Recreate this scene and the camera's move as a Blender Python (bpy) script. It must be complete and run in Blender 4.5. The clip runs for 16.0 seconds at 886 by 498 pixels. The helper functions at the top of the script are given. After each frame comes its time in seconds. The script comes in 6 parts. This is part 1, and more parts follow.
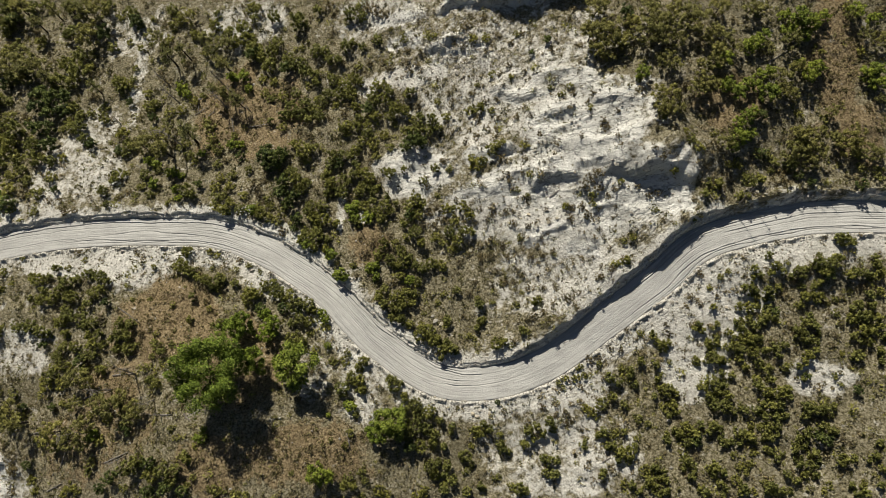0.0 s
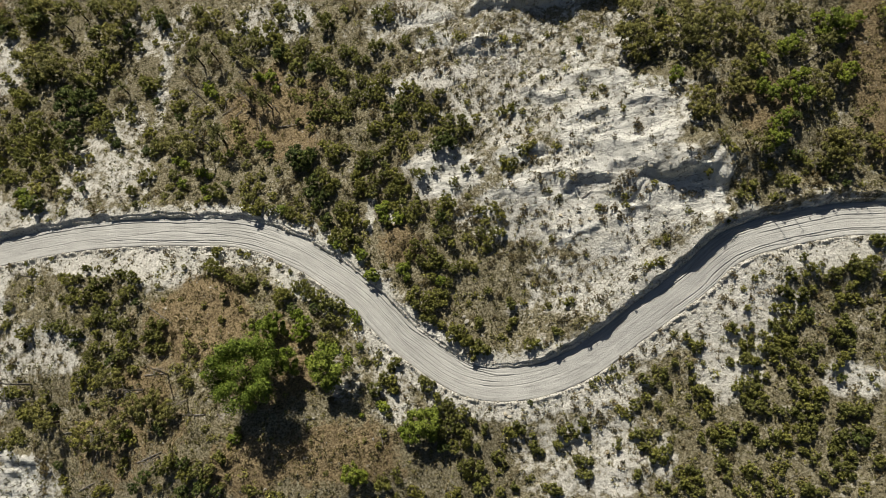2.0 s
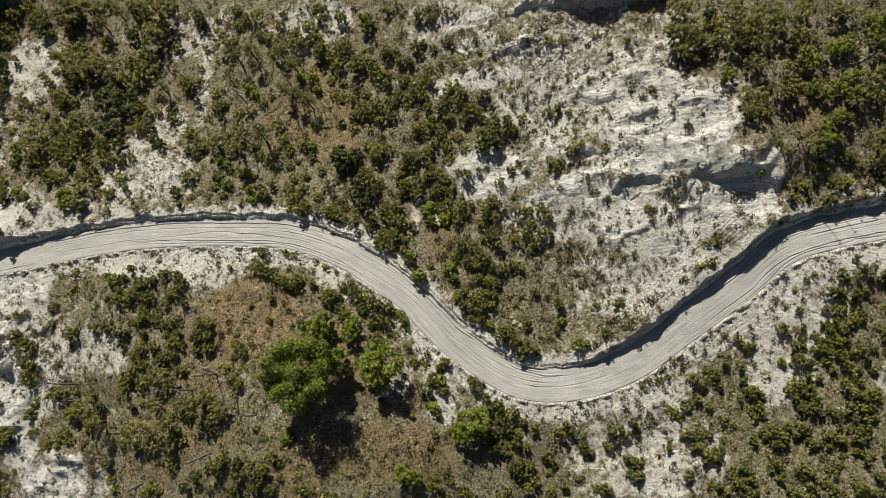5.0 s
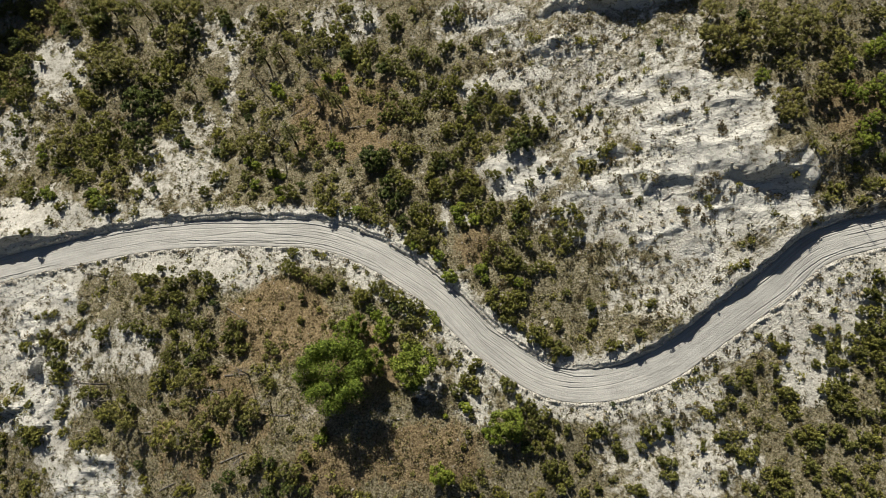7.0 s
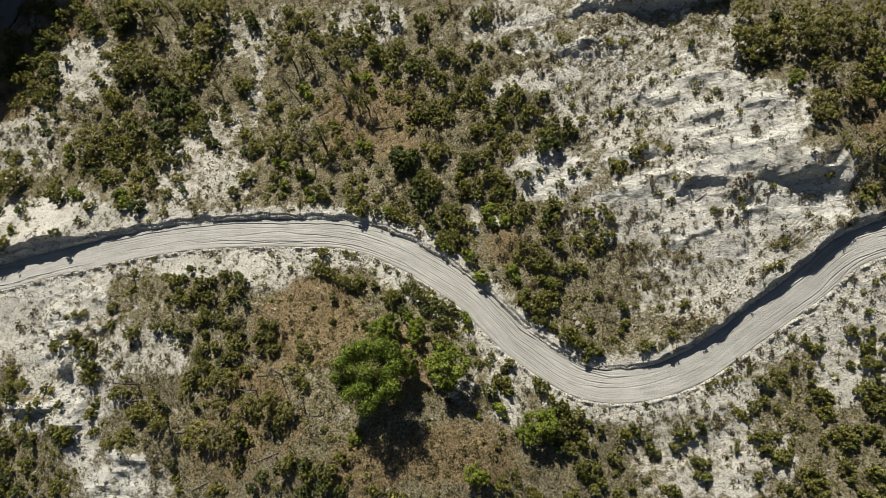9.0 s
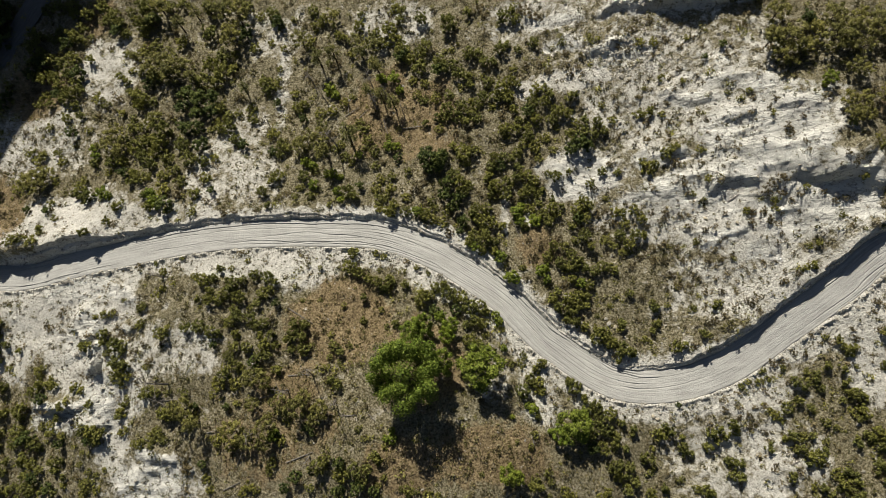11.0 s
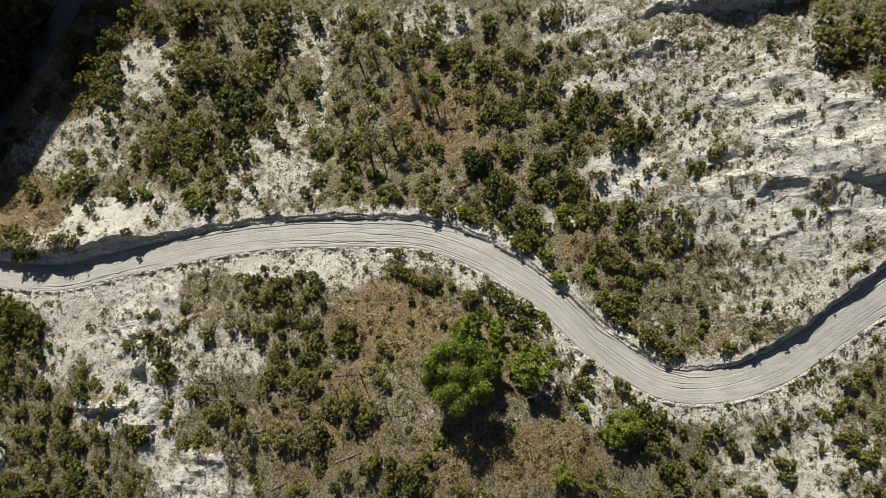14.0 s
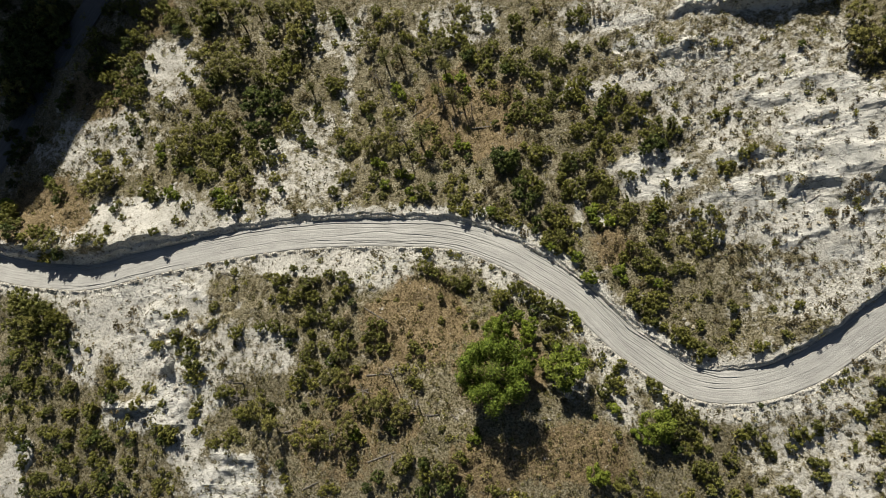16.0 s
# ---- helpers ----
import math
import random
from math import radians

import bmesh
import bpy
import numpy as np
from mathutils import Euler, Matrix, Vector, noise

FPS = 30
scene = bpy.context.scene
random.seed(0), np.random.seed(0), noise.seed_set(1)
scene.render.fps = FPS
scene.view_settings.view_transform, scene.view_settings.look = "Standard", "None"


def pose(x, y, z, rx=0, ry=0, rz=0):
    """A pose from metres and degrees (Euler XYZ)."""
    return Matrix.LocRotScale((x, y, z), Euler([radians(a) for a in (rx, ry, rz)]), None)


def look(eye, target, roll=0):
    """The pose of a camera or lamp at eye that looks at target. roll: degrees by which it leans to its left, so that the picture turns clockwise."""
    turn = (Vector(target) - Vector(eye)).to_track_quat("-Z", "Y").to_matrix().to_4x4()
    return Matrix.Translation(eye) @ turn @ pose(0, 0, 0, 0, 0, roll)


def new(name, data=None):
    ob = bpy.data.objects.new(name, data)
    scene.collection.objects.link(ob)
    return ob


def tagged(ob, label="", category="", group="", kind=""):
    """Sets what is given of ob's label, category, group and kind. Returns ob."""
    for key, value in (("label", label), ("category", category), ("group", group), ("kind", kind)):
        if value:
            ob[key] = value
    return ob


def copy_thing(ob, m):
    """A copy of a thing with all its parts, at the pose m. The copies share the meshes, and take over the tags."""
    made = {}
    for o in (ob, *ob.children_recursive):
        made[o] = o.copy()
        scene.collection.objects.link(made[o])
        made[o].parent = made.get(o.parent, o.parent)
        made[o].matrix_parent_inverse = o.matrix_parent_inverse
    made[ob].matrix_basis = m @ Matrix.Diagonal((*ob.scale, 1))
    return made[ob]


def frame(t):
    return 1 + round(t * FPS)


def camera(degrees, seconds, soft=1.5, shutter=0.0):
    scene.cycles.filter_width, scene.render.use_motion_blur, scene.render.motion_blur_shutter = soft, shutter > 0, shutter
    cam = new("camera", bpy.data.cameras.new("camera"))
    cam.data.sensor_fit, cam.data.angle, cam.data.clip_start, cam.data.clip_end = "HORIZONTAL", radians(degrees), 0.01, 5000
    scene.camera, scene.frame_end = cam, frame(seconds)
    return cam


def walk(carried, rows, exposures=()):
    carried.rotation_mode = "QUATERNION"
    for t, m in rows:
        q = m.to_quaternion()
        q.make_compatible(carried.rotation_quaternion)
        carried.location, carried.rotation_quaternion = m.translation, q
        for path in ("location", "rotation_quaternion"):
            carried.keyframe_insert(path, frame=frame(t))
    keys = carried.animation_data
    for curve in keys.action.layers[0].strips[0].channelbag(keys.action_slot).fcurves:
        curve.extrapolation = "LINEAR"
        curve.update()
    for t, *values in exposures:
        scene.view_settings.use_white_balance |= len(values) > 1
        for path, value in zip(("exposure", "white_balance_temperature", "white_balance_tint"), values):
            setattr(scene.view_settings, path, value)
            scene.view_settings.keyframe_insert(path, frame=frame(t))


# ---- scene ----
# ---- camera ----
cam = camera(80.0, 16.0, soft=0.7)
PATH = [
    (0, 0, 0, 74.53, 18, -0, 0),
    (0.5, -1.117, 0.037, 74.564, 17.9805, -0.0058, 0.0166),
    (1, -2.237, 0.073, 74.597, 17.9617, -0.0113, 0.0335),
    (1.5, -3.359, 0.108, 74.63, 17.9437, -0.0165, 0.0505),
    (2, -4.483, 0.142, 74.663, 17.9265, -0.0213, 0.0677),
    (2.5, -5.609, 0.175, 74.695, 17.91, -0.0258, 0.085),
    (3, -6.736, 0.207, 74.726, 17.8942, -0.03, 0.1023),
    (3.5, -7.866, 0.237, 74.756, 17.8792, -0.0339, 0.1197),
    (4, -8.996, 0.267, 74.786, 17.8649, -0.0374, 0.137),
    (4.75, -10.694, 0.308, 74.829, 17.8447, -0.0422, 0.1629),
    (5.5, -12.393, 0.346, 74.87, 17.8262, -0.0462, 0.1886),
    (6.5, -14.66, 0.391, 74.922, 17.804, -0.0506, 0.222),
    (7, -15.794, 0.411, 74.945, 17.794, -0.0523, 0.2384),
    (7.5, -16.928, 0.43, 74.968, 17.7846, -0.0537, 0.2544),
    (8, -18.062, 0.446, 74.989, 17.7759, -0.0548, 0.27),
    (8.5, -19.195, 0.461, 75.009, 17.7679, -0.0557, 0.2853),
    (9, -20.327, 0.474, 75.028, 17.7605, -0.0562, 0.3001),
    (9.75, -22.024, 0.489, 75.053, 17.7507, -0.0565, 0.3213),
    (10.5, -23.719, 0.5, 75.075, 17.7424, -0.0561, 0.3414),
    (11.5, -25.973, 0.507, 75.098, 17.7335, -0.0547, 0.3659),
    (12, -27.097, 0.507, 75.107, 17.7301, -0.0535, 0.3771),
    (12.5, -28.219, 0.504, 75.113, 17.7272, -0.0521, 0.3876),
    (13, -29.339, 0.499, 75.118, 17.725, -0.0504, 0.3973),
    (13.5, -30.456, 0.492, 75.121, 17.7234, -0.0485, 0.4062),
    (14, -31.571, 0.482, 75.122, 17.7224, -0.0463, 0.4142),
    (14.5, -32.683, 0.47, 75.121, 17.722, -0.0438, 0.4212),
    (15, -33.792, 0.454, 75.118, 17.7222, -0.041, 0.4274),
    (15.5, -34.898, 0.436, 75.112, 17.723, -0.038, 0.4325),
    (16, -36, 0.415, 75.104, 17.7244, -0.0348, 0.4366),
]
EXPOSURE = 0.36
walk(cam, [(t, pose(x, y, z, rx, ry, rz)) for t, x, y, z, rx, ry, rz in PATH], [(0.0, EXPOSURE), (16.0, EXPOSURE)])

# ---- sky and sun ----
SUN_FROM = Vector((-0.39, 0.92, 0.0)).normalized()
SUN_HEIGHT = radians(42)
world = bpy.data.worlds.new("sky")
scene.world = world
world.use_nodes = True
sky = world.node_tree.nodes.new("ShaderNodeTexSky")
sky.sky_type, sky.sun_disc = "NISHITA", False
sky.sun_elevation, sky.sun_rotation = SUN_HEIGHT, math.atan2(SUN_FROM.x, SUN_FROM.y)
background = world.node_tree.nodes["Background"]
background.inputs["Strength"].default_value = 0.027
world.node_tree.links.new(sky.outputs[0], background.inputs["Color"])
lamp = bpy.data.lights.new("sun", "SUN")
lamp.energy, lamp.angle, lamp.color = 5.0, radians(0.55), (1.0, 0.935, 0.80)
sun = new("sun", lamp)
sun_way = Vector((SUN_FROM.x * math.cos(SUN_HEIGHT), SUN_FROM.y * math.cos(SUN_HEIGHT), math.sin(SUN_HEIGHT)))
sun.matrix_world = look(sun_way * 300, (0, 0, 0))


# ---- materials ----
def material(name, roughness=0.9):
    m = bpy.data.materials.new(name)
    m.use_nodes = True
    shader = m.node_tree.nodes["Principled BSDF"]
    shader.inputs["Roughness"].default_value = roughness
    shader.inputs["Specular IOR Level"].default_value = 0.2
    return m, m.node_tree.nodes, m.node_tree.links, shader


def ramp(nodes, links, fac, stops):
    r = nodes.new("ShaderNodeValToRGB")
    while len(r.color_ramp.elements) < len(stops):
        r.color_ramp.elements.new(0.5)
    for e, (at, c) in zip(r.color_ramp.elements, stops):
        e.position, e.color = at, (*c, 1) if len(c) == 3 else c
    links.new(fac, r.inputs[0])
    return r.outputs[0]


def grey(v):
    return (v, v, v)


def tex_noise(nodes, links, vector, scale, detail=5, rough=0.6, distortion=0.0):
    n = nodes.new("ShaderNodeTexNoise")
    n.inputs["Scale"].default_value, n.inputs["Detail"].default_value = scale, detail
    n.inputs["Roughness"].default_value, n.inputs["Distortion"].default_value = rough, distortion
    links.new(vector, n.inputs["Vector"])
    return n.outputs[0]


def mixed(nodes, links, fac, a, b, blend="MIX"):
    n = nodes.new("ShaderNodeMix")
    n.data_type, n.blend_type = "RGBA", blend
    for sock, v in ((n.inputs[0], fac), (n.inputs[6], a), (n.inputs[7], b)):
        if isinstance(v, (int, float)):
            sock.default_value = v
        elif isinstance(v, tuple):
            sock.default_value = (*v, 1)
        else:
            links.new(v, sock)
    return n.outputs[2]


def sums(nodes, links, op, a, b, clamp=False):
    n = nodes.new("ShaderNodeMath")
    n.operation, n.use_clamp = op, clamp
    for sock, v in zip(n.inputs, (a, b)):
        if isinstance(v, (int, float)):
            sock.default_value = v
        else:
            links.new(v, sock)
    return n.outputs[0]


def bumped(nodes, links, shader, height, distance, strength=1.0):
    b = nodes.new("ShaderNodeBump")
    b.inputs["Distance"].default_value, b.inputs["Strength"].default_value = distance, strength
    links.new(height, b.inputs["Height"])
    links.new(b.outputs[0], shader.inputs["Normal"])


def ground_material():
    m, nodes, links, shader = material("dry_ground", 0.95)
    at = nodes.new("ShaderNodeTexCoord").outputs["Object"]
    cover = nodes.new("ShaderNodeVertexColor")
    cover.layer_name = "cover"
    split = nodes.new("ShaderNodeSeparateColor")
    links.new(cover.outputs[0], split.inputs[0])
    bare, dry, rock = split.outputs[0], split.outputs[1], split.outputs[2]
    broad = tex_noise(nodes, links, at, 0.22, 6, 0.65)
    mid = tex_noise(nodes, links, at, 1.0, 6, 0.72, 0.4)
    fine = tex_noise(nodes, links, at, 3.6, 6, 0.8)
    strata = nodes.new("ShaderNodeMapping")
    strata.inputs["Rotation"].default_value = (0, 0, radians(-14))
    strata.inputs["Scale"].default_value = (0.5, 1.15, 1.0)
    links.new(at, strata.inputs[0])
    bed = tex_noise(nodes, links, strata.outputs[0], 0.8, 8, 0.72, 1.2)
    crack = nodes.new("ShaderNodeTexVoronoi")
    crack.feature = "DISTANCE_TO_EDGE"
    crack.inputs["Scale"].default_value = 0.34
    bent = nodes.new("ShaderNodeTexNoise")
    bent.inputs["Scale"].default_value, bent.inputs["Detail"].default_value = 0.8, 4
    links.new(strata.outputs[0], bent.inputs["Vector"])
    shift = nodes.new("ShaderNodeVectorMath")
    shift.operation = "MULTIPLY_ADD"
    shift.inputs[1].default_value = (2.6, 2.6, 2.6)
    links.new(bent.outputs[1], shift.inputs[0])
    links.new(strata.outputs[0], shift.inputs[2])
    links.new(shift.outputs[0], crack.inputs["Vector"])
    litter = ramp(nodes, links, fine, [(0.38, (0.055, 0.047, 0.025)), (0.48, (0.182, 0.161, 0.100)), (0.60, (0.390, 0.358, 0.258))])
    pale = ramp(nodes, links, fine, [(0.36, (0.255, 0.243, 0.215)), (0.44, (0.520, 0.506, 0.468)), (0.58, (0.725, 0.715, 0.680))])
    straw = ramp(nodes, links, fine, [(0.38, (0.082, 0.057, 0.034)), (0.49, (0.215, 0.165, 0.093)), (0.60, (0.375, 0.300, 0.185))])
    stone = ramp(nodes, links, bed, [(0.33, (0.330, 0.335, 0.330)), (0.41, (0.640, 0.634, 0.606)), (0.58, (0.790, 0.785, 0.752))])
    gap = ramp(nodes, links, crack.outputs["Distance"], [(0.0, grey(0.16)), (0.035, grey(1.0))])
    stone = mixed(nodes, links, 0.65, stone, gap, "MULTIPLY")
    speck = ramp(nodes, links, fine, [(0.36, grey(0.5)), (0.45, grey(1.0))])
    stone = mixed(nodes, links, 0.55, stone, speck, "MULTIPLY")
    edge = sums(nodes, links, "MULTIPLY", sums(nodes, links, "SUBTRACT", mid, 0.5), 2.6)
    wash = sums(nodes, links, "MULTIPLY", sums(nodes, links, "SUBTRACT", broad, 0.5), 1.2)
    edge = sums(nodes, links, "ADD", edge, wash)

    def sharp(mask, low, high):
        n = nodes.new("ShaderNodeMapRange")
        n.inputs[1].default_value, n.inputs[2].default_value = low, high
        links.new(sums(nodes, links, "ADD", mask, edge), n.inputs[0])
        return n.outputs[0]

    colour = mixed(nodes, links, sharp(bare, 0.2, 0.65), litter, pale)
    colour = mixed(nodes, links, sharp(dry, 0.3, 0.7), colour, straw)
    colour = mixed(nodes, links, sharp(rock, 0.35, 0.75), colour, stone)
    tone = ramp(nodes, links, broad, [(0.35, (0.86, 0.85, 0.82)), (0.65, (1.08, 1.07, 1.05))])
    colour = mixed(nodes, links, 1.0, colour, tone, "MULTIPLY")
    links.new(colour, shader.inputs["Base Color"])
    layered = sums(nodes, links, "MULTIPLY", sums(nodes, links, "MULTIPLY", bed, rock), 1.4)
    grain = sums(nodes, links, "ADD", fine, sums(nodes, links, "MULTIPLY", mid, 1.5))
    bumped(nodes, links, shader, sums(nodes, links, "ADD", grain, layered), 0.30, 1.0)
    return m


def road_material(name, dim):
    m, nodes, links, shader = material(name, 0.93)
    uv = nodes.new("ShaderNodeTexCoord").outputs["UV"]
    at = nodes.new("ShaderNodeTexCoord").outputs["Object"]
    stretch = nodes.new("ShaderNodeMapping")
    stretch.inputs["Scale"].default_value = (3.0, 0.10, 1)
    links.new(uv, stretch.inputs[0])
    streak = tex_noise(nodes, links, stretch.outputs[0], 1.6, 6, 0.7)
    fine = tex_noise(nodes, links, at, 6.0, 4, 0.7)
    patch = tex_noise(nodes, links, at, 0.35, 4, 0.6)
    colour = ramp(nodes, links, streak, [(0.30, (0.235, 0.232, 0.220)), (0.41, (0.375, 0.371, 0.355)), (0.62, (0.485, 0.481, 0.462))])
    shade = ramp(nodes, links, fine, [(0.3, grey(0.80)), (0.65, grey(1.06))])
    colour = mixed(nodes, links, 1.0, colour, shade, "MULTIPLY")
    # a factor below 1 darkens the whole road, shade put into its colour
    shade = ramp(nodes, links, patch, [(0.3, grey(0.86 * dim)), (0.7, grey(1.03 * dim))])
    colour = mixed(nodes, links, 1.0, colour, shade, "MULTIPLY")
    links.new(colour, shader.inputs["Base Color"])
    grain = sums(nodes, links, "ADD", sums(nodes, links, "MULTIPLY", streak, 0.8), fine)
    bumped(nodes, links, shader, grain, 0.12, 0.8)
    return m


def leaf_material(name, dark, mid, light, glow=0.25):
    m, nodes, links, shader = material(name, 0.6)
    island = nodes.new("ShaderNodeNewGeometry").outputs["Random Per Island"]
    one = nodes.new("ShaderNodeObjectInfo").outputs["Random"]
    colour = ramp(nodes, links, island, [(0.0, dark), (0.5, mid), (1.0, light)])
    tone = ramp(nodes, links, one, [(0.0, (0.78, 0.82, 0.85)), (0.5, (1.0, 1.0, 1.0)), (1.0, (1.16, 1.14, 1.0))])
    colour = mixed(nodes, links, 1.0, colour, tone, "MULTIPLY")
    links.new(colour, shader.inputs["Base Color"])
    through_leaf = nodes.new("ShaderNodeBsdfTranslucent")
    links.new(colour, through_leaf.inputs[0])
    both = nodes.new("ShaderNodeMixShader")
    both.inputs[0].default_value = glow
    links.new(shader.outputs[0], both.inputs[1])
    links.new(through_leaf.outputs[0], both.inputs[2])
    links.new(both.outputs[0], nodes["Material Output"].inputs[0])
    return m


def bark_material(name, dark, light):
    m, nodes, links, shader = material(name, 0.9)
    at = nodes.new("ShaderNodeTexCoord").outputs["Object"]
    grain = tex_noise(nodes, links, at, 3.0, 5, 0.7)
    links.new(ramp(nodes, links, grain, [(0.35, dark), (0.65, light)]), shader.inputs["Base Color"])
    bumped(nodes, links, shader, grain, 0.03)
    return m


def stone_material():
    m, nodes, links, shader = material("limestone", 0.9)
    at = nodes.new("ShaderNodeTexCoord").outputs["Object"]
    one = nodes.new("ShaderNodeObjectInfo").outputs["Random"]
    grain = tex_noise(nodes, links, at, 2.5, 5, 0.7)
    colour = ramp(nodes, links, grain, [(0.3, (0.262, 0.246, 0.205)), (0.6, (0.459, 0.435, 0.377))])
    tone = ramp(nodes, links, one, [(0.0, (0.75, 0.76, 0.8)), (1.0, (1.15, 1.08, 0.92))])
    links.new(mixed(nodes, links, 1.0, colour, tone, "MULTIPLY"), shader.inputs["Base Color"])
    bumped(nodes, links, shader, grain, 0.05)
    return m


GROUND, ROAD_DIRT, STONE = ground_material(), road_material("graded_dirt", 1.0), stone_material()
# the same dirt with the valley's shade painted into its colour
SHADED_DIRT = road_material("shaded_dirt", 0.38)
LEAF = leaf_material("olive_leaves", (0.110, 0.115, 0.030), (0.225, 0.230, 0.060), (0.355, 0.350, 0.112), 0.30)
GREEN_LEAF = leaf_material("fresh_green_leaves", (0.090, 0.118, 0.016), (0.220, 0.275, 0.040), (0.38, 0.42, 0.08), 0.30)
DARK_LEAF = leaf_material("dark_green_leaves", (0.036, 0.052, 0.016), (0.100, 0.130, 0.038), (0.19, 0.22, 0.065), 0.25)
OAK_LEAF = leaf_material("oak_leaves", (0.085, 0.128, 0.016), (0.195, 0.262, 0.036), (0.34, 0.40, 0.07), 0.30)
PALE_LEAF = leaf_material("dusty_tree_leaves", (0.110, 0.110, 0.030), (0.230, 0.224, 0.066), (0.375, 0.345, 0.125), 0.30)
DRY_LEAF = leaf_material("dry_bush_twigs", (0.085, 0.068, 0.034), (0.185, 0.150, 0.078), (0.33, 0.28, 0.16), 0.3)
NEEDLE = leaf_material("dusty_pine_needles", (0.085, 0.088, 0.024), (0.200, 0.196, 0.058), (0.33, 0.31, 0.12), 0.28)
STRAW = leaf_material("dry_grass_blades", (0.092, 0.074, 0.027), (0.205, 0.172, 0.072), (0.355, 0.305, 0.155), 0.3)
HERB = leaf_material("dry_herb_cushions", (0.034, 0.032, 0.012), (0.098, 0.092, 0.036), (0.215, 0.203, 0.090))
SCRUB = leaf_material("low_olive_scrub", (0.110, 0.112, 0.026), (0.240, 0.236, 0.060), (0.38, 0.36, 0.115), 0.30)
BARK = bark_material("dark_bark", (0.018, 0.015, 0.012), (0.07, 0.055, 0.042))
DEAD_WOOD = bark_material("bleached_dead_wood", (0.114, 0.101, 0.088), (0.299, 0.273, 0.246))

# ---- lie of the land ----
ROAD_LINE = [
    (-160, 36, -21), (-135, 31, -18.5), (-114.7, 25.2, -15.1), (-108.4, 23.8, -13.9), (-102.4, 23.0, -12.6), (-96.7, 22.5, -11.4),
    (-91.2, 23.0, -10.0), (-85.9, 23.8, -8.2), (-71.0, 26.5, -6.0), (-61.3, 27.5, -4.2), (-51.9, 27.8, -2.8), (-42.9, 27.6, -1.9),
    (-34.0, 26.9, -1.3), (-25.2, 23.4, -0.9), (-16.7, 17.7, -0.7), (-12.7, 13.7, -0.7), (-8.7, 10.1, -0.9), (-0.9, 5.4, -0.9),
    (6.9, 5.0, -0.3), (14.4, 7.5, 1.3), (21.6, 12.5, 3.6), (28.4, 17.5, 6.2), (34.5, 22.3, 8.7), (44.9, 24.6, 10.6),
    (51.5, 24.7, 11.9), (64, 24.0, 13.2), (78, 24, 14.5), (100, 25, 16.5),
]
BANK = [(-200, 3.2), (-106, 3.6), (-94, 4.0), (-86, 3.0), (-78, 1.7), (-66, 0.9), (-45, 0.85), (-32, 0.8), (-20, 0.7), (-8, 0.75), (4, 0.5), (10, 1.1), (18, 1.7), (28, 1.8), (34, 2.2), (42, 1.9), (60, 1.6), (200, 1.6)]
SWELL = 27.0
KNOLL, RIB = 6.34, 3.52
SWELLS = [
    [-0.57, -0.66, 0.62, -0.8, -0.8, 1.24, 0.43],
    [0.52, 1.1, 2.87, -0.41, -1.99, 0.01, -0.5],
    [0.75, 0.73, 2.01, -0.12, -1.0, -0.41, -1.0],
    [0.36, -0.51, -1.23, -1.63, 0.86, 1.74, 0.13],
    [0.36, -0.25, -1.83, -1.94, 0.76, 1.76, 0.5],
]
LEDGES = [
    # from x, y to x, y, height, length of the back slope (the high side lies to the left of the way)
    (20.6, 31.2, 23.6, 32.0, 1.6, 7), (22.8, 31.9, 31.6, 31.2, 2.4, 10), (29.6, 31.6, 32.6, 29.0, 1.8, 6), (12.2, 31.2, 14.6, 32.2, 1.0, 5), (13.8, 32.2, 18.6, 31.6, 1.3, 6),
    (1.7, 31.2, 10.6, 31.7, 0.6, 5), (11.2, 23.9, 14.4, 25.0, 0.8, 4), (13.8, 24.9, 17.2, 25.2, 0.9, 5), (17.0, 22.0, 21.0, 22.4, 0.8, 5), (-2.5, 55.0, 6.0, 52.6, 0.8, 8),
    (7.0, 60.4, 20.0, 58.8, 5.2, 18), (-1.0, 61.5, 8.5, 60.0, 1.6, 8), (0.0, 55.6, 4.0, 54.6, 0.9, 5), (-12.0, 62.0, -3.0, 61.0, 0.4, 6), (12.0, 39.6, 18.4, 41.2, 0.5, 6), (19.5, 41.6, 25.6, 41.2, 0.6, 6),
    (7.0, 46.2, 14.4, 43.4, 0.55, 5), (12.6, 46.5, 21.0, 45.0, 0.5, 5), (-84.8, 14.0, -80.0, 11.2, 2.0, 7), (-77.9, 6.6, -78.4, 11.6, 1.6, 4),
    (-90.5, 1.4, -80.0, 1.5, 1.7, 6), (-81.6, -1.2, -75.0, -0.6, 1.5, 5), (-75.2, 14.0, -73.6, 12.4, 0.9, 4), (-77.0, 20.0, -73.8, 17.2, 0.8, 4), (-71.0, -4.6, -63.0, -6.5, 0.7, 5),
    (3.0, 36.5, 10.5, 37.0, 0.7, 4), (27.0, 27.4, 33.0, 26.8, 0.7, 4), (-9.0, 57.5, -3.0, 57.0, 0.4, 6),
]
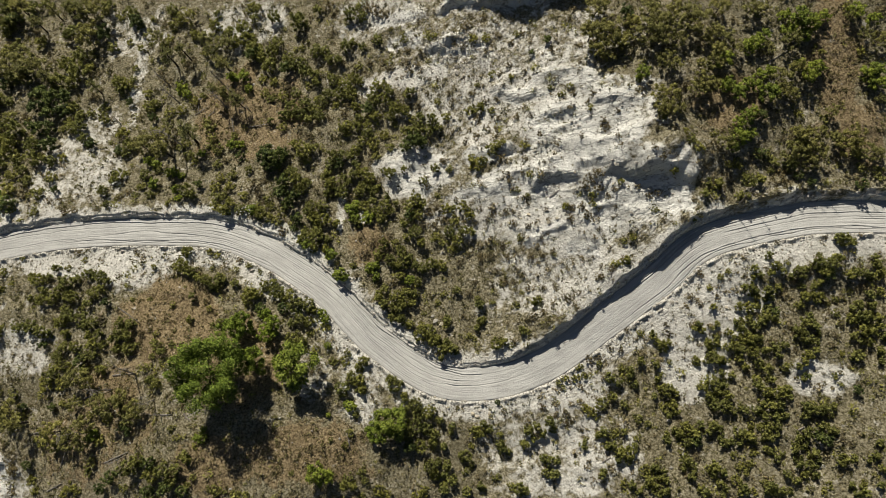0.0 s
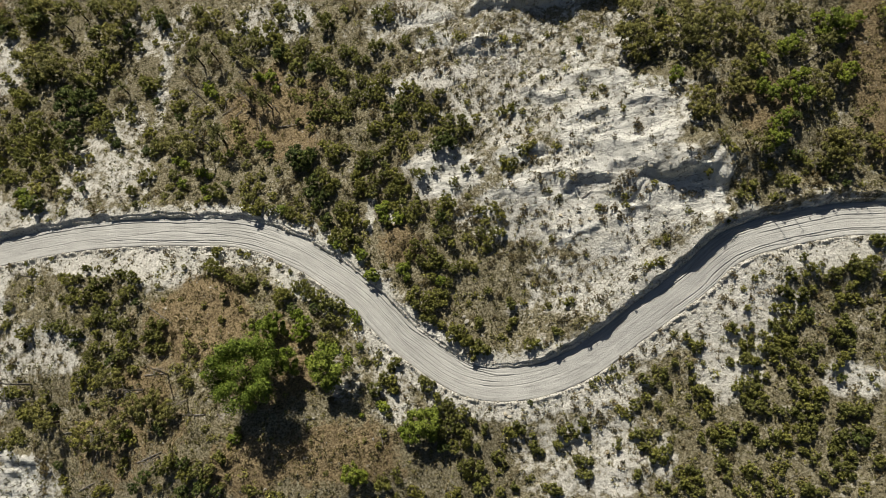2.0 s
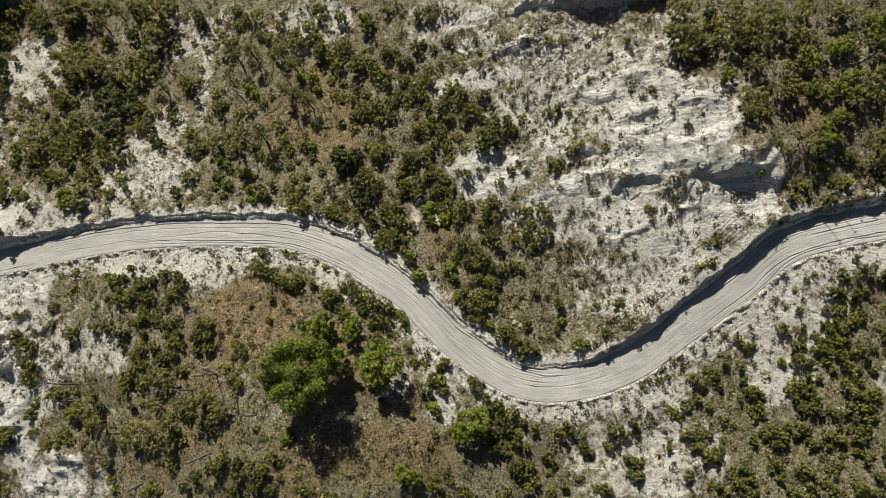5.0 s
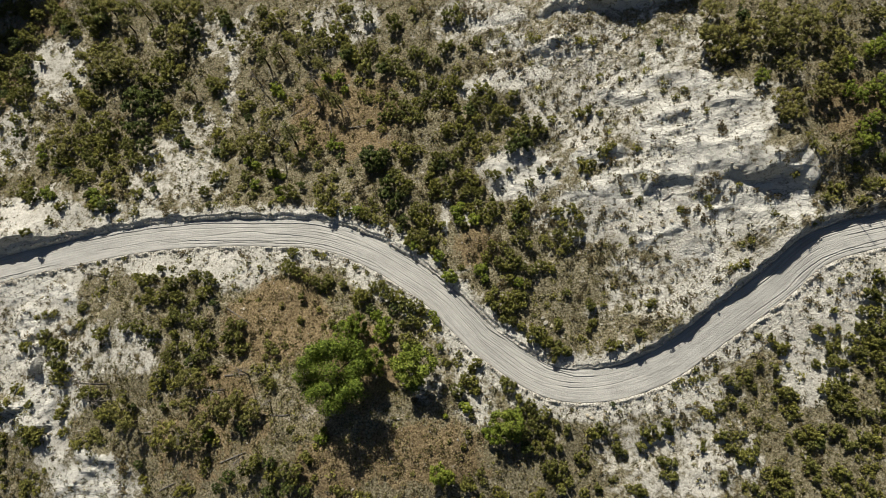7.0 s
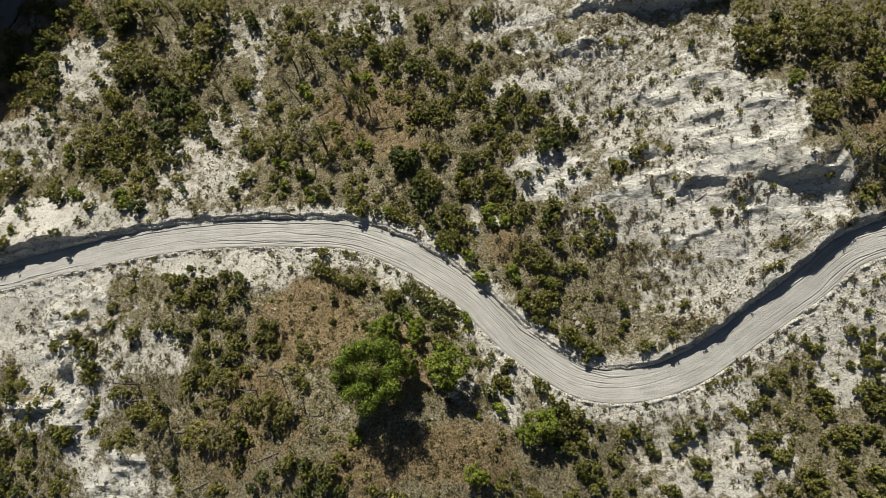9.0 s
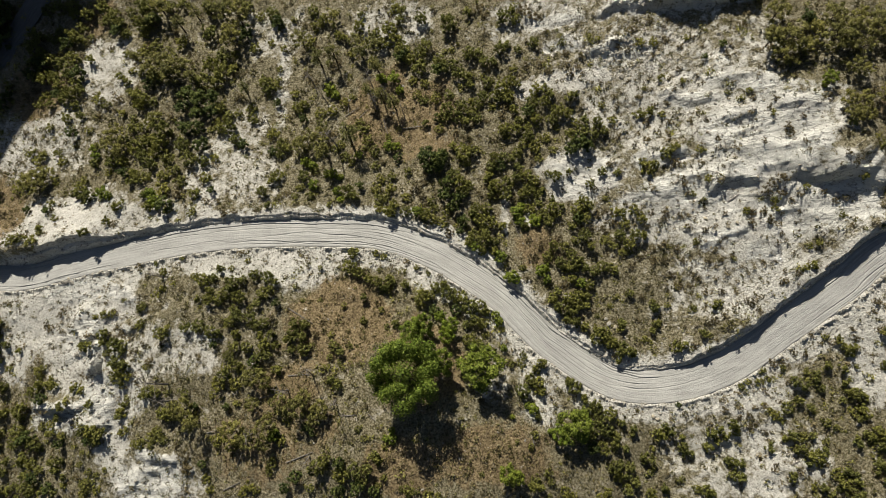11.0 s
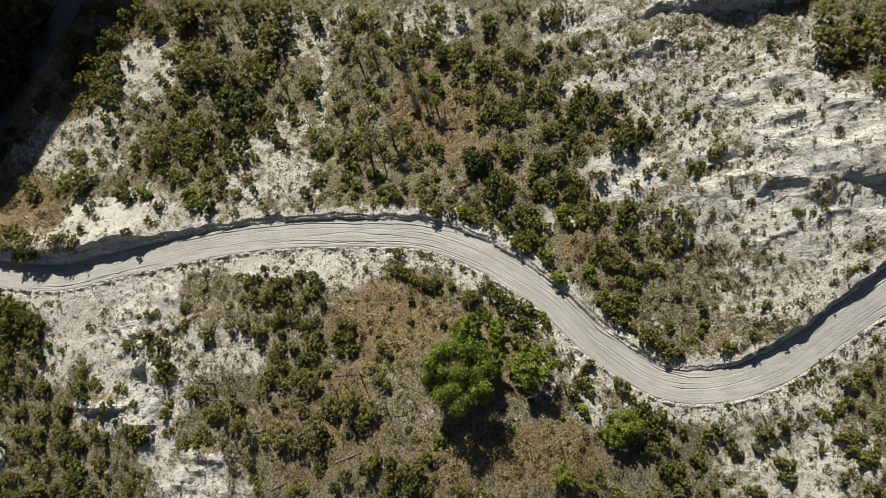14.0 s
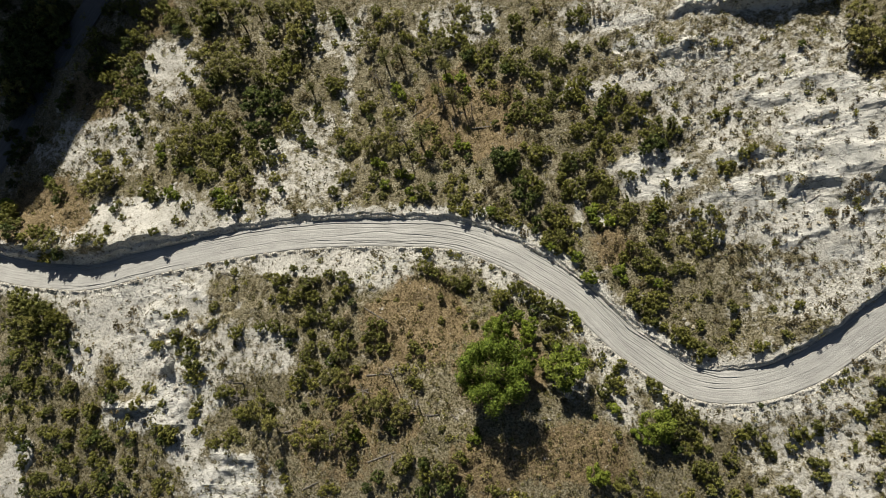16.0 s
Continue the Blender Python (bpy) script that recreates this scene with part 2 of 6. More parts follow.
BARE = [(-60, 39, 8, 7, 0.55), (-59, 46, 5, 5, 0.55), (-46, 22, 6, 4, 0.8), (-63, 10, 5, 4, 0.6), (-58, 23, 10, 2), (-4, 36, 6, 4), (19, 38, 8, 6), (17, 29, 15, 6), (21, 18, 13, 5, 0.7), (10, 51, 15, 6, 0.45), (-6, 51, 8, 2), (8, 45, 12, 6, 0.6), (32, 15, 9, 5, 1.5), (41, 21, 10, 3, 1.4), (17.2, -2.5, 0.9, 3.5), (18.8, -6.2, 1.2, 3), (36.4, 11.5, 0.7, 3), (16, -4, 9, 6, 0.55), (-2, 8, 6, 2, 0.9), (-11, 4, 3, 5, 0.6), (-18, 6, 2, 3, 0.4), (-28, 44, 4, 3), (-56, 66, 6, 5, 0.45), (-34, 66, 7, 5, 0.55), (-8, 63, 11, 4, 0.45)]
BARE_TOO = [(46, 5, 4, 2), (32, 7, 3, 4), (5, 2, 9, 2), (36, 10, 1, 4), (16, 4, 6, 3), (-99, 47, 12, 8, 0.58), (-86, 60, 5, 7, 0.6), (-87, 31, 22, 5, 0.8), (-86, 17, 13, 6, 1.1), (-81, 9, 8, 6, 0.8), (-69, 10, 7, 4, 0.6), (-68, -9, 8, 4, 0.75), (-75, -3, 3, 5), (-107, -8, 3, 5), (-95, 11, 4, 5), (-75, 3, 5, 3), (-15.5, 30, 0.7, 3.5, 0.6), (-12, 26, 0.6, 4), (-53, 56, 1.2, 9, 0.6), (-90, 64, 1.5, 5)]
STRAW_PATCH = [(-49, -3, 10, 6, 0.6), (-40, 14, 8, 6, 1.2), (-18, -4, 9, 4), (-28, 8, 6, 6, 1.1), (-29, 47, 7, 7), (-35, 49, 6, 8), (51, 44, 3, 10), (53, 35, 3, 4), (-30, -6, 5, 4), (-11, 25, 3, 3), (38, 40, 4, 4), (-47, 4, 5, 3), (-107, 35, 10, 6), (-100, 57, 6, 5), (-90, 72, 3, 4)]
ROCK = [(20, 38, 7, 5), (15, 32, 13, 3), (24, 28, 9, 3), (-3, 36, 5, 3), (13, 58, 9, 5, 0.4), (3, 58, 9, 5, 0.35), (2, 53, 6, 2, 0.4), (14, 50, 8, 2, 0.35), (22, 43, 5, 2, 0.6), (-82, 12, 4, 5), (-78, 4, 3, 5), (-68, -9, 6, 3), (-83, 20, 7, 2), (-84, 0, 6, 2)]


def ease(a, b, v):
    v = np.clip((v - a) / (b - a), 0, 1)
    return v * v * (3 - 2 * v)


def rough(x, y, size, seed):
    """Smooth noise between -1 and 1, with bumps of about that size in metres."""
    table = np.random.RandomState(seed).uniform(-1, 1, (256, 256))
    x, y = np.asarray(x, float) / size + 50.3, np.asarray(y, float) / size + 70.7
    i, j = np.floor(x).astype(int), np.floor(y).astype(int)
    u, v = ease(0, 1, x - i), ease(0, 1, y - j)
    a, b = table[i % 256, j % 256], table[(i + 1) % 256, j % 256]
    c, d = table[i % 256, (j + 1) % 256], table[(i + 1) % 256, (j + 1) % 256]
    return (a * (1 - u) + b * u) * (1 - v) + (c * (1 - u) + d * u) * v


def curve_through(points, step):
    """A smooth line through the points, cut into even steps."""
    p = np.array(points, float)
    p = np.vstack([2 * p[0] - p[1], p, 2 * p[-1] - p[-2]])
    out = []
    for k in range(1, len(p) - 2):
        u = np.linspace(0, 1, 30, endpoint=False)[:, None]
        a, b, c, d = p[k - 1], p[k], p[k + 1], p[k + 2]
        out.append(0.5 * (2 * b + (c - a) * u + (2 * a - 5 * b + 4 * c - d) * u * u + (3 * b - a - 3 * c + d) * u ** 3))
    out = np.vstack([*out, p[-2:-1]])
    way = np.concatenate([[0], np.cumsum(np.linalg.norm(np.diff(out[:, :2], axis=0), axis=1))])
    even = np.arange(0, way[-1], step)
    return np.stack([np.interp(even, way, out[:, k]) for k in range(out.shape[1])], 1)


ROAD = curve_through(ROAD_LINE, 0.4)
ROAD_AHEAD = np.gradient(ROAD[:, :2], axis=0)
ROAD_AHEAD /= np.linalg.norm(ROAD_AHEAD, axis=1)[:, None]
HALF = 2.15


def off_road(x, y):
    """Nearest step of the road, and the way to its left (the uphill side) in metres."""
    best, which = np.full(x.shape, 1e9), np.zeros(x.shape, int)
    for k in range(0, len(ROAD)):
        d = (x - ROAD[k, 0]) ** 2 + (y - ROAD[k, 1]) ** 2
        near = d < best
        best[near], which[near] = d[near], k
    ahead = ROAD_AHEAD[which]
    side = ahead[:, 0] * (y - ROAD[which, 1]) - ahead[:, 1] * (x - ROAD[which, 0])
    return which, np.sign(side) * np.sqrt(best)


def soft_end(v, low, high, more):
    over, under = np.maximum(v - high, 0), np.maximum(low - v, 0)
    return np.clip(v, low, high) + more * (1 - np.exp(-over / more)) - more * (1 - np.exp(-under / more))


def broad_land(x, y):
    z = -0.1576 + 0.1774 * soft_end(x, -125, 90, 60) + 0.1395 * soft_end(y, -25, 95, 50)
    for r, amounts in enumerate(SWELLS):
        for c, amount in enumerate(amounts):
            z = z + amount * np.exp(-((x + 110 - 30 * c) ** 2 + (y + 20 - 25 * r) ** 2) / (2 * SWELL ** 2))
    # the shaded valley beyond, and the ridge that keeps the sun off it
    z = z - 4.0 * np.exp(-((x + 128) ** 2 / 2 / 11 ** 2 + (y - 66) ** 2 / 2 / 30 ** 2))
    z = z + 62.0 * ease(-24, 8, -0.894 * (x + 130) + 0.447 * (y - 99)) * ease(62, 96, y)
    z = z + KNOLL * np.exp(-((x + 27) ** 2 + (y + 8) ** 2) / (2 * 15 ** 2)) + RIB * np.exp(-((x - 24) ** 2 + (y - 37) ** 2) / (2 * 12 ** 2))
    return z


def land(x, y, detail=True, setback=0.0):
    """Height of the ground, and the masks of bare soil, straw and rock."""
    x, y = np.asarray(x, float).ravel(), np.asarray(y, float).ravel()
    z = broad_land(x, y)
    wobble = 0.5 * rough(x, y, 2.3, 21) + 0.25 * rough(x, y, 0.9, 22)

    def patches(rows):
        mask = np.zeros(x.shape)
        for px, py, a, b, *much in rows:
            r = np.sqrt(((x - px) / (a * 1.15)) ** 2 + ((y - py) / (b * 1.15)) ** 2)
            mask = np.maximum(mask, (much[0] if much else 1.0) * (1 - ease(0.55, 1.25, r + 0.42 * wobble)))
        return mask

    bare = np.maximum(patches(BARE), patches(BARE_TOO))
    straw, rock = patches(STRAW_PATCH), patches(ROCK)
    for x1, y1, x2, y2, high, back in LEDGES:
        dx, dy = x2 - x1, y2 - y1
        size = math.hypot(dx, dy)
        u = ((x - x1) * dx + (y - y1) * dy) / size ** 2
        n = (dx * (y - y1) - dy * (x - x1)) / size + 0.9 * wobble
        z = z + high * ease(-0.1, 0.2, u) * (1 - ease(0.8, 1.1, u)) * ease(-0.65, 0.3, n) * (1 - ease(0, back, n)) * (0.75 + 0.5 * rough(x, y, 3.1, 8))
        rock = np.maximum(rock, ease(-0.1, 0.1, u) * (1 - ease(0.9, 1.1, u)) * ease(-1.8, -0.3, n) * (1 - ease(0.5, 2.0, n)))
    if detail:
        z = z + 0.40 * rough(x, y, 6, 1) + (0.17 + 0.10 * rock) * rough(x, y, 2.2, 2) + (0.09 + 0.05 * rock) * rough(x, y, 0.95, 3)
        ridge = np.abs(rough(x * 0.6 + y * 0.25, y * 1.3 - x * 0.25, 2.6, 4)) + 0.4 * np.abs(rough(x * 0.7, y * 1.2, 1.1, 14))
        z = z + rock * (0.52 * (0.4 - ridge))
    near = (x > -150) & (x < 110) & (y > -30) & (y < 60)
    step, side = np.zeros(x.shape, int), np.full(x.shape, 99.0)
    if near.any():
        step[near], side[near] = off_road(x[near], y[near])
    level = ROAD[step, 2]
    bank = np.interp(ROAD[step, 0], [b[0] for b in BANK], [b[1] for b in BANK]) * (1 + 0.25 * rough(x, y, 3.0, 5))
    lip = level + bank
    ruffle = 0.3 * rough(x, y, 1.6, 6) + 0.16 * rough(x, y, 0.6, 16)
    rise = (side + ruffle - setback - HALF - 0.1) / (0.45 + 0.28 * bank)
    shelf = 0.5 + 0.25 * rough(x, y, 4.0, 17)
    rise = shelf * np.clip(rise / 0.3, 0, 1) + 0.08 * np.clip((rise - 0.3) / 0.4, 0, 1) + (0.92 - shelf) * np.clip((rise - 0.7) / 0.3, 0, 1)
    up = np.where(side > 0, level + bank * rise, z)
    up = up * (1 - ease(3.0, 13.0, side)) + (z + 0.25 * bank * (1 - ease(10, 20, side))) * ease(3.0, 13.0, side)
    berm = 0.42 * np.exp(-((-side - HALF - 0.35) / 0.28) ** 2) * np.clip(0.5 + 1.1 * rough(x, y, 0.8, 7), 0, 1.6)
    down = level - 0.12 + berm + (z - level) * ease(HALF + 0.4, 10.0, -side) + 0.10 * rough(x, y, 1.1, 9) * ease(HALF, HALF + 1, -side)
    z = np.where(np.abs(side) > 40, z, np.where(side > 0, np.where(side < 21, up, z), np.where(side > -11, down, z)))
    on_road = np.abs(side) < HALF + 0.1
    z = np.where(on_road, level - 0.12, z)
    bare = np.maximum(bare, np.where(side > 0, 1 - ease(2.8, 5.2, side + 2 * wobble + 1.6 * (x > 36)), 1 - ease(3.0, 6.5, -side + 2 * wobble)))
    rock = np.maximum(rock, 0.3 * (1 - ease(HALF + 0.6, HALF + 2.2, side)) * (side > 0))
    straw = straw * ease(2.5, 5, np.abs(side))
    return z, bare, straw, rock, side


def height(x, y):
    return float(land([x], [y])[0][0])


def mesh_of(name, verts, faces, mat, smooth=False):
    me = bpy.data.meshes.new(name)
    me.from_pydata(np.asarray(verts).tolist(), [], np.asarray(faces).tolist() if not isinstance(faces, list) else faces)
    me.materials.append(mat)
    if smooth:
        me.polygons.foreach_set("use_smooth", [True] * len(me.polygons))
    me.update()
    return me


def grid_faces(rows, columns):
    i = np.arange(rows - 1)[:, None] * columns + np.arange(columns - 1)[None, :]
    return np.stack([i, i + 1, i + columns + 1, i + columns], -1).reshape(-1, 4)


def build_ground():
    out = np.array([6, 14, 26, 45, 80, 140, 250, 450, 800, 1400, 2400], float)
    fine = 0.34
    xs = np.concatenate([-124 - out[::-1], np.arange(-124, 84.1, fine), 84.2 + out])
    ys = np.concatenate([-24 - out[::-1], np.arange(-24, 92.1, fine), 92.2 + out])
    gx, gy = np.meshgrid(xs, ys)
    z, bare, straw, rock, side = land(gx, gy, setback=0.6)
    z = z - 0.12 * (1 - ease(2.6, 3.4, np.abs(side))) - 0.25 * (side < 0) * (1 - ease(HALF + 1.0, HALF + 1.6, -side))
    me = mesh_of("ground", np.stack([gx.ravel(), gy.ravel(), z], 1), grid_faces(len(ys), len(xs)), GROUND)
    layer = me.color_attributes.new("cover", "FLOAT_COLOR", "POINT")
    layer.data.foreach_set("color", np.stack([bare, straw, rock, np.ones(len(z))], 1).ravel())
    return tagged(new("ground", me), "dry stony hillside of pale soil, straw and grey rock", "ground", kind="structure")


def build_road(line_of, ahead, name, label, dirt):
    across = np.linspace(-HALF - 0.25, HALF + 0.25, 80)
    n = len(line_of)
    s = np.arange(n) * 0.4
    verts, uvs = [], []
    for lat in across:
        p = line_of[:, :2] + np.stack([-ahead[:, 1], ahead[:, 0]], 1) * lat
        z = line_of[:, 2] + 0.02 + 0.03 * rough(p[:, 0], p[:, 1], 0.8, 31) + 0.05 * rough(p[:, 0], p[:, 1], 3.0, 32)
        for k, (at, deep, wide) in enumerate(((-1.75, 0.09, 0.06), (-1.35, 0.11, 0.06), (-0.85, 0.06, 0.05), (-0.4, 0.09, 0.06), (0.1, 0.07, 0.05), (0.55, 0.10, 0.06), (1.0, 0.07, 0.05), (1.45, 0.13, 0.06), (1.8, 0.12, 0.06))):
            line = at + 0.42 * rough(s, s * 0 + k * 9.0, 12.0, 33) + 0.14 * rough(s, s * 0 + k * 5.0, 2.5, 34) + 0.04 * rough(s, s * 0 + k * 3.0, 0.9, 37)
            there = ease(-0.2, 0.2, rough(s, s * 0 + k * 7.0, 14.0, 35))
            z = z + there * deep * (0.5 * np.exp(-((lat - line - 2 * wide) / wide) ** 2) - np.exp(-((lat - line) / wide) ** 2))
        z = z - 0.22 * ease(HALF - 0.05, HALF + 0.25, abs(lat))
        verts.append(np.column_stack([p, z]))
        uvs.append(np.column_stack([np.full(n, lat), s]))
    me = mesh_of(name, np.vstack(verts), grid_faces(len(across), n)[:, ::-1], dirt, True)
    flat = np.vstack(uvs)
    layer = me.uv_layers.new(name="lane")
    index = np.zeros(len(me.loops), int)
    me.loops.foreach_get("vertex_index", index)
    layer.data.foreach_set("uv", flat[index].ravel())
    return tagged(new(name, me), label, "road", kind="structure")


def build_verge(sign, reach, name, label):
    """A strip of ground that follows the road's edge: the cut bank above it or the berm below it."""
    lats = HALF - 0.05 + np.linspace(0, 1, 30) ** 1.25 * reach
    n = len(ROAD)
    verts, cover = [], []
    for k, lat in enumerate(lats):
        p = ROAD[:, :2] + np.stack([-ROAD_AHEAD[:, 1], ROAD_AHEAD[:, 0]], 1) * lat * sign
        z, bare, straw, rock, side = land(p[:, 0], p[:, 1])
        z = z + 0.04 * rough(p[:, 0], p[:, 1], 0.45, 36) - (0.2 if k >= len(lats) - 2 else 0.0)
        verts.append(np.column_stack([p, z]))
        cover.append(np.stack([bare, straw, rock, np.ones(n)], 1))
    faces = grid_faces(len(lats), n)
    me = mesh_of(name, np.vstack(verts), faces[:, ::-1] if sign > 0 else faces, GROUND)
    layer = me.color_attributes.new("cover", "FLOAT_COLOR", "POINT")
    layer.data.foreach_set("color", np.vstack(cover).ravel())
    return tagged(new(name, me), label, "bank", kind="structure")


build_ground()
build_verge(1, 2.9, "cut_bank", "raw earth bank cut above the road")
build_verge(-1, 1.9, "road_berm", "low berm of loose earth and stones along the road")
build_road(ROAD, ROAD_AHEAD, "road", "pale graded dirt road with wheel ruts and loose gravel", ROAD_DIRT)
LOWER = curve_through([(-92, 101, 0), (-98, 88, 0), (-103.6, 77, 0), (-107.6, 70, 0), (-114, 60, 0), (-118.6, 51, 0), (-124, 41, 0)], 0.4)
LOWER[:, 2] = land(LOWER[:, 0], LOWER[:, 1], False)[0]
LOWER[:, 2] = np.convolve(np.pad(LOWER[:, 2], 10, "edge"), np.ones(21) / 21, "valid") + 0.55
LOWER_AHEAD = np.gradient(LOWER[:, :2], axis=0)
LOWER_AHEAD /= np.linalg.norm(LOWER_AHEAD, axis=1)[:, None]
build_road(LOWER, LOWER_AHEAD, "valley_road", "grey dirt track along the shaded valley", SHADED_DIRT)


# ---- plants ----
def leaf_sprays(centres, outward, sizes, rng, lean=0.7, spiky=0.0):
    """Three-cornered leaves or sprays at the centres, facing roughly outward or, where spiky, pointing that way."""
    n = len(centres)
    normal = outward + lean * rng.normal(size=(n, 3))
    normal /= np.linalg.norm(normal, axis=1)[:, None] + 1e-9
    t = np.cross(normal, rng.normal(size=(n, 3)))
    if spiky:
        t = outward * spiky + rng.normal(size=(n, 3)) * 0.75
        normal = np.cross(t, rng.normal(size=(n, 3)))
        normal /= np.linalg.norm(normal, axis=1)[:, None] + 1e-9
    t /= np.linalg.norm(t, axis=1)[:, None] + 1e-9
    b = np.cross(normal, t)
    s = sizes[:, None]
    wide = rng.uniform(0.13, 0.24, (n, 1)) if spiky else rng.uniform(0.22, 0.36, (n, 1))
    b = b * np.where((normal * outward).sum(1) > 0, -1.0, 1.0)[:, None]
    corners = np.stack([centres - t * s * 0.45 - b * s * wide, centres - t * s * 0.45 + b * s * wide, centres + t * s * 0.55], 1)
    return corners.reshape(-1, 3), np.arange(3 * n).reshape(n, 3)


def crown_points(lobes, count, rng, inner=0.45):
    """Points in the shells of several egg-shaped lobes (x, y, z, width, height), and the way out of them."""
    lobes = np.array(lobes, float)
    weight = lobes[:, 3] ** 2
    pick = rng.choice(len(lobes), count, p=weight / weight.sum())
    way = rng.normal(size=(count, 3))
    way[:, 2] = np.where(way[:, 2] < -0.4, -way[:, 2], way[:, 2])
    way /= np.linalg.norm(way, axis=1)[:, None]
    r = rng.uniform(inner, 1.0, count) ** 0.6 * (1 + 0.26 * rng.normal(size=count))
    l = lobes[pick]
    p = l[:, :3] + way * np.stack([l[:, 3], l[:, 3], l[:, 4]], 1) * r[:, None]
    return p, way


def tube(path, radii, sides=6):
    """A tapered, bent limb through the points of the path."""
    path = np.array(path, float)
    verts, faces = [], []
    for k, (p, r) in enumerate(zip(path, radii)):
        d = path[min(k + 1, len(path) - 1)] - path[max(k - 1, 0)]
        d /= np.linalg.norm(d) + 1e-9
        a = np.cross(d, (0.3, 1, 0.1))
        a /= np.linalg.norm(a) + 1e-9
        b = np.cross(d, a)
        for q in range(sides):
            w = 2 * math.pi * q / sides
            verts.append(p + r * (a * math.cos(w) + b * math.sin(w)))
        if k:
            for q in range(sides):
                i, j = (k - 1) * sides, k * sides
                faces.append((i + q, i + (q + 1) % sides, j + (q + 1) % sides, j + q))
    faces.append(tuple(range(sides))[::-1])
    faces.append(tuple(range((len(path) - 1) * sides, len(path) * sides)))
    return verts, faces


def joined(pieces):
    verts, faces = [], []
    for v, f in pieces:
        k = len(verts)
        verts += [tuple(p) for p in v]
        faces += [tuple(i + k for i in g) for g in f]
    return verts, faces


def limbs(rng, top, spread, count, thick, start=0.15):
    """A trunk with side limbs that rise into the crown."""
    sway = rng.normal(size=(4, 2)) * 0.06 * top
    trunk = [(sway[k, 0] * k / 3, sway[k, 1] * k / 3, -0.25 + (top + 0.25) * k / 3) for k in range(4)]
    pieces = [tube(trunk, [thick, thick * 0.8, thick * 0.55, thick * 0.25])]
    for k in range(count):
        w, z = rng.uniform(0, 2 * math.pi), top * rng.uniform(start, 0.75)
        c, s = math.cos(w) * spread, math.sin(w) * spread
        b = np.array(trunk[1]) * (1 - z / top) + np.array(trunk[2]) * z / top
        b[2] = z
        pieces.append(tube([b, b + (0.45 * c, 0.45 * s, 0.18 * top), b + (c, s, 0.30 * top)], [thick * 0.45, thick * 0.3, thick * 0.1], 5))
    return joined(pieces)


def part(name, mesh, parent, label=""):
    ob = new(name, mesh)
    ob.parent = parent
    return tagged(ob, label)


def plant(name, label, category, group, leaf, bark, lobes, leaves, leaf_size, top, spread, arms, thick, seed, lean=0.7, inner=0.45, spiky=0.0):
    """One plant a metre in crown radius: an empty at its foot, a trunk with limbs and a crown of leaves."""
    rng = np.random.default_rng(seed)
    root = tagged(new(name), label, category, group)
    part("trunk", mesh_of("trunk", *limbs(rng, top, spread, arms, thick), bark), root)
    p, way = crown_points(lobes, leaves, rng, inner)
    v, f = leaf_sprays(p, way, leaf_size * rng.uniform(0.6, 1.35, leaves), rng, lean, spiky)
    crown = mesh_of("crown", v, f, leaf, True)
    soft = way + 0.5 * rng.normal(size=way.shape) + (0, 0, 0.25)
    soft /= np.linalg.norm(soft, axis=1)[:, None]
    crown.normals_split_custom_set_from_vertices(np.repeat(soft, 3, 0).tolist())
    part("crown", crown, root)
    return root


def bushy_lobes(seed, count, reach, low, high, size):
    rng = np.random.default_rng(seed)
    out = [(0, 0, (low + high) / 2, size * 1.15, (high - low) * 0.42)]
    for k in range(count):
        w = 2 * math.pi * (k + rng.uniform(-0.4, 0.4)) / count
        d = reach * rng.uniform(0.2, 1.0) ** 0.6
        out.append((d * math.cos(w), d * math.sin(w), rng.uniform(low, high) * 0.85, size * rng.uniform(0.55, 0.95), size * rng.uniform(0.5, 0.8)))
    return out


PLANTS = {}


def kind_of_plant(key, count, make):
    PLANTS[key] = [make(k) for k in range(count)]


kind_of_plant("shrub", 8, lambda k: plant("shrub", "dense olive-green evergreen shrub on the dry slope", "shrub", "olive shrubs", LEAF, BARK, bushy_lobes(100 + k, 26, 0.82, 0.12, 1.25, 0.22), 1700, 0.20, 0.8, 0.6, 5, 0.045, 200 + k, 0.8, 0.3, 0.8))
kind_of_plant("small", 6, lambda k: plant("small_shrub", "small rounded olive-green shrub on dry soil", "shrub", "small shrubs", LEAF, BARK, bushy_lobes(180 + k, 12, 0.74, 0.12, 1.3, 0.30), 850, 0.27, 0.8, 0.6, 4, 0.05, 280 + k, 0.8, 0.3, 0.8))
kind_of_plant("dwarf", 5, lambda k: plant("dwarf_shrub", "dwarf olive-green shrub standing in pale soil", "shrub", "dwarf shrubs", LEAF, BARK, bushy_lobes(310 + k, 10, 0.72, 0.12, 1.3, 0.32), 650, 0.30, 0.8, 0.6, 4, 0.05, 410 + k, 0.8, 0.3, 0.8))
kind_of_plant("ground", 5, lambda k: plant("creeping_bush", "ankle-high creeping olive bush on dry ground", "bush", "creeping bushes", SCRUB, BARK, bushy_lobes(320 + k, 12, 0.82, 0.10, 0.95, 0.27), 480, 0.31, 0.5, 0.6, 4, 0.04, 420 + k, 0.9, 0.2, 0.7))
kind_of_plant("low", 6, lambda k: plant("low_bush", "low olive-green bush with ragged outline", "bush", "low bushes", SCRUB, BARK, bushy_lobes(110 + k, 15, 0.84, 0.10, 1.0, 0.25), 700, 0.27, 0.6, 0.6, 5, 0.04, 210 + k, 0.9, 0.2, 0.7))
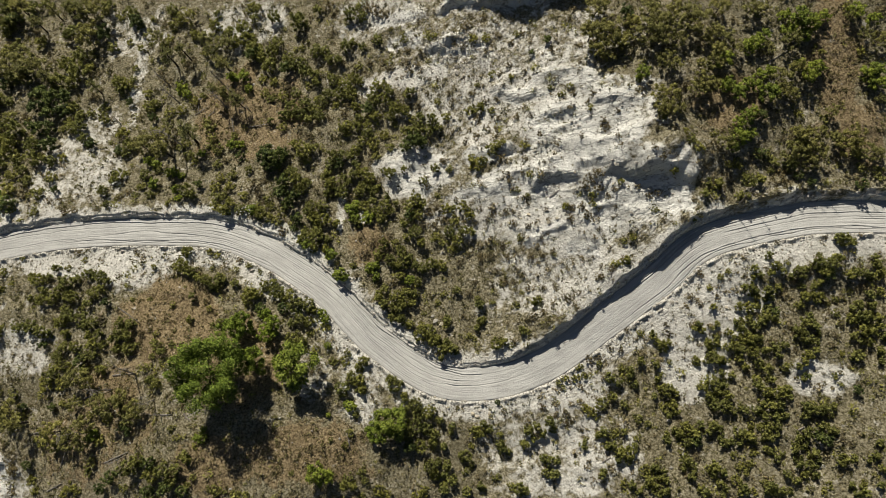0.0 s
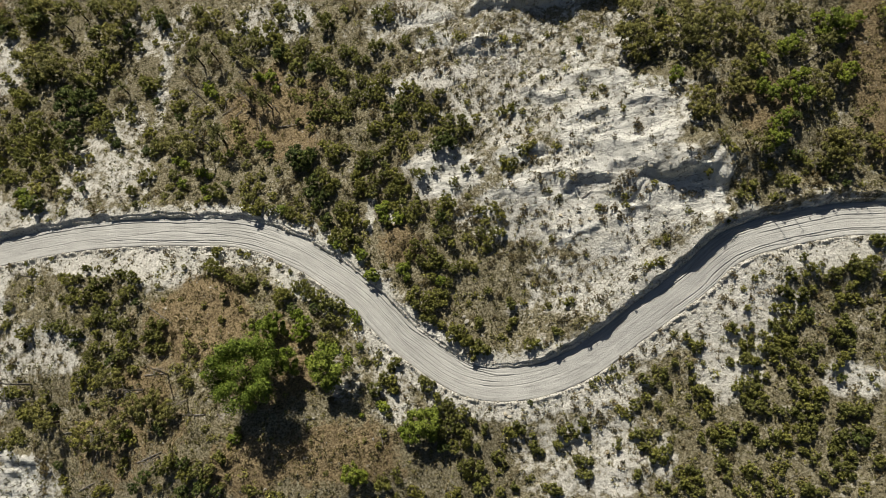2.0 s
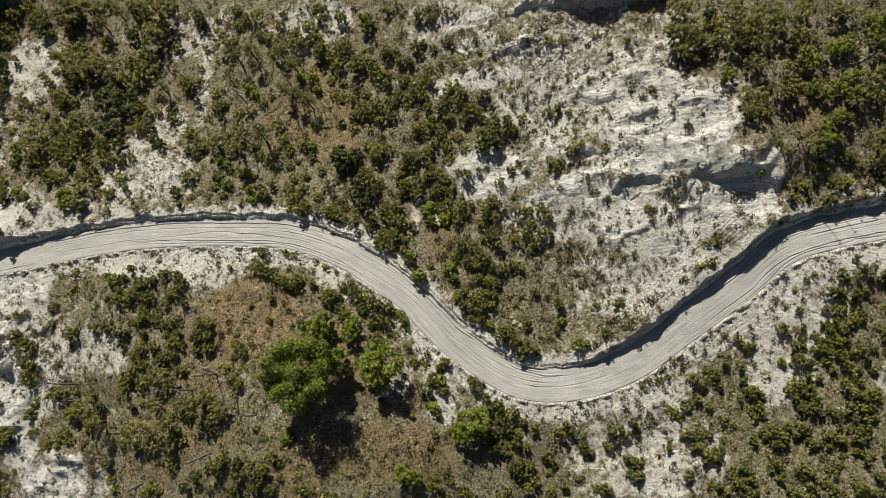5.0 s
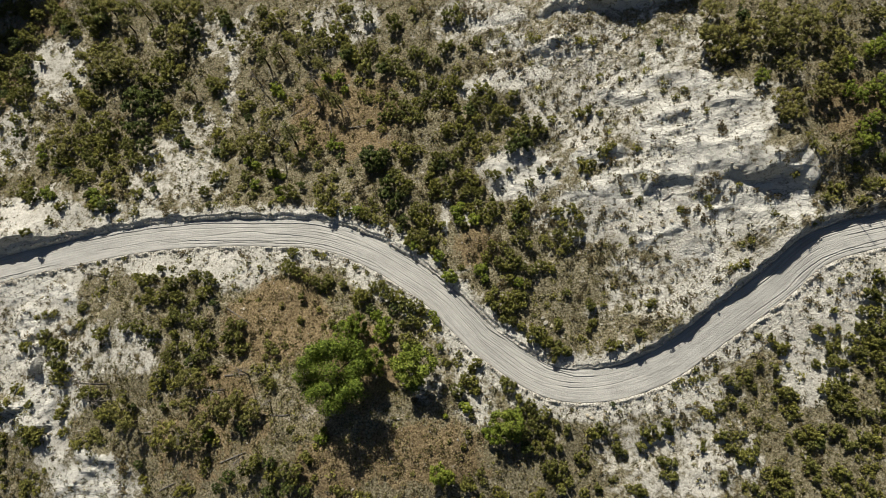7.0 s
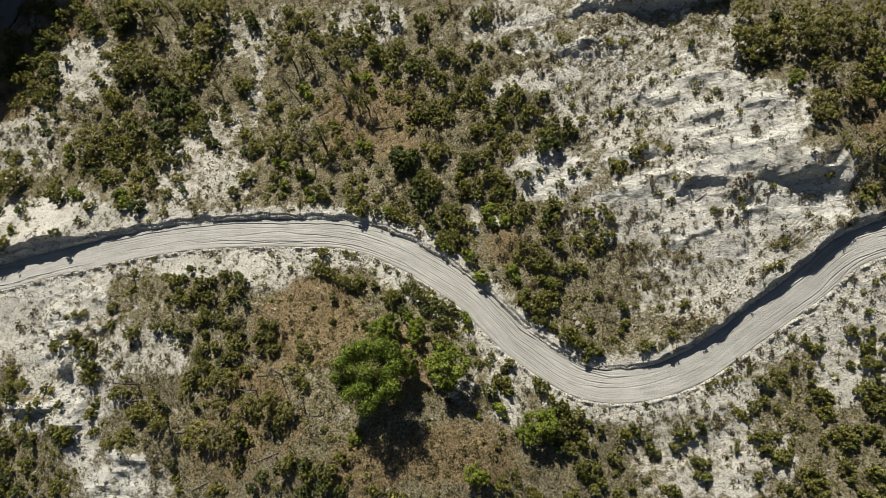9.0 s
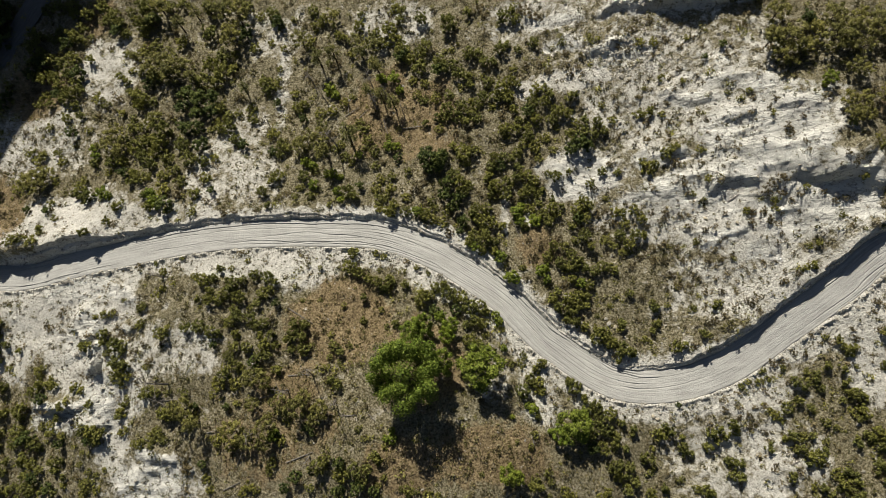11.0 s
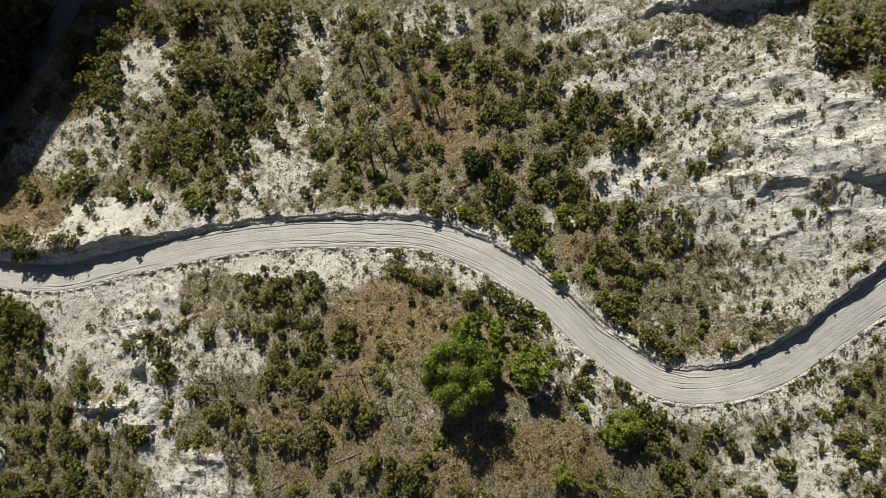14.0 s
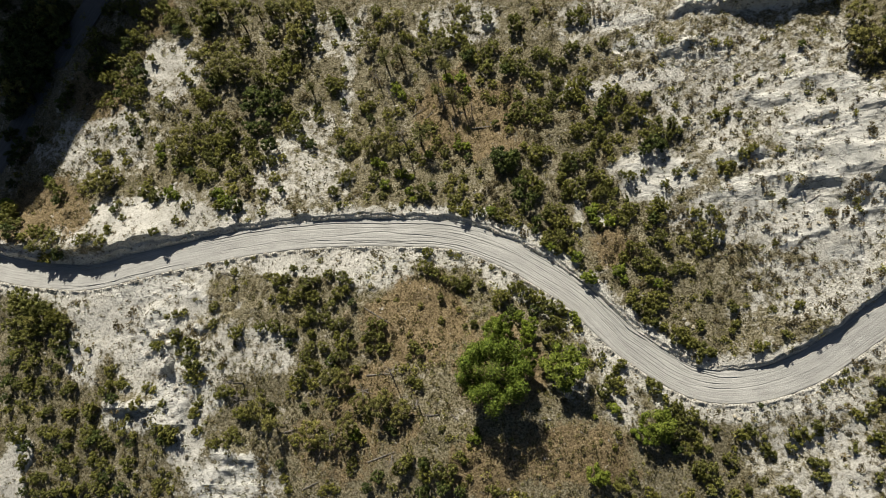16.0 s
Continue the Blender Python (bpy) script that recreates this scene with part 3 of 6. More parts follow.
kind_of_plant("green", 3, lambda k: plant("green_bush", "fresh green leafy bush lit by the sun", "bush", "green bushes", GREEN_LEAF, BARK, bushy_lobes(120 + k, 16, 0.76, 0.25, 1.6, 0.26), 1800, 0.17, 1.0, 0.55, 5, 0.05, 220 + k, 0.8))
kind_of_plant("dark", 3, lambda k: plant("dark_shrub", "dark green thick evergreen shrub", "shrub", "dark shrubs", DARK_LEAF, BARK, bushy_lobes(130 + k, 18, 0.80, 0.25, 1.5, 0.26), 1500, 0.22, 1.1, 0.6, 5, 0.05, 230 + k, 0.9, 0.3, 0.7))
kind_of_plant("dry", 5, lambda k: plant("dry_bush", "low brown half-withered bush on pale soil", "bush", "dry bushes", DRY_LEAF, DEAD_WOOD, bushy_lobes(140 + k, 12, 0.86, 0.1, 0.8, 0.26), 480, 0.25, 0.5, 0.6, 6, 0.03, 240 + k, 1.0, 0.15, 0.9))
kind_of_plant("tree", 5, lambda k: plant("slender_tree", "slender dusty-green tree with an open feathery crown", "tree", "dusty trees", PALE_LEAF, BARK, bushy_lobes(150 + k, 24, 0.88, 0.8, 2.3, 0.25), 2300, 0.16, 1.8, 0.7, 8, 0.05, 250 + k, 0.9, 0.2, 0.5))
kind_of_plant("leafy", 4, lambda k: plant("leafy_tree", "round-crowned bright green broadleaf tree", "tree", "green trees", GREEN_LEAF, BARK, bushy_lobes(160 + k, 22, 0.84, 0.5, 2.0, 0.26), 4200, 0.11, 1.6, 0.6, 7, 0.055, 260 + k, 0.8))
kind_of_plant("young", 2, lambda k: plant("young_oak", "young oak with a dense deep green crown", "tree", "young oaks", OAK_LEAF, BARK, bushy_lobes(190 + k, 24, 0.86, 0.5, 1.9, 0.25), 6500, 0.09, 1.5, 0.6, 7, 0.05, 290 + k, 0.8))
kind_of_plant("oak", 1, lambda k: plant("oak_tree", "large spreading oak with a dense green crown", "tree", "oak trees", OAK_LEAF, BARK, bushy_lobes(170 + k, 60, 0.84, 0.55, 1.35, 0.24), 26000, 0.05, 1.2, 0.65, 10, 0.045, 270 + k, 0.8))


def pine(k):
    """A thin pine, a metre high, with a small thin crown at its top."""
    rng = np.random.default_rng(300 + k)
    root = tagged(new("pine_tree"), "thin scorched pine with a sparse dusty crown", "pine", "scorched pines")
    lean = rng.normal(size=2) * 0.03
    trunk = [(lean[0] * u + 0.012 * math.sin(5 * u + k), lean[1] * u, u * 1.03 - 0.03) for u in np.linspace(0, 1, 6)]
    pieces = [tube(trunk, np.linspace(0.036, 0.012, 6))]
    tips = []
    for j in range(22):
        u, w = rng.uniform(0.52, 0.98), rng.uniform(0, 2 * math.pi)
        r = 0.28 * (1.2 - u) + 0.07
        b = np.array((lean[0] * u, lean[1] * u, u))
        e = b + (r * math.cos(w), r * math.sin(w), rng.uniform(-0.02, 0.05))
        pieces.append(tube([b, (b + e) / 2 + (0, 0, 0.012), e], [0.005, 0.0035, 0.0015], 4))
        tips += [b + (e - b) * f for f in (0.4, 0.6, 0.75, 0.9, 1.0)]
    part("trunk", mesh_of("trunk", *joined(pieces), BARK), root)
    tips = np.repeat(np.array(tips), 9, 0)
    p = tips + rng.normal(size=tips.shape) * (0.035, 0.035, 0.022)
    v, f = leaf_sprays(p, np.tile((0, 0, 1.0), (len(p), 1)), 0.05 * rng.uniform(0.6, 1.3, len(p)), rng, 0.8)
    part("crown", mesh_of("crown", v, f, NEEDLE), root)
    return root


def snag(k):
    """A bare dead tree, a metre high."""
    rng = np.random.default_rng(330 + k)
    root = tagged(new("dead_tree"), "bare bleached dead tree with broken branches", "dead tree", "dead trees")
    lean = rng.normal(size=2) * 0.06
    trunk = [(lean[0] * u * u + 0.015 * math.sin(4 * u + k), lean[1] * u, u * 1.03 - 0.03) for u in np.linspace(0, 1, 6)]
    part("trunk", mesh_of("trunk", *tube(trunk, np.linspace(0.024, 0.006, 6)), DEAD_WOOD), root)
    for j in range(9):
        u, w = rng.uniform(0.4, 0.97), rng.uniform(0, 2 * math.pi)
        r = rng.uniform(0.12, 0.3)
        b = np.array((lean[0] * u * u, lean[1] * u, u))
        e = b + (r * math.cos(w), r * math.sin(w), rng.uniform(0.0, 0.12))
        side = np.array((-math.sin(w), math.cos(w), 0.2)) * r * 0.4
        twig = [tube([b, (b + e) / 2 + (0, 0, 0.02), e], [0.008, 0.005, 0.002], 5), tube([(b + e) / 2, (b + e) / 2 + side], [0.004, 0.0015], 4)]
        part("branch", mesh_of("branch", *joined(twig), DEAD_WOOD), root)
    return root


kind_of_plant("pine", 4, pine)
kind_of_plant("snag", 3, snag)

# where each plant stands: x, y and crown radius
SHRUBS_A = [(-112.8, 33.2, 1.78), (-112.7, 35.1, 1.6), (-111.5, 75, 2.3), (-110.4, 32, 1.37), (-109.7, 15, 1.54), (-108.9, 17.7, 1.73), (-108.6, 19.5, 1.73), (-108.6, 12.6, 1.53), (-108, 10.3, 1.34), (-106.7, -2.8, 1.31), (-106.6, 15.8, 1.91), (-106.6, 5.2, 1.13), (-106.3, 39.5, 1.21), (-106, 30.2, 1.35), (-106, 18.4, 1.9), (-105.7, 7.9, 1.13), (-105.6, 13.5, 1.72), (-105, 4.8, 1.13), (-104.9, 27.2, 1.13), (-104.7, -6.7, 1.11), (-104.5, 11.1, 1.32), (-104.1, 17, 1.89), (-104.1, 8.8, 1.13), (-103.9, 38, 1.2), (-102.7, 14.3, 1.52), (-102.6, 17.4, 1.51), (-102.1, 5.7, 1.12), (-101.9, 65.9, 1.48), (-101.7, -9.3, 1.1), (-101.6, 63, 1.26), (-101.3, -2.3, 1.11), (-101.1, 68.1, 1.7)]
SHRUBS_B = [(-100.8, 74.1, 1.3), (-100.8, 16, 1.5), (-100.7, 11.5, 1.13), (-100.7, -11.8, 1.09), (-100.5, 60.1, 1.25), (-100.1, 64.6, 1.48), (-99.6, 13.3, 1.5), (-99.1, 15.1, 1.31), (-98.2, 63.3, 1.47), (-98, 59.2, 1.45), (-97.9, 67.6, 1.27), (-97.7, 74.2, 1.51), (-97.1, -2.7, 1.1), (-97.1, -7, 1.09), (-97, 69.3, 1.06), (-96.7, 0.4, 1.1), (-96.6, 4.7, 1.1), (-96.5, 59.8, 1.25), (-96.2, 54.1, 1.02), (-95.8, -10.7, 1.26), (-95.3, 74.4, 1.5), (-95.2, 61.9, 1.46), (-95, 57.8, 1.24), (-94.5, 72.5, 1.28), (-93.9, 67.8, 1.48), (-93.8, 60.1, 1.24), (-93.3, 54.8, 1.22), (-93.1, 63, 1.46), (-93, -3.9, 1.08), (-92.8, 67.2, 1.05), (-92.7, 0.8, 1.08), (-92.5, 69.6, 1.06)]
SHRUBS_C = [(-92.4, -2.2, 1.44), (-92.3, 55.7, 1.42), (-92.2, 50.8, 1.01), (-91.6, 58.1, 1.23), (-91.5, 72.1, 1.48), (-91.3, -6, 1.07), (-91.1, 53.6, 1.01), (-90.8, 56.3, 1.22), (-90.7, -10.2, 1.06), (-89.6, 4.2, 1.07), (-89.6, -6.8, 1.07), (-89.2, -3.8, 1.25), (-89.1, -10.5, 1.06), (-88.7, 73, 1.48), (-87.4, 70.6, 1.26), (-86.4, 71.6, 1.26), (-86.3, 36.9, 1.15), (-85.2, 70, 1.26), (-84.2, 35.5, 1.32), (-84.1, 67.9, 1.05), (-83.2, 72.1, 1.05), (-81.4, 69.8, 1.26), (-81.4, 41.8, 1.35), (-80.3, 71.8, 1.26), (-80.2, 68.9, 1.46), (-80.2, 67.7, 1.04), (-80, 10.7, 1.05), (-79.9, 72.4, 1.87), (-79.5, 41.7, 1.15), (-79.2, 69.5, 1.87), (-79.2, 54.3, 1.4), (-79.1, 45.6, 1.17)]
SHRUBS_D = [(-79.1, 48.4, 1.18), (-78.6, 52.7, 1.2), (-78.3, -2, 1.37), (-77.7, 43.8, 1.16), (-77.7, 12.6, 1.05), (-77.6, 53.7, 1.2), (-77.5, -3.2, 1.03), (-77.3, 58.8, 1.21), (-77, -2, 1.2), (-76.8, 48.1, 1.17), (-76.4, 45.2, 1.36), (-76.1, 57.6, 1.4), (-76, 53.1, 0.99), (-76, 42.5, 1.34), (-75.7, 38.2, 1.13), (-75.6, 72.5, 1.25), (-75.6, 10.9, 1.22), (-74.9, 45.7, 1.16), (-74.8, 8.3, 1.21), (-74.7, 10.9, 1.05), (-74.2, 7.1, 1.03), (-74.1, 40.7, 1.14), (-74, 43, 1.15), (-72.9, 44.4, 1.72), (-72.6, 46.8, 1.91), (-68.8, 43.9, 1.51), (-68.7, 4.1, 1.18), (-67.7, 71.8, 1.66), (-67.5, 12.3, 1.19), (-67.2, 66.4, 1.63), (-67.1, 55.9, 1.77), (-66.8, 41.1, 1.49)]
SHRUBS_E = [(-66.3, 0.9, 1), (-65.9, 59.4, 1.59), (-65.3, 0.6, 1.16), (-65.2, 34.9, 1.09), (-64.6, 1.4, 1), (-64.5, 40.6, 1.12), (-64.4, 55.8, 1.56), (-64.2, 61.1, 1.59), (-63.6, 13.2, 1.01), (-63.4, 58, 1.77), (-63.2, 51, 1.16), (-62.7, 47, 1.14), (-61.7, 49.2, 1.15), (-61.6, 20.3, 1.2), (-61.5, 13.3, 1.17), (-61.1, 71.6, 1.44), (-61, 46.8, 1.33), (-60.4, 17.3, 1.02), (-59.6, 44.6, 1.13), (-59.4, 12.4, 1.16), (-58.7, 17.3, 1.01), (-57.4, 18.1, 1.18), (-56.7, 19.7, 1.36), (-56.7, 13.9, 1), (-56.5, 6.2, 1.14), (-56.3, 9, 0.99), (-55.8, 55.5, 1.36), (-55.7, 69.5, 1.42), (-55.5, 17.6, 1.18), (-55.5, 10.2, 0.99), (-55.4, 14.6, 1.17), (-55, 7.7, 0.98)]
SHRUBS_F = [(-54.3, 54.9, 1.16), (-53.6, 34.5, 0.98), (-53.6, 10.1, 0.98), (-53.5, 14.6, 1), (-53.4, 21, 1.02), (-52.3, 13.3, 0.99), (-51.8, 17.9, 1.17), (-51.7, 43, 1.11), (-51.6, 8.9, 0.98), (-51.5, 37.1, 1.17), (-51.2, 20.4, 1.18), (-51.1, 13.7, 0.99), (-50.8, 10.4, 1.14), (-49.6, 50.4, 1.15), (-48.5, 69.9, 1.21), (-47.2, 36.9, 1.07), (-46.5, 67.7, 1), (-46.4, 11.9, 1.13), (-46.3, 13.5, 0.98), (-44.8, 9.6, 1.12), (-43.4, 64.3, 0.99), (-41.5, -6, 1.34), (-40.5, -5, 1.04), (-39.9, 65.7, 1.19), (-39.5, 33.9, 1.22), (-38.7, 21.8, 1.34), (-38.5, 24.2, 1.02), (-38.2, -6.7, 1.18), (-37.4, 20.9, 1), (-37, 63.5, 1.37), (-36.4, -6.3, 1.17), (-35.3, 61.8, 1.16)]
SHRUBS_G = [(-35.3, -7.3, 1.02), (-34.6, 19.6, 0.99), (-34.4, 64.1, 1.56), (-33.3, 62.6, 1.36), (-33.3, 30.5, 1.03), (-32.9, 19.2, 1.15), (-32.7, 66.3, 0.98), (-32.6, 31.4, 1.03), (-32.4, 68.3, 0.98), (-32.1, 60.2, 1.54), (-30.9, 58.5, 1.34), (-30.7, 30.5, 1.03), (-29.1, 56.5, 1.51), (-29, 65.9, 1.26), (-29, 59.4, 1.34), (-28.1, 60.6, 1.34), (-27.9, 17, 1.3), (-27.6, 29.9, 1.19), (-26.9, 17.4, 0.98), (-25.8, 57.2, 1.32), (-25.8, 18.7, 0.99), (-24.9, 46.6, 1.09), (-24.7, 56, 1.12), (-24.6, 48.2, 1.28), (-24.2, 64, 1.71), (-24, 17.8, 1.31), (-23.5, 36.5, 1.22), (-23, 46.9, 1.27), (-22.6, 54.7, 1.3), (-22.3, 17, 1.3), (-22.2, 48.4, 1.27), (-22, 35, 1.39)]
SHRUBS_H = [(-21.9, 40.1, 1.58), (-21.9, 33.6, 1.04), (-21.2, 10.8, 1.1), (-21.1, 53.9, 1.11), (-20.9, 15.7, 1.45), (-20.8, 57.7, 1.3), (-20.7, 47.2, 1.08), (-20.5, 26.3, 1.17), (-20.3, 40.6, 1.06), (-20, 30.9, 1.03), (-19.7, 46.1, 1.08), (-19.5, 48.9, 1.09), (-19.4, 57.6, 1.11), (-19.4, 29, 1.19), (-19.4, 15.8, 1.13), (-18.9, 27.3, 1.01), (-18.7, 25.8, 1.34), (-18.6, 50.2, 1.09), (-18.3, 56, 1.1), (-18.3, 30.8, 1.03), (-17.7, 52.5, 1.1), (-17.7, 28.6, 1.19), (-17.4, 37.8, 1.05), (-17.2, 34.4, 1.21), (-17, 39.2, 1.05), (-16.6, 49.8, 1.26), (-15.8, 58.1, 1.2), (-15.7, 51.1, 1.27), (-15.4, 33, 1.2), (-15.4, 43.7, 1.24), (-15.3, 63.6, 1.3), (-15, 34.9, 1.21)]
SHRUBS_I = [(-14.7, 49.5, 1.26), (-14.4, 52.3, 1.09), (-13.8, 4, 1.23), (-13.6, 43.9, 1.06), (-13.4, 39.8, 1.05), (-13.3, 63, 1.11), (-12.8, 33, 1.03), (-12.7, 5.5, 1.09), (-12.4, 36.1, 1.21), (-11.9, 33.8, 1.2), (-11.8, 30.7, 1.02), (-11.7, 42.4, 1.05), (-11.6, 5.1, 1.09), (-11.1, 35.1, 1.03), (-11, 47.9, 1.24), (-10.6, 58.3, 1), (-10.6, 49.8, 1.07), (-10.6, 33.3, 1.03), (-10.5, 45.1, 1.05), (-10, 29.6, 1.01), (-9.4, 23.2, 0.99), (-9.1, 47.6, 1.05), (-9.1, 28.6, 1.01), (-8.8, 30.4, 1.18), (-8.6, 24.7, 0.99), (-8.2, 44.8, 1.05), (-8, 35.5, 1.02), (-7.7, 22.3, 0.99), (-7.3, 46, 1.22), (-6.8, 16.8, 1.13), (-6.7, 15.2, 1.12), (-6.5, 4.8, 1.24)]
SHRUBS_J = [(-6.1, 23.5, 0.99), (-6, 45.4, 1.04), (-5.7, 21.8, 1.15), (-5.5, 42, 1.2), (-5.2, 17.3, 1.13), (-4.9, 30.2, 1.17), (-4.9, 1.8, 1.07), (-4.9, -1.8, 1.07), (-4.1, 31.4, 1.01), (-4.1, 26.3, 1.16), (-3.8, 42.3, 1.2), (-3.8, 2.2, 1.08), (-3.7, 28.9, 1), (-3.7, -0.8, 1.07), (-3.4, 0.7, 1.07), (-3.3, 30.6, 1), (-3.1, 11.6, 1.26), (-3, -3.3, 1.06), (-2.8, 20.9, 0.98), (-2.2, -1.1, 1.07), (-2, 41.7, 1.02), (-1.9, 12, 1.11), (-1.8, 1.1, 1.07), (-1.8, -5.8, 1.05), (-1.6, 43.3, 1.02), (-1.6, 21.7, 0.98), (-1.5, 10.8, 1.1), (0.9, 26.1, 0.98), (2.1, 24.7, 0.98), (2.9, 25.9, 0.98), (3.1, -4.7, 0.99), (7.4, 10.1, 1)]
SHRUBS_K = [(10, -8.4, 1.03), (23.8, -3.8, 1.01), (26.8, -8.4, 0.98), (29.1, 3.8, 1.02), (30.7, -1, 1), (34.1, 4.7, 1), (34.2, 2, 1), (35.4, 1.7, 0.99), (37.6, 9.8, 1), (39, 8.4, 0.99), (39.7, 29.4, 1.02), (44.6, 10.3, 0.98), (44.7, 31.4, 1.02), (45.9, 33.6, 1.16), (47.2, 18.7, 0.98), (48.4, 18.6, 0.98), (50.3, 21.4, 0.98)]
SMALL_SHRUBS_A = [(-109, 1.2, 0.85), (-107.5, 29.1, 0.96), (-106.5, 2.1, 0.94), (-106.1, -3.7, 0.93), (-105.4, 1.2, 0.85), (-105.3, -7.6, 0.83), (-105.1, 6.1, 0.85), (-102.9, -9.8, 0.83), (-102.8, 3.9, 0.94), (-102, 0.3, 0.84), (-100.9, 1.2, 0.93), (-100, 7.9, 0.93), (-100, -9.2, 0.82), (-99.8, -2.7, 0.92), (-98.7, 12.8, 0.94), (-98.6, -11.7, 0.81), (-97.6, -11.3, 0.9), (-97.4, -8.3, 0.82), (-97.3, 4.3, 0.83), (-96.8, 11.4, 0.84), (-96.6, -4.4, 0.82), (-96.2, -2.3, 0.82), (-95.8, 0.8, 0.82), (-95.8, -7.8, 0.9), (-95.5, -11.6, 0.9), (-94.8, -8.2, 0.81), (-94.7, -6.5, 0.81), (-93.5, -11.1, 0.9), (-93, -10.3, 0.8), (-92.3, -0, 0.81), (-91.8, 1.7, 0.9), (-91.8, -6.9, 0.81)]
SMALL_SHRUBS_B = [(-90.5, -8.5, 0.89), (-89.9, 62.8, 0.94), (-89.7, -11.4, 0.8), (-89.5, 51.2, 0.9), (-88.8, 5.1, 0.9), (-88.4, -4.3, 0.8), (-87.9, -7.6, 0.88), (-87.4, 5.1, 0.81), (-87.1, -10.9, 0.79), (-86.7, 35.9, 0.95), (-86.5, -2.1, 0.89), (-86.3, 5.1, 0.89), (-85.6, 0, 0.8), (-85.5, -6.3, 0.88), (-84.9, -7.5, 0.79), (-84.8, 41.7, 0.87), (-84.7, 34.6, 0.85), (-83.2, 58.8, 0.92), (-82.5, 28.3, 0.9), (-81.9, 57.5, 0.91), (-81.2, 62.9, 0.93), (-80.6, 55.2, 0.91), (-79, 2.1, 0.78), (-78.6, 33, 0.83), (-77.7, 11.4, 0.88), (-77.1, 37.7, 0.85), (-76.9, 39.3, 0.95), (-74.3, 10, 0.78), (-74.2, 0.5, 0.78), (-74.1, 35, 0.83), (-73.3, 7.9, 0.86), (-72.8, 32.8, 0.92)]
SMALL_SHRUBS_C = [(-69.8, 3.4, 0.76), (-67.4, 3.8, 0.84), (-60.4, 18.6, 0.85), (-60.1, 20.7, 0.86), (-59.2, 22.2, 0.78), (-58.3, 12.3, 0.83), (-56.2, 15.9, 0.84), (-55.5, 12.2, 0.83), (-55.3, 20.2, 0.85), (-55.2, 53.9, 0.97), (-52.7, 16.7, 0.84), (-51.7, 41.5, 0.92), (-51.6, 11.7, 0.82), (-51.4, 6.9, 0.81), (-50.7, 42.6, 0.92), (-50.6, 18.5, 0.84), (-50.3, 8.9, 0.81), (-49.8, 12, 0.82), (-49.2, 10.4, 0.81), (-48.6, 50.9, 0.96), (-48.5, 6.8, 0.96), (-47.3, 11.1, 0.81), (-46.6, 9.7, 0.8), (-45.1, 11.5, 0.97), (-44.8, 13.1, 0.97), (-42.3, 63.8, 0.79), (-40.4, 5.5, 0.78), (-40.3, 10.1, 0.95), (-39.3, 9.3, 0.79), (-39.3, 4.7, 0.93), (-38.6, 33, 0.87), (-36.9, 52.3, 0.76)]
SMALL_SHRUBS_D = [(-36, 20.1, 0.83), (-34.6, -5.9, 0.88), (-33.7, 18.4, 0.82), (-32.9, 30.1, 0.86), (-32.7, 20.1, 0.83), (-31.6, 13.3, 0.8), (-30.5, 19.2, 0.83), (-24.7, 19.2, 0.82), (-23.5, 41.5, 0.89), (-23.3, 56.3, 0.94), (-21.5, 45.8, 0.9), (-21.5, 13.3, 0.8), (-21.2, 25.4, 0.84), (-21.1, 65.8, 0.95), (-20.6, 52.5, 0.92), (-20.4, 30, 0.85), (-20.4, 13.7, 0.96), (-19.7, 10.5, 0.95), (-19.2, 13.3, 0.96), (-19.1, 24.1, 0.83), (-18.6, 15, 0.81), (-18.2, 35.6, 0.87), (-17.8, 36.5, 0.87), (-17.4, 24.1, 0.83), (-17.1, 25.5, 0.84), (-16.9, 55.9, 0.92), (-16, 28.2, 0.85), (-15.7, 39.2, 0.88), (-14.4, 39.1, 0.88), (-13.8, 64.5, 0.93), (-13.8, 47.2, 0.89), (-13.8, 35.8, 0.87)]
SMALL_SHRUBS_E = [(-13.4, 37.7, 0.87), (-13.2, 51.5, 0.9), (-13.2, 45, 0.88), (-13, 57.5, 0.82), (-12.8, -8.1, 0.88), (-12.6, 28, 0.84), (-11.8, 43.9, 0.88), (-11.7, 7.1, 0.79), (-11.2, 4, 0.93), (-10.9, 7.8, 0.94), (-10.6, 31.6, 0.85), (-9.2, 49.9, 0.88), (-9.2, 16.8, 0.97), (-8.4, 18.1, 0.81), (-8.3, 48.8, 0.88), (-8.3, 15.6, 0.96), (-7.9, 29.7, 0.84), (-7.3, 5.5, 0.78), (-7.1, 14, 0.96), (-6.9, 21.4, 0.82), (-6, 19.8, 0.82), (-5.9, 13.6, 0.96), (-5.8, 27.7, 0.83), (-5.6, 47.9, 0.87), (-5.6, 15.7, 0.97), (-5.3, 3.3, 0.77), (-4.9, 22.7, 0.82), (-4.7, 12.9, 0.8), (-4.4, 16.1, 0.81), (-4, 21.4, 0.82), (-4, 17.3, 0.81), (-3.6, 19, 0.81)]
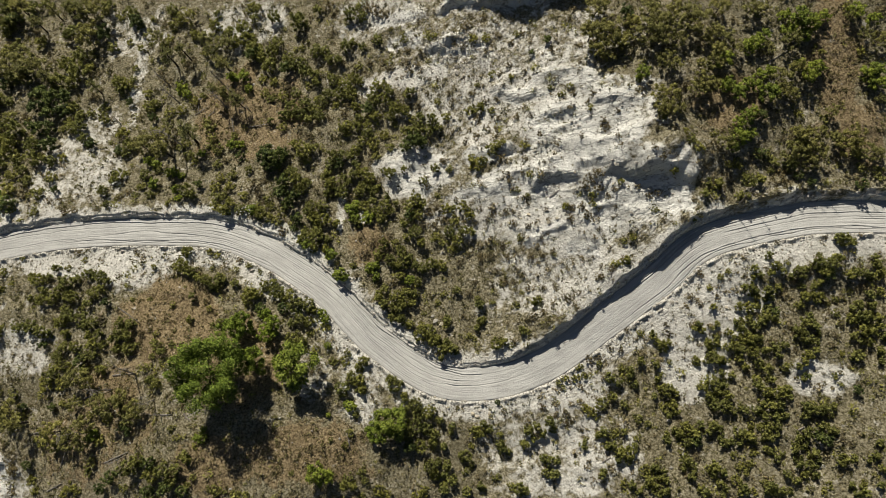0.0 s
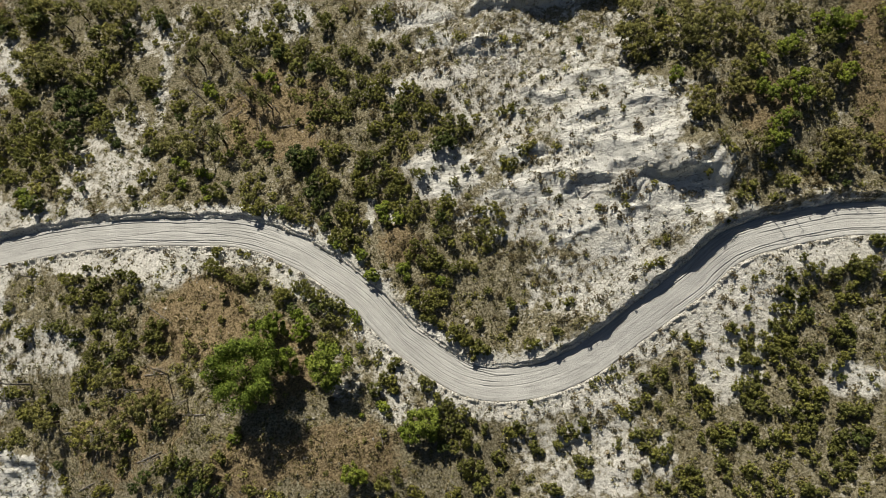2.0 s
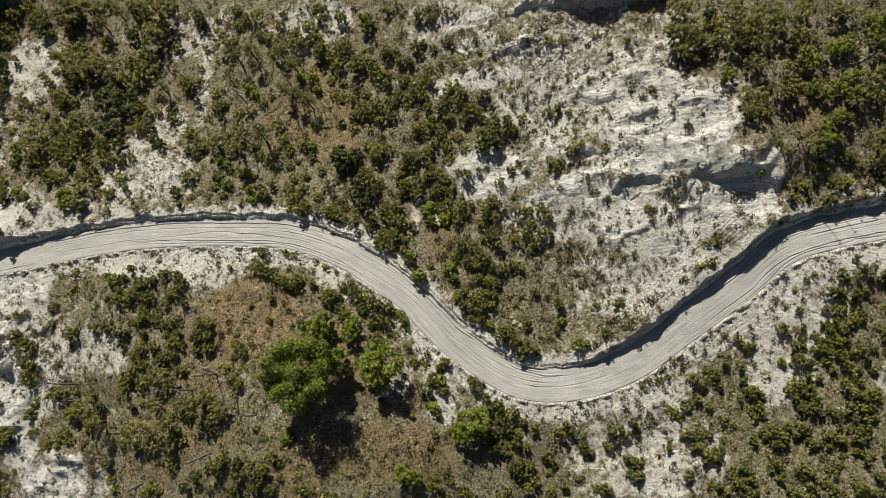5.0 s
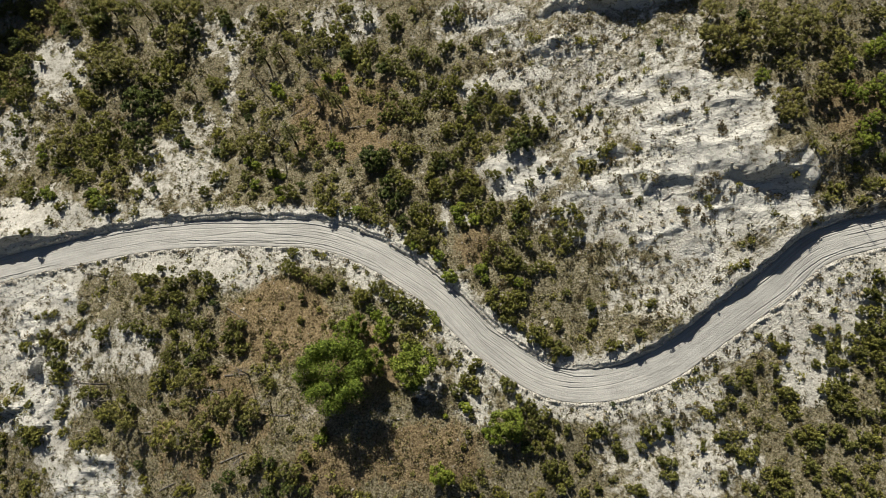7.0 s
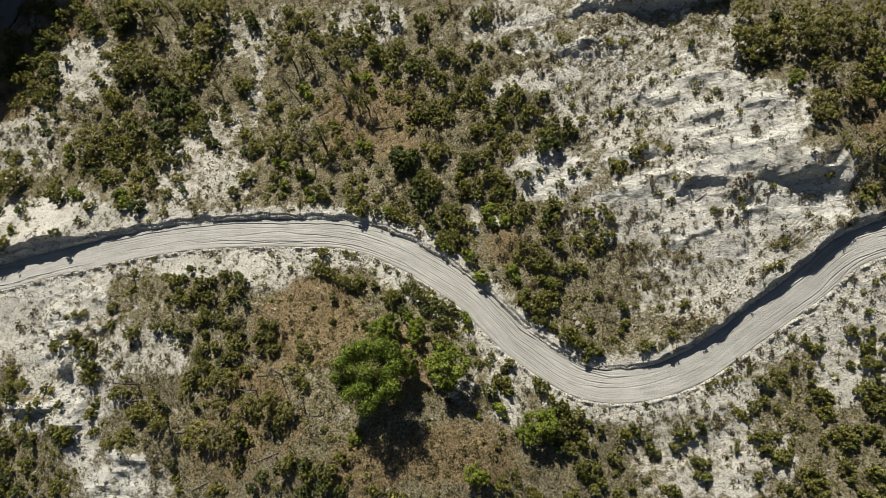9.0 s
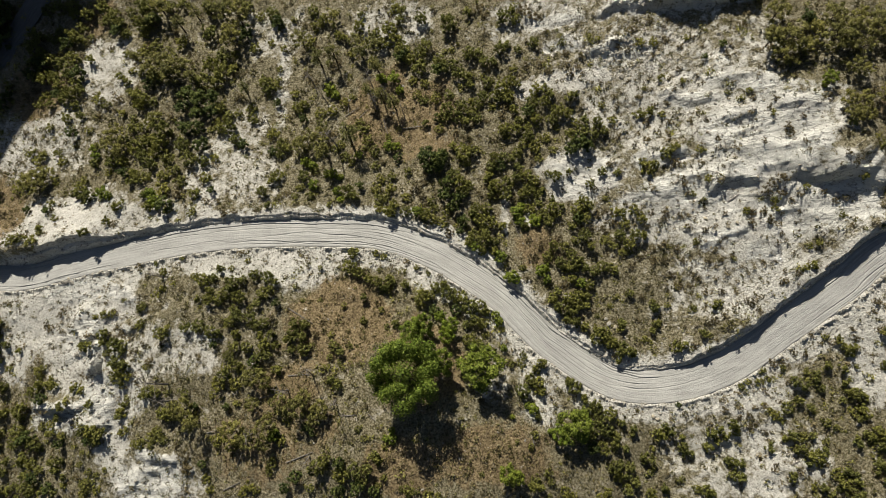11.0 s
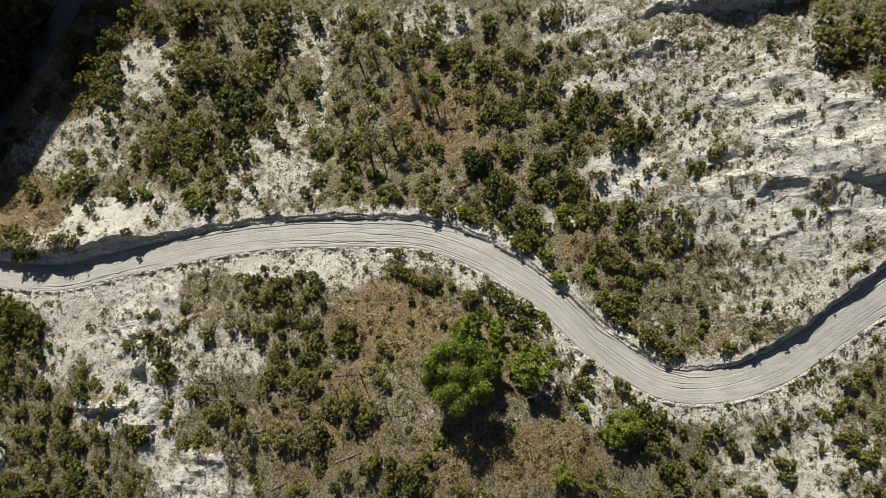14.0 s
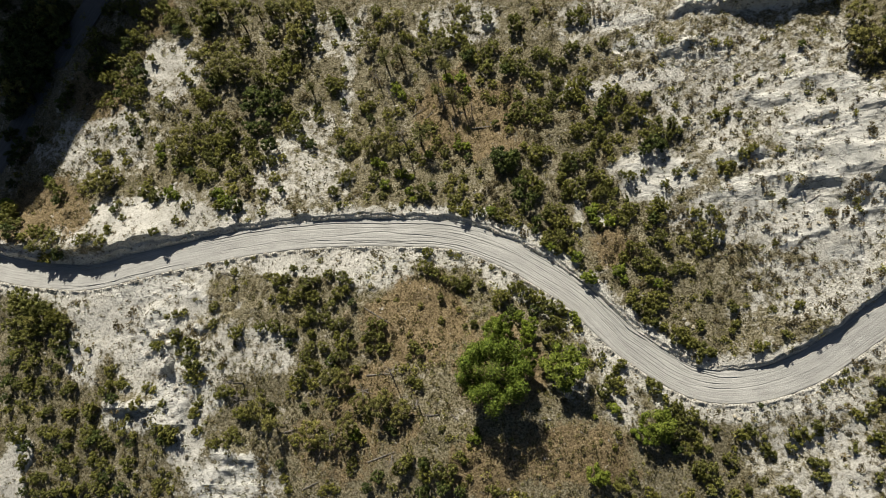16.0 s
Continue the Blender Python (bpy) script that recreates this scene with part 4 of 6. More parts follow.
SMALL_SHRUBS_F = [(-3.4, 44.1, 0.86), (-3.2, 24.7, 0.82), (-1.4, -2.9, 0.91), (-1.2, 35.7, 0.84), (-1.1, -1.8, 0.91), (-1.1, -6.8, 0.9), (-0.8, 42, 0.85), (-0.7, 10.9, 0.79), (-0.7, -5.4, 0.76), (0.1, 9.3, 0.94), (0.1, -8.6, 0.9), (0.5, 10.5, 0.79), (0.5, -5.8, 0.91), (0.6, 13.6, 0.8), (1.2, -7.5, 0.9), (1.3, 9.4, 0.94), (3.1, -8.9, 0.82), (4.1, 25.8, 0.81), (5, -1.5, 0.91), (5.2, 13.2, 0.79), (5.3, 15.5, 0.88), (5.5, 43.8, 0.83), (6.2, -1.1, 0.76), (7.7, -2.9, 0.76), (8, -3.6, 0.91), (10.8, 11.8, 0.77), (11.4, -1.1, 0.9), (13.8, -5, 0.89), (14.1, -6.6, 0.89), (14.3, -0.2, 0.9), (21, -1.4, 0.88), (22, 5.3, 0.89)]
SMALL_SHRUBS_G = [(22.8, -3.8, 0.87), (26, -7.1, 0.85), (26.7, -5.8, 0.85), (28.5, 3.8, 0.88), (28.6, -2.3, 0.79), (28.8, 9.3, 0.96), (29.4, 2, 0.87), (30.1, -1.7, 0.86), (30.4, -4.7, 0.85), (30.9, -2.7, 0.85), (31.7, -1.4, 0.85), (32.3, -8.3, 0.83), (33.1, 4.1, 0.86), (33.6, -5.3, 0.84), (34, 28.1, 0.8), (34, -0.7, 0.85), (34.1, 7.5, 0.87), (34.2, 9.5, 0.87), (34.5, 8.2, 0.87), (34.7, 3.4, 0.86), (35.1, -2.7, 0.84), (35.3, 7.3, 0.86), (35.4, 4.4, 0.86), (35.5, 29.2, 0.88), (35.9, 3, 0.85), (36.6, -7.8, 0.82), (36.7, -1.4, 0.84), (37.5, 8.5, 0.86), (37.6, -1.7, 0.83), (38, 11.2, 0.86), (38.9, 9.8, 0.86), (39, 13.7, 0.86)]
SMALL_SHRUBS_H = [(39.3, 4.3, 0.84), (39.4, 11.5, 0.86), (39.6, 15.7, 0.86), (39.6, 6.7, 0.85), (39.6, 0.6, 0.83), (39.6, -7.7, 0.95), (39.7, -0.7, 0.83), (39.8, 9.8, 0.85), (39.9, -2, 0.82), (40.1, 3.3, 0.84), (40.3, 1.9, 0.83), (40.5, 6.3, 0.84), (40.7, 12.5, 0.86), (40.8, 29.7, 0.87), (40.8, 0.6, 0.83), (41.2, 15.6, 0.86), (41.2, 3.3, 0.97), (41.4, 1.9, 0.83), (41.6, 8.7, 0.85), (42.2, 18.6, 0.86), (42.4, 3.6, 0.83), (42.5, -3.3, 0.82), (42.8, -4.8, 0.94), (43.6, -1.6, 0.82), (44.1, -5.1, 0.81), (44.2, 1.6, 0.96), (44.3, -3.6, 0.81), (44.7, 17.8, 0.85), (45.1, 11.7, 0.84), (45.2, 7.6, 0.83), (45.2, 1.3, 0.82), (45.3, 9.6, 0.84)]
SMALL_SHRUBS_I = [(45.5, 14.8, 0.85), (45.8, 12.4, 0.84), (46.1, 1.3, 0.95), (46.3, 11.3, 0.84), (46.5, -1, 0.81), (47.3, 14.7, 0.85), (47.5, -4.4, 0.93), (47.6, 17.7, 0.84), (48.7, -7.8, 0.78), (49.1, 19.3, 0.84), (49.8, 21.8, 0.85), (50.5, 17.3, 0.84), (50.5, 11.9, 0.84), (50.6, 7.5, 0.89), (51.5, 17.6, 0.84), (51.5, 12.2, 0.83), (51.5, 10.5, 0.97), (51.6, 13.6, 0.84), (52.3, 12.2, 0.97), (52.5, 10.5, 0.83), (52.6, 32.3, 0.86), (52.8, 14.9, 0.84), (53.6, 18.5, 0.83)]
DWARF_SHRUBS_A = [(-104.6, -9.8, 0.74), (-102.2, -11.5, 0.73), (-98.5, 3.9, 0.74), (-98, 8.8, 0.75), (-97.4, 0.8, 0.74), (-94, 10.5, 0.65), (-92, -11.9, 0.71), (-91.7, 29.9, 0.75), (-84.6, -10.8, 0.7), (-84.2, -6.3, 0.7), (-83.3, -8.7, 0.7), (-81.6, 10.9, 0.71), (-80.5, -2, 0.69), (-62.2, 17.4, 0.68), (-52.5, 32, 0.7), (-52.4, 36.2, 0.72), (-50, 19.8, 0.67), (-43.4, 21.9, 0.51), (-36.4, 17.1, 0.74), (-36.3, 13.8, 0.65), (-33.7, -4.2, 0.73), (-33.2, -4.9, 0.73), (-32.3, 19.7, 0.66), (-27.9, 46, 0.73), (-14.7, 58.7, 0.74), (-11.8, 0.7, 0.61), (-11.8, -8.1, 0.74), (-9.8, 33.8, 0.69), (-8.4, 32, 0.68), (-7.1, 31, 0.68), (-5.9, 36.1, 0.68), (-4.7, 48.1, 0.7)]
DWARF_SHRUBS_B = [(-0.3, 8.2, 0.63), (-0.3, -0, 0.61), (0.1, 20.9, 0.65), (0.1, 9.3, 0.71), (0.1, -3.3, 0.61), (0.1, -8.3, 0.75), (0.1, -3.3, 0.68), (0.1, -6.9, 0.68), (0.5, 12.9, 0.72), (0.9, 35.4, 0.67), (1.1, -1.5, 0.61), (1.2, -0.8, 0.69), (1.9, 17.8, 0.72), (1.9, 9.2, 0.71), (2.4, -4.4, 0.68), (4.3, -1.1, 0.68), (4.8, 12.4, 0.63), (4.9, 16.3, 0.64), (5, -8.3, 0.68), (5.3, -8.6, 0.6), (5.4, -0.4, 0.61), (5.7, 13.6, 0.56), (7.7, -1.8, 0.61), (8.3, 10.3, 0.7), (8.8, -4, 0.61), (10.8, -8.8, 0.74), (11, -3, 0.75), (12.1, -2.2, 0.68), (12.5, 15.4, 0.7), (12.5, -0.7, 0.75), (13.2, 15.8, 0.62), (13.2, -4.7, 0.68)]
DWARF_SHRUBS_C = [(13.3, -1.7, 0.75), (13.4, -6.4, 0.59), (14.7, -1.1, 0.68), (14.9, -6.7, 0.67), (15, -5, 0.74), (18.4, -3.2, 0.67), (18.7, -2.5, 0.45), (20.3, -1.8, 0.74), (20.4, -6.6, 0.72), (20.7, -6.2, 0.51), (21.2, -3.2, 0.73), (21.9, -3.1, 0.73), (22.3, 3.1, 0.74), (22.5, -4.8, 0.72), (23.1, 4.6, 0.67), (23.4, -1.4, 0.66), (23.7, 2.1, 0.66), (23.8, -4.8, 0.72), (24, -7.8, 0.71), (24.2, 20.1, 0.67), (24.6, 6.3, 0.67), (24.6, 5.6, 0.67), (24.7, -3.1, 0.65), (24.7, -8.5, 0.57), (25.2, 4.5, 0.59), (26, 7.4, 0.74), (27.4, -6.8, 0.71), (27.5, 3.1, 0.59), (27.6, 10.9, 0.52), (27.7, 7, 0.74), (27.8, -6.1, 0.64), (27.8, -8.4, 0.7)]
DWARF_SHRUBS_D = [(28, 5.2, 0.74), (28, -7.1, 0.64), (28.2, 9.8, 0.59), (28.6, -1.7, 0.58), (29, 0.7, 0.65), (29.4, 9.8, 0.59), (29.5, -1.1, 0.65), (29.7, 1, 0.72), (30, 3.4, 0.66), (30.1, 31, 0.65), (30.1, -5.7, 0.64), (30.9, -6.7, 0.7), (31.1, -5.1, 0.71), (31.3, -6, 0.56), (31.8, -8, 0.63), (32.5, -0.4, 0.71), (32.6, 11.4, 0.58), (32.6, 7.6, 0.51), (32.8, 24.8, 0.37), (32.8, 7.2, 0.66), (33, -5.7, 0.63), (33.1, 11.8, 0.66), (33.4, -1.4, 0.71), (33.5, 11.1, 0.58), (33.5, -6.3, 0.63), (33.8, 3, 0.72), (34.1, -7.3, 0.62), (34.3, -8.6, 0.55), (34.5, 29.3, 0.73), (34.5, -6, 0.7), (34.6, -7.9, 0.62), (34.7, -1, 0.64)]
DWARF_SHRUBS_E = [(34.7, -2, 0.64), (34.9, 14, 0.58), (35.2, 9.5, 0.73), (35.3, 11.8, 0.58), (35.3, 10.3, 0.58), (35.3, 5.8, 0.72), (35.8, -2.4, 0.63), (35.9, 7.2, 0.72), (36.1, -8.2, 0.62), (36.4, 8.9, 0.72), (36.4, 1, 0.63), (36.5, 5.4, 0.64), (36.6, 10.8, 0.65), (36.6, -2.7, 0.7), (37.5, 12, 0.72), (37.6, 7.5, 0.64), (37.6, 1.3, 0.7), (38, 13.9, 0.72), (38.1, 6.4, 0.64), (38.2, -2.3, 0.69), (38.4, 27.7, 0.73), (38.6, 16.1, 0.72), (38.7, 10.5, 0.72), (38.8, 1.3, 0.7), (38.9, 12.3, 0.72), (39.1, -8.1, 0.68), (39.2, 5, 0.63), (39.4, 27.7, 0.58), (39.4, 16.4, 0.58), (39.4, 2, 0.7), (39.4, -1.7, 0.69), (39.4, -3.3, 0.55)]
DWARF_SHRUBS_F = [(39.6, 17.4, 0.58), (39.7, 18.5, 0.65), (40, -3.6, 0.55), (40.1, 15.1, 0.72), (40.1, 14, 0.72), (40.3, 17.7, 0.65), (40.4, 11.9, 0.71), (40.4, 8.4, 0.71), (40.4, -4.3, 0.68), (40.6, -0.7, 0.69), (40.6, -1.7, 0.62), (40.6, -8.1, 0.68), (40.7, 5, 0.7), (41.1, 14.7, 0.58), (41.2, -3.9, 0.48), (41.4, 13.7, 0.72), (41.4, -6.1, 0.61), (41.6, 20, 0.65), (41.6, 17.7, 0.64), (41.6, 15, 0.72), (41.8, 12.5, 0.71), (41.8, 0.6, 0.69), (41.9, 7.7, 0.7), (42.2, -6.8, 0.61), (42.5, 6.3, 0.63), (42.6, 16, 0.72), (42.7, 9, 0.56), (42.7, 2.9, 0.62), (42.7, -2.6, 0.61), (42.9, 18, 0.71), (43, -2, 0.61), (43.1, -6.1, 0.67)]
DWARF_SHRUBS_G = [(43.5, -2.9, 0.68), (43.9, 0.6, 0.62), (44, 17.3, 0.57), (44, 6.3, 0.63), (44.1, 11, 0.63), (44.3, 4.9, 0.56), (44.3, -6.1, 0.67), (44.4, -1, 0.61), (44.6, 6.9, 0.7), (44.8, 13.8, 0.64), (44.8, -4.5, 0.67), (45.2, 17.2, 0.64), (45.3, 16.2, 0.57), (45.6, -0.7, 0.68), (45.8, 18.2, 0.64), (46.1, 8.3, 0.63), (46.3, 9.3, 0.63), (46.5, 14.8, 0.71), (46.6, 15.9, 0.57), (46.7, 10.3, 0.56), (46.9, 0.6, 0.55), (47.1, -1.3, 0.61), (47.1, -4.8, 0.67), (47.2, 16.5, 0.64), (47.3, 1.6, 0.62), (47.8, -7.2, 0.59), (48.2, -8.1, 0.59), (48.6, -4.1, 0.53), (49.9, -4.4, 0.59), (50.1, 7.5, 0.62), (50.4, 9.9, 0.62), (50.5, -7.1, 0.59)]
DWARF_SHRUBS_H = [(50.5, -4.1, 0.53), (50.7, -3.8, 0.59), (50.8, 13.3, 0.63), (51, -5.3, 0.59), (51.1, 21.1, 0.7), (51.1, -2.5, 0.66), (51.2, 9.2, 0.62), (52.1, 9.1, 0.69), (52.5, 17.3, 0.7), (52.9, 13.5, 0.69), (53, 6.8, 0.55), (53.2, 16.9, 0.63), (53.2, 8.1, 0.69), (53.4, 19.2, 0.63), (53.4, 12.1, 0.69), (53.5, 11.1, 0.69), (53.6, 9.8, 0.62), (54, 15.2, 0.63), (54, 17.5, 0.7)]
LOW_BUSHES_A = [(-114.9, 42.5, 0.94), (-108.1, -1.5, 0.85), (-106.1, 58.8, 1.06), (-105.7, -1.9, 0.94), (-104.8, 26.1, 1.16), (-104, 29.9, 1.53), (-102.6, 25.9, 1.53), (-102.2, 27.1, 1.13), (-101.8, 28.7, 1.32), (-101.7, 8.8, 0.85), (-100.2, -6.2, 0.92), (-99.9, 5.7, 0.84), (-99.1, 37.9, 0.98), (-98.8, 54.6, 1.03), (-98.3, 45.1, 1.21), (-97.9, 56.2, 1.24), (-97.4, 38.2, 1.18), (-97, 43.5, 1), (-96, 44.4, 1.21), (-95.5, 49.6, 0.91), (-95.5, 27.6, 1.11), (-94.2, 28, 0.92), (-93.2, 44.8, 1), (-92.1, 27.5, 1.29), (-92, 39.1, 0.88), (-91.9, 43.1, 0.99), (-91, 34.5, 0.86), (-90.8, 67.9, 0.84), (-88.8, 70.6, 0.85), (-86.8, 54.4, 1.21), (-86.3, 38.6, 0.96), (-85.1, 53.3, 1.01)]
LOW_BUSHES_B = [(-83.6, 1.7, 1.04), (-83, 63.7, 0.93), (-82, 4.6, 1.05), (-81.8, 51.5, 0.9), (-81.7, 39.8, 0.86), (-79.8, 64.2, 1.24), (-79.6, 50.4, 0.9), (-79.6, -9.9, 1.04), (-77.5, 65, 1.44), (-77.4, -10.2, 0.86), (-76.2, 49.9, 0.99), (-74.8, 50.3, 1.18), (-74.5, 38.8, 0.95), (-74.3, 5.8, 1.03), (-73.8, 1.3, 1.21), (-73.6, 73.3, 1.46), (-73.4, 2.2, 0.86), (-72.9, 6.3, 0.86), (-72.3, 64.9, 1.63), (-71.8, 13.8, 0.87), (-71.6, 16.7, 0.88), (-71.4, 41.8, 1.51), (-71.2, 38.5, 1.49), (-70.7, 35.8, 1.47), (-69.8, -3.5, 1.01), (-69.4, 32.3, 0.91), (-69.2, 39.3, 1.12), (-68, 37.2, 1.29), (-68, -2.6, 1.17), (-66.6, -2.2, 1), (-65.1, 31.6, 0.9), (-63.7, 37.5, 1.1)]
LOW_BUSHES_C = [(-63.3, 48.4, 1.15), (-62.9, 41.4, 0.93), (-62.3, 62.2, 1.01), (-62, 59, 1.19), (-61.6, 0.4, 1.15), (-60.2, 49.9, 0.96), (-58.6, 63, 1.2), (-58.4, 69.7, 1.03), (-57.9, 51, 1.16), (-57.6, 5, 1.31), (-57.3, 48.6, 1.15), (-57.2, -2.7, 1.13), (-54.8, 5, 1.14), (-54.5, -3.4, 1.12), (-54.3, 7, 0.98), (-53.5, 45.6, 1.32), (-52.1, -9, 1.1), (-50.5, 53.4, 0.97), (-48.7, 62.9, 1), (-48.4, 64.2, 1), (-48.4, -5.6, 0.93), (-47.8, 66.9, 1.21), (-47.5, 35, 0.89), (-47.1, -2.6, 0.93), (-46.3, 0.3, 0.93), (-45.7, 48.9, 1.13), (-45.7, 33.5, 0.88), (-45.5, 38.2, 0.9), (-43.7, 49.2, 1.13), (-42.4, 42.1, 0.91), (-41.6, 50.9, 0.95), (-41.5, 42.6, 0.92)]
LOW_BUSHES_D = [(-41, 60.4, 0.98), (-40.7, 40.5, 1.09), (-39.7, 68.2, 1), (-39.5, 39.4, 0.9), (-39, 46.9, 0.93), (-38.1, 45.5, 1.29), (-37.3, 43.3, 1.09), (-36.1, 41.3, 1.09), (-35.7, 38.7, 0.89), (-35.4, 34.5, 1.05), (-34.8, 36.1, 0.88), (-34.8, 31.1, 0.86), (-34.6, 32.5, 1.21), (-33.8, 33.1, 0.87), (-33.6, 69.2, 1.19), (-33.2, 34.5, 1.05), (-33.1, 36.5, 1.06), (-30.7, 33, 0.87), (-30.5, 37.5, 0.89), (-30.1, 54.3, 0.94), (-29.3, 51.4, 0.93), (-29.2, -8.6, 0.87), (-28.2, 50.3, 1.11), (-28.1, 53.6, 0.94), (-26.7, 32, 0.86), (-26.3, 50.6, 1.11), (-26.3, 29.1, 1.02), (-26.2, 31.1, 0.86), (-25.7, 44.7, 0.9), (-25, 28.7, 1.02), (-24.4, 30.6, 0.86), (-24, 51, 1.11)]
LOW_BUSHES_E = [(-21.5, 38.6, 1.06), (-20.8, 34.8, 0.87), (-17.6, 33.2, 1.04), (-17.1, 48.2, 0.91), (-15, 42.9, 0.89), (-13.6, 54.4, 0.91), (-12.6, 41.2, 1.05), (-10.8, 40.6, 1.22), (-10.3, 38.7, 0.87), (-9.1, 41.9, 0.87), (-8.5, -8.9, 0.89), (-8.1, 39.8, 0.86), (-4.7, 44.1, 0.87), (-2.9, 34.1, 0.84), (-2.6, -9, 0.9), (-1.2, 25.5, 0.99), (-0.3, 21.3, 0.98), (0.5, 43.6, 0.85), (0.5, 29.5, 0.99), (1.7, 27.7, 0.99), (2.9, 29.6, 0.98), (3.8, 28.3, 0.98), (4.3, 43.8, 1.17), (4.6, 54.6, 0.85), (5, 35.3, 1.31), (6.4, 54.4, 0.85), (7, 36.9, 1.13), (19.4, 1.2, 0.89), (20.9, 2.1, 1.04), (25.5, -6.1, 0.86), (32.1, 34.6, 0.87), (33, 33.4, 0.87)]
LOW_BUSHES_F = [(38.2, 31.7, 0.88), (43, 32, 0.88), (54.7, 30, 0.85)]
CREEPING_BUSHES_A = [(-100.3, -1.9, 0.74), (-99.1, -2.3, 0.83), (-95.6, 7.9, 0.74), (-92.4, -1.8, 0.81), (-91.5, 29.2, 0.75), (-89.8, 7.3, 0.82), (-89.5, 31.7, 0.75), (-89.3, 6.4, 0.81), (-88.9, 7.7, 0.72), (-88.4, -1.3, 0.72), (-87.6, 48.5, 0.8), (-87.2, 6, 0.72), (-86.7, -0.9, 0.8), (-84.4, -2.5, 0.8), (-83.3, -9.9, 0.7), (-83, 2.5, 0.78), (-81.8, -4.1, 0.53), (-81.4, 60, 0.82), (-80.9, 4.2, 0.79), (-80.5, -6.6, 0.61), (-80.4, 64.3, 0.83), (-80.1, -9.5, 0.78), (-80.1, -4.9, 0.52), (-80, -11.1, 0.78), (-79.8, -1.2, 0.6), (-79.7, 59.4, 0.82), (-79.6, 30.6, 0.83), (-79.6, 15.3, 0.62), (-79.1, -7.8, 0.69), (-78.5, -9, 0.78), (-78.2, 15.7, 0.8), (-77.9, 33.6, 0.83)]
CREEPING_BUSHES_B = [(-77.6, -8.1, 0.6), (-77.1, 9.7, 0.7), (-76.9, 15.9, 0.8), (-76.2, -7.3, 0.52), (-75.3, 6.3, 0.78), (-73.9, 5, 0.69), (-73.6, -1.9, 0.77), (-72.7, -1.5, 0.6), (-72.1, 16.5, 0.79), (-71.4, 14.3, 0.7), (-70.9, -3.5, 0.76), (-70.7, 23.7, 0.54), (-69.7, 7.5, 0.68), (-69.1, 22.2, 0.8), (-68.7, 19.5, 0.71), (-67.8, -3.8, 0.66), (-67.5, 30.4, 0.54), (-67.2, -1.4, 0.75), (-66.9, 13.2, 0.77), (-66.1, 24.3, 0.53), (-65.8, 3.8, 0.67), (-65.7, -3, 0.75), (-64.5, 46.9, 0.77), (-63.4, 21.1, 0.7), (-63.1, 3.5, 0.83), (-58.7, 3.5, 0.66), (-58.7, -8.1, 0.81), (-58, -9.6, 0.8), (-57.6, 22.2, 0.61), (-56.6, 7.4, 0.82), (-55.8, 64.2, 0.81), (-55.1, 23.5, 0.52)]
CREEPING_BUSHES_C = [(-54.5, 2.3, 0.65), (-54.2, 67.5, 0.81), (-53.8, 16, 0.67), (-53.7, 58.6, 0.79), (-53.7, 56.3, 0.78), (-53.3, 62.6, 0.8), (-53.1, -9.8, 0.63), (-52, 68.6, 0.81), (-50.9, -9.3, 0.78), (-49.2, 0.7, 0.63), (-49.1, 4.1, 0.8), (-48.9, -6.7, 0.78), (-48.2, 33.6, 0.71), (-47, 19.1, 0.5), (-45.6, 16.9, 0.5), (-45, 59.2, 0.79), (-43.8, 10.3, 0.64), (-43, 16.9, 0.5), (-42.7, 32, 0.61), (-42.5, -8.6, 0.75), (-41.4, 7.1, 0.79), (-40.9, 11.8, 0.56), (-40.8, 8.6, 0.63), (-40.3, 51.9, 0.76), (-39.4, 16, 0.58), (-39.2, 7.8, 0.63), (-38, 10.1, 0.63), (-37.6, 41.9, 0.73), (-36.2, -1.1, 0.6), (-35.2, -2.2, 0.59), (-35.1, 24.2, 0.68), (-34.4, 21.6, 0.5)]
CREEPING_BUSHES_D = [(-34.3, 68.2, 0.79), (-33.9, 44.1, 0.74), (-33.8, 23.7, 0.68), (-33.8, 15.5, 0.57), (-33.2, -8, 0.59), (-32.9, 13, 0.56), (-32.5, -7, 0.58), (-32.4, -3.2, 0.59), (-30.1, -8.3, 0.58), (-28.9, 21.9, 0.59), (-28.2, -8.6, 0.58), (-27.1, 21, 0.5), (-26.6, -9, 0.72), (-25.3, -9, 0.58), (-24.7, 59.5, 0.76), (-23.6, 59.5, 0.76), (-22.9, 28.3, 0.51), (-20.7, 11.7, 0.64), (-20.6, 49.8, 0.74), (-19.6, -6.5, 0.44), (-18.7, 11.8, 0.64), (-18.1, 9.4, 0.79), (-16.4, 12.6, 0.64), (-15.3, 7.8, 0.79), (-14.9, -2.5, 0.45), (-13.8, 7.9, 0.79), (-13.4, 9, 0.64), (-13.1, 21.6, 0.66), (-13, -3.2, 0.6), (-12.5, -7.1, 0.74), (-12.4, -1.5, 0.68), (-10.7, -6.4, 0.74)]
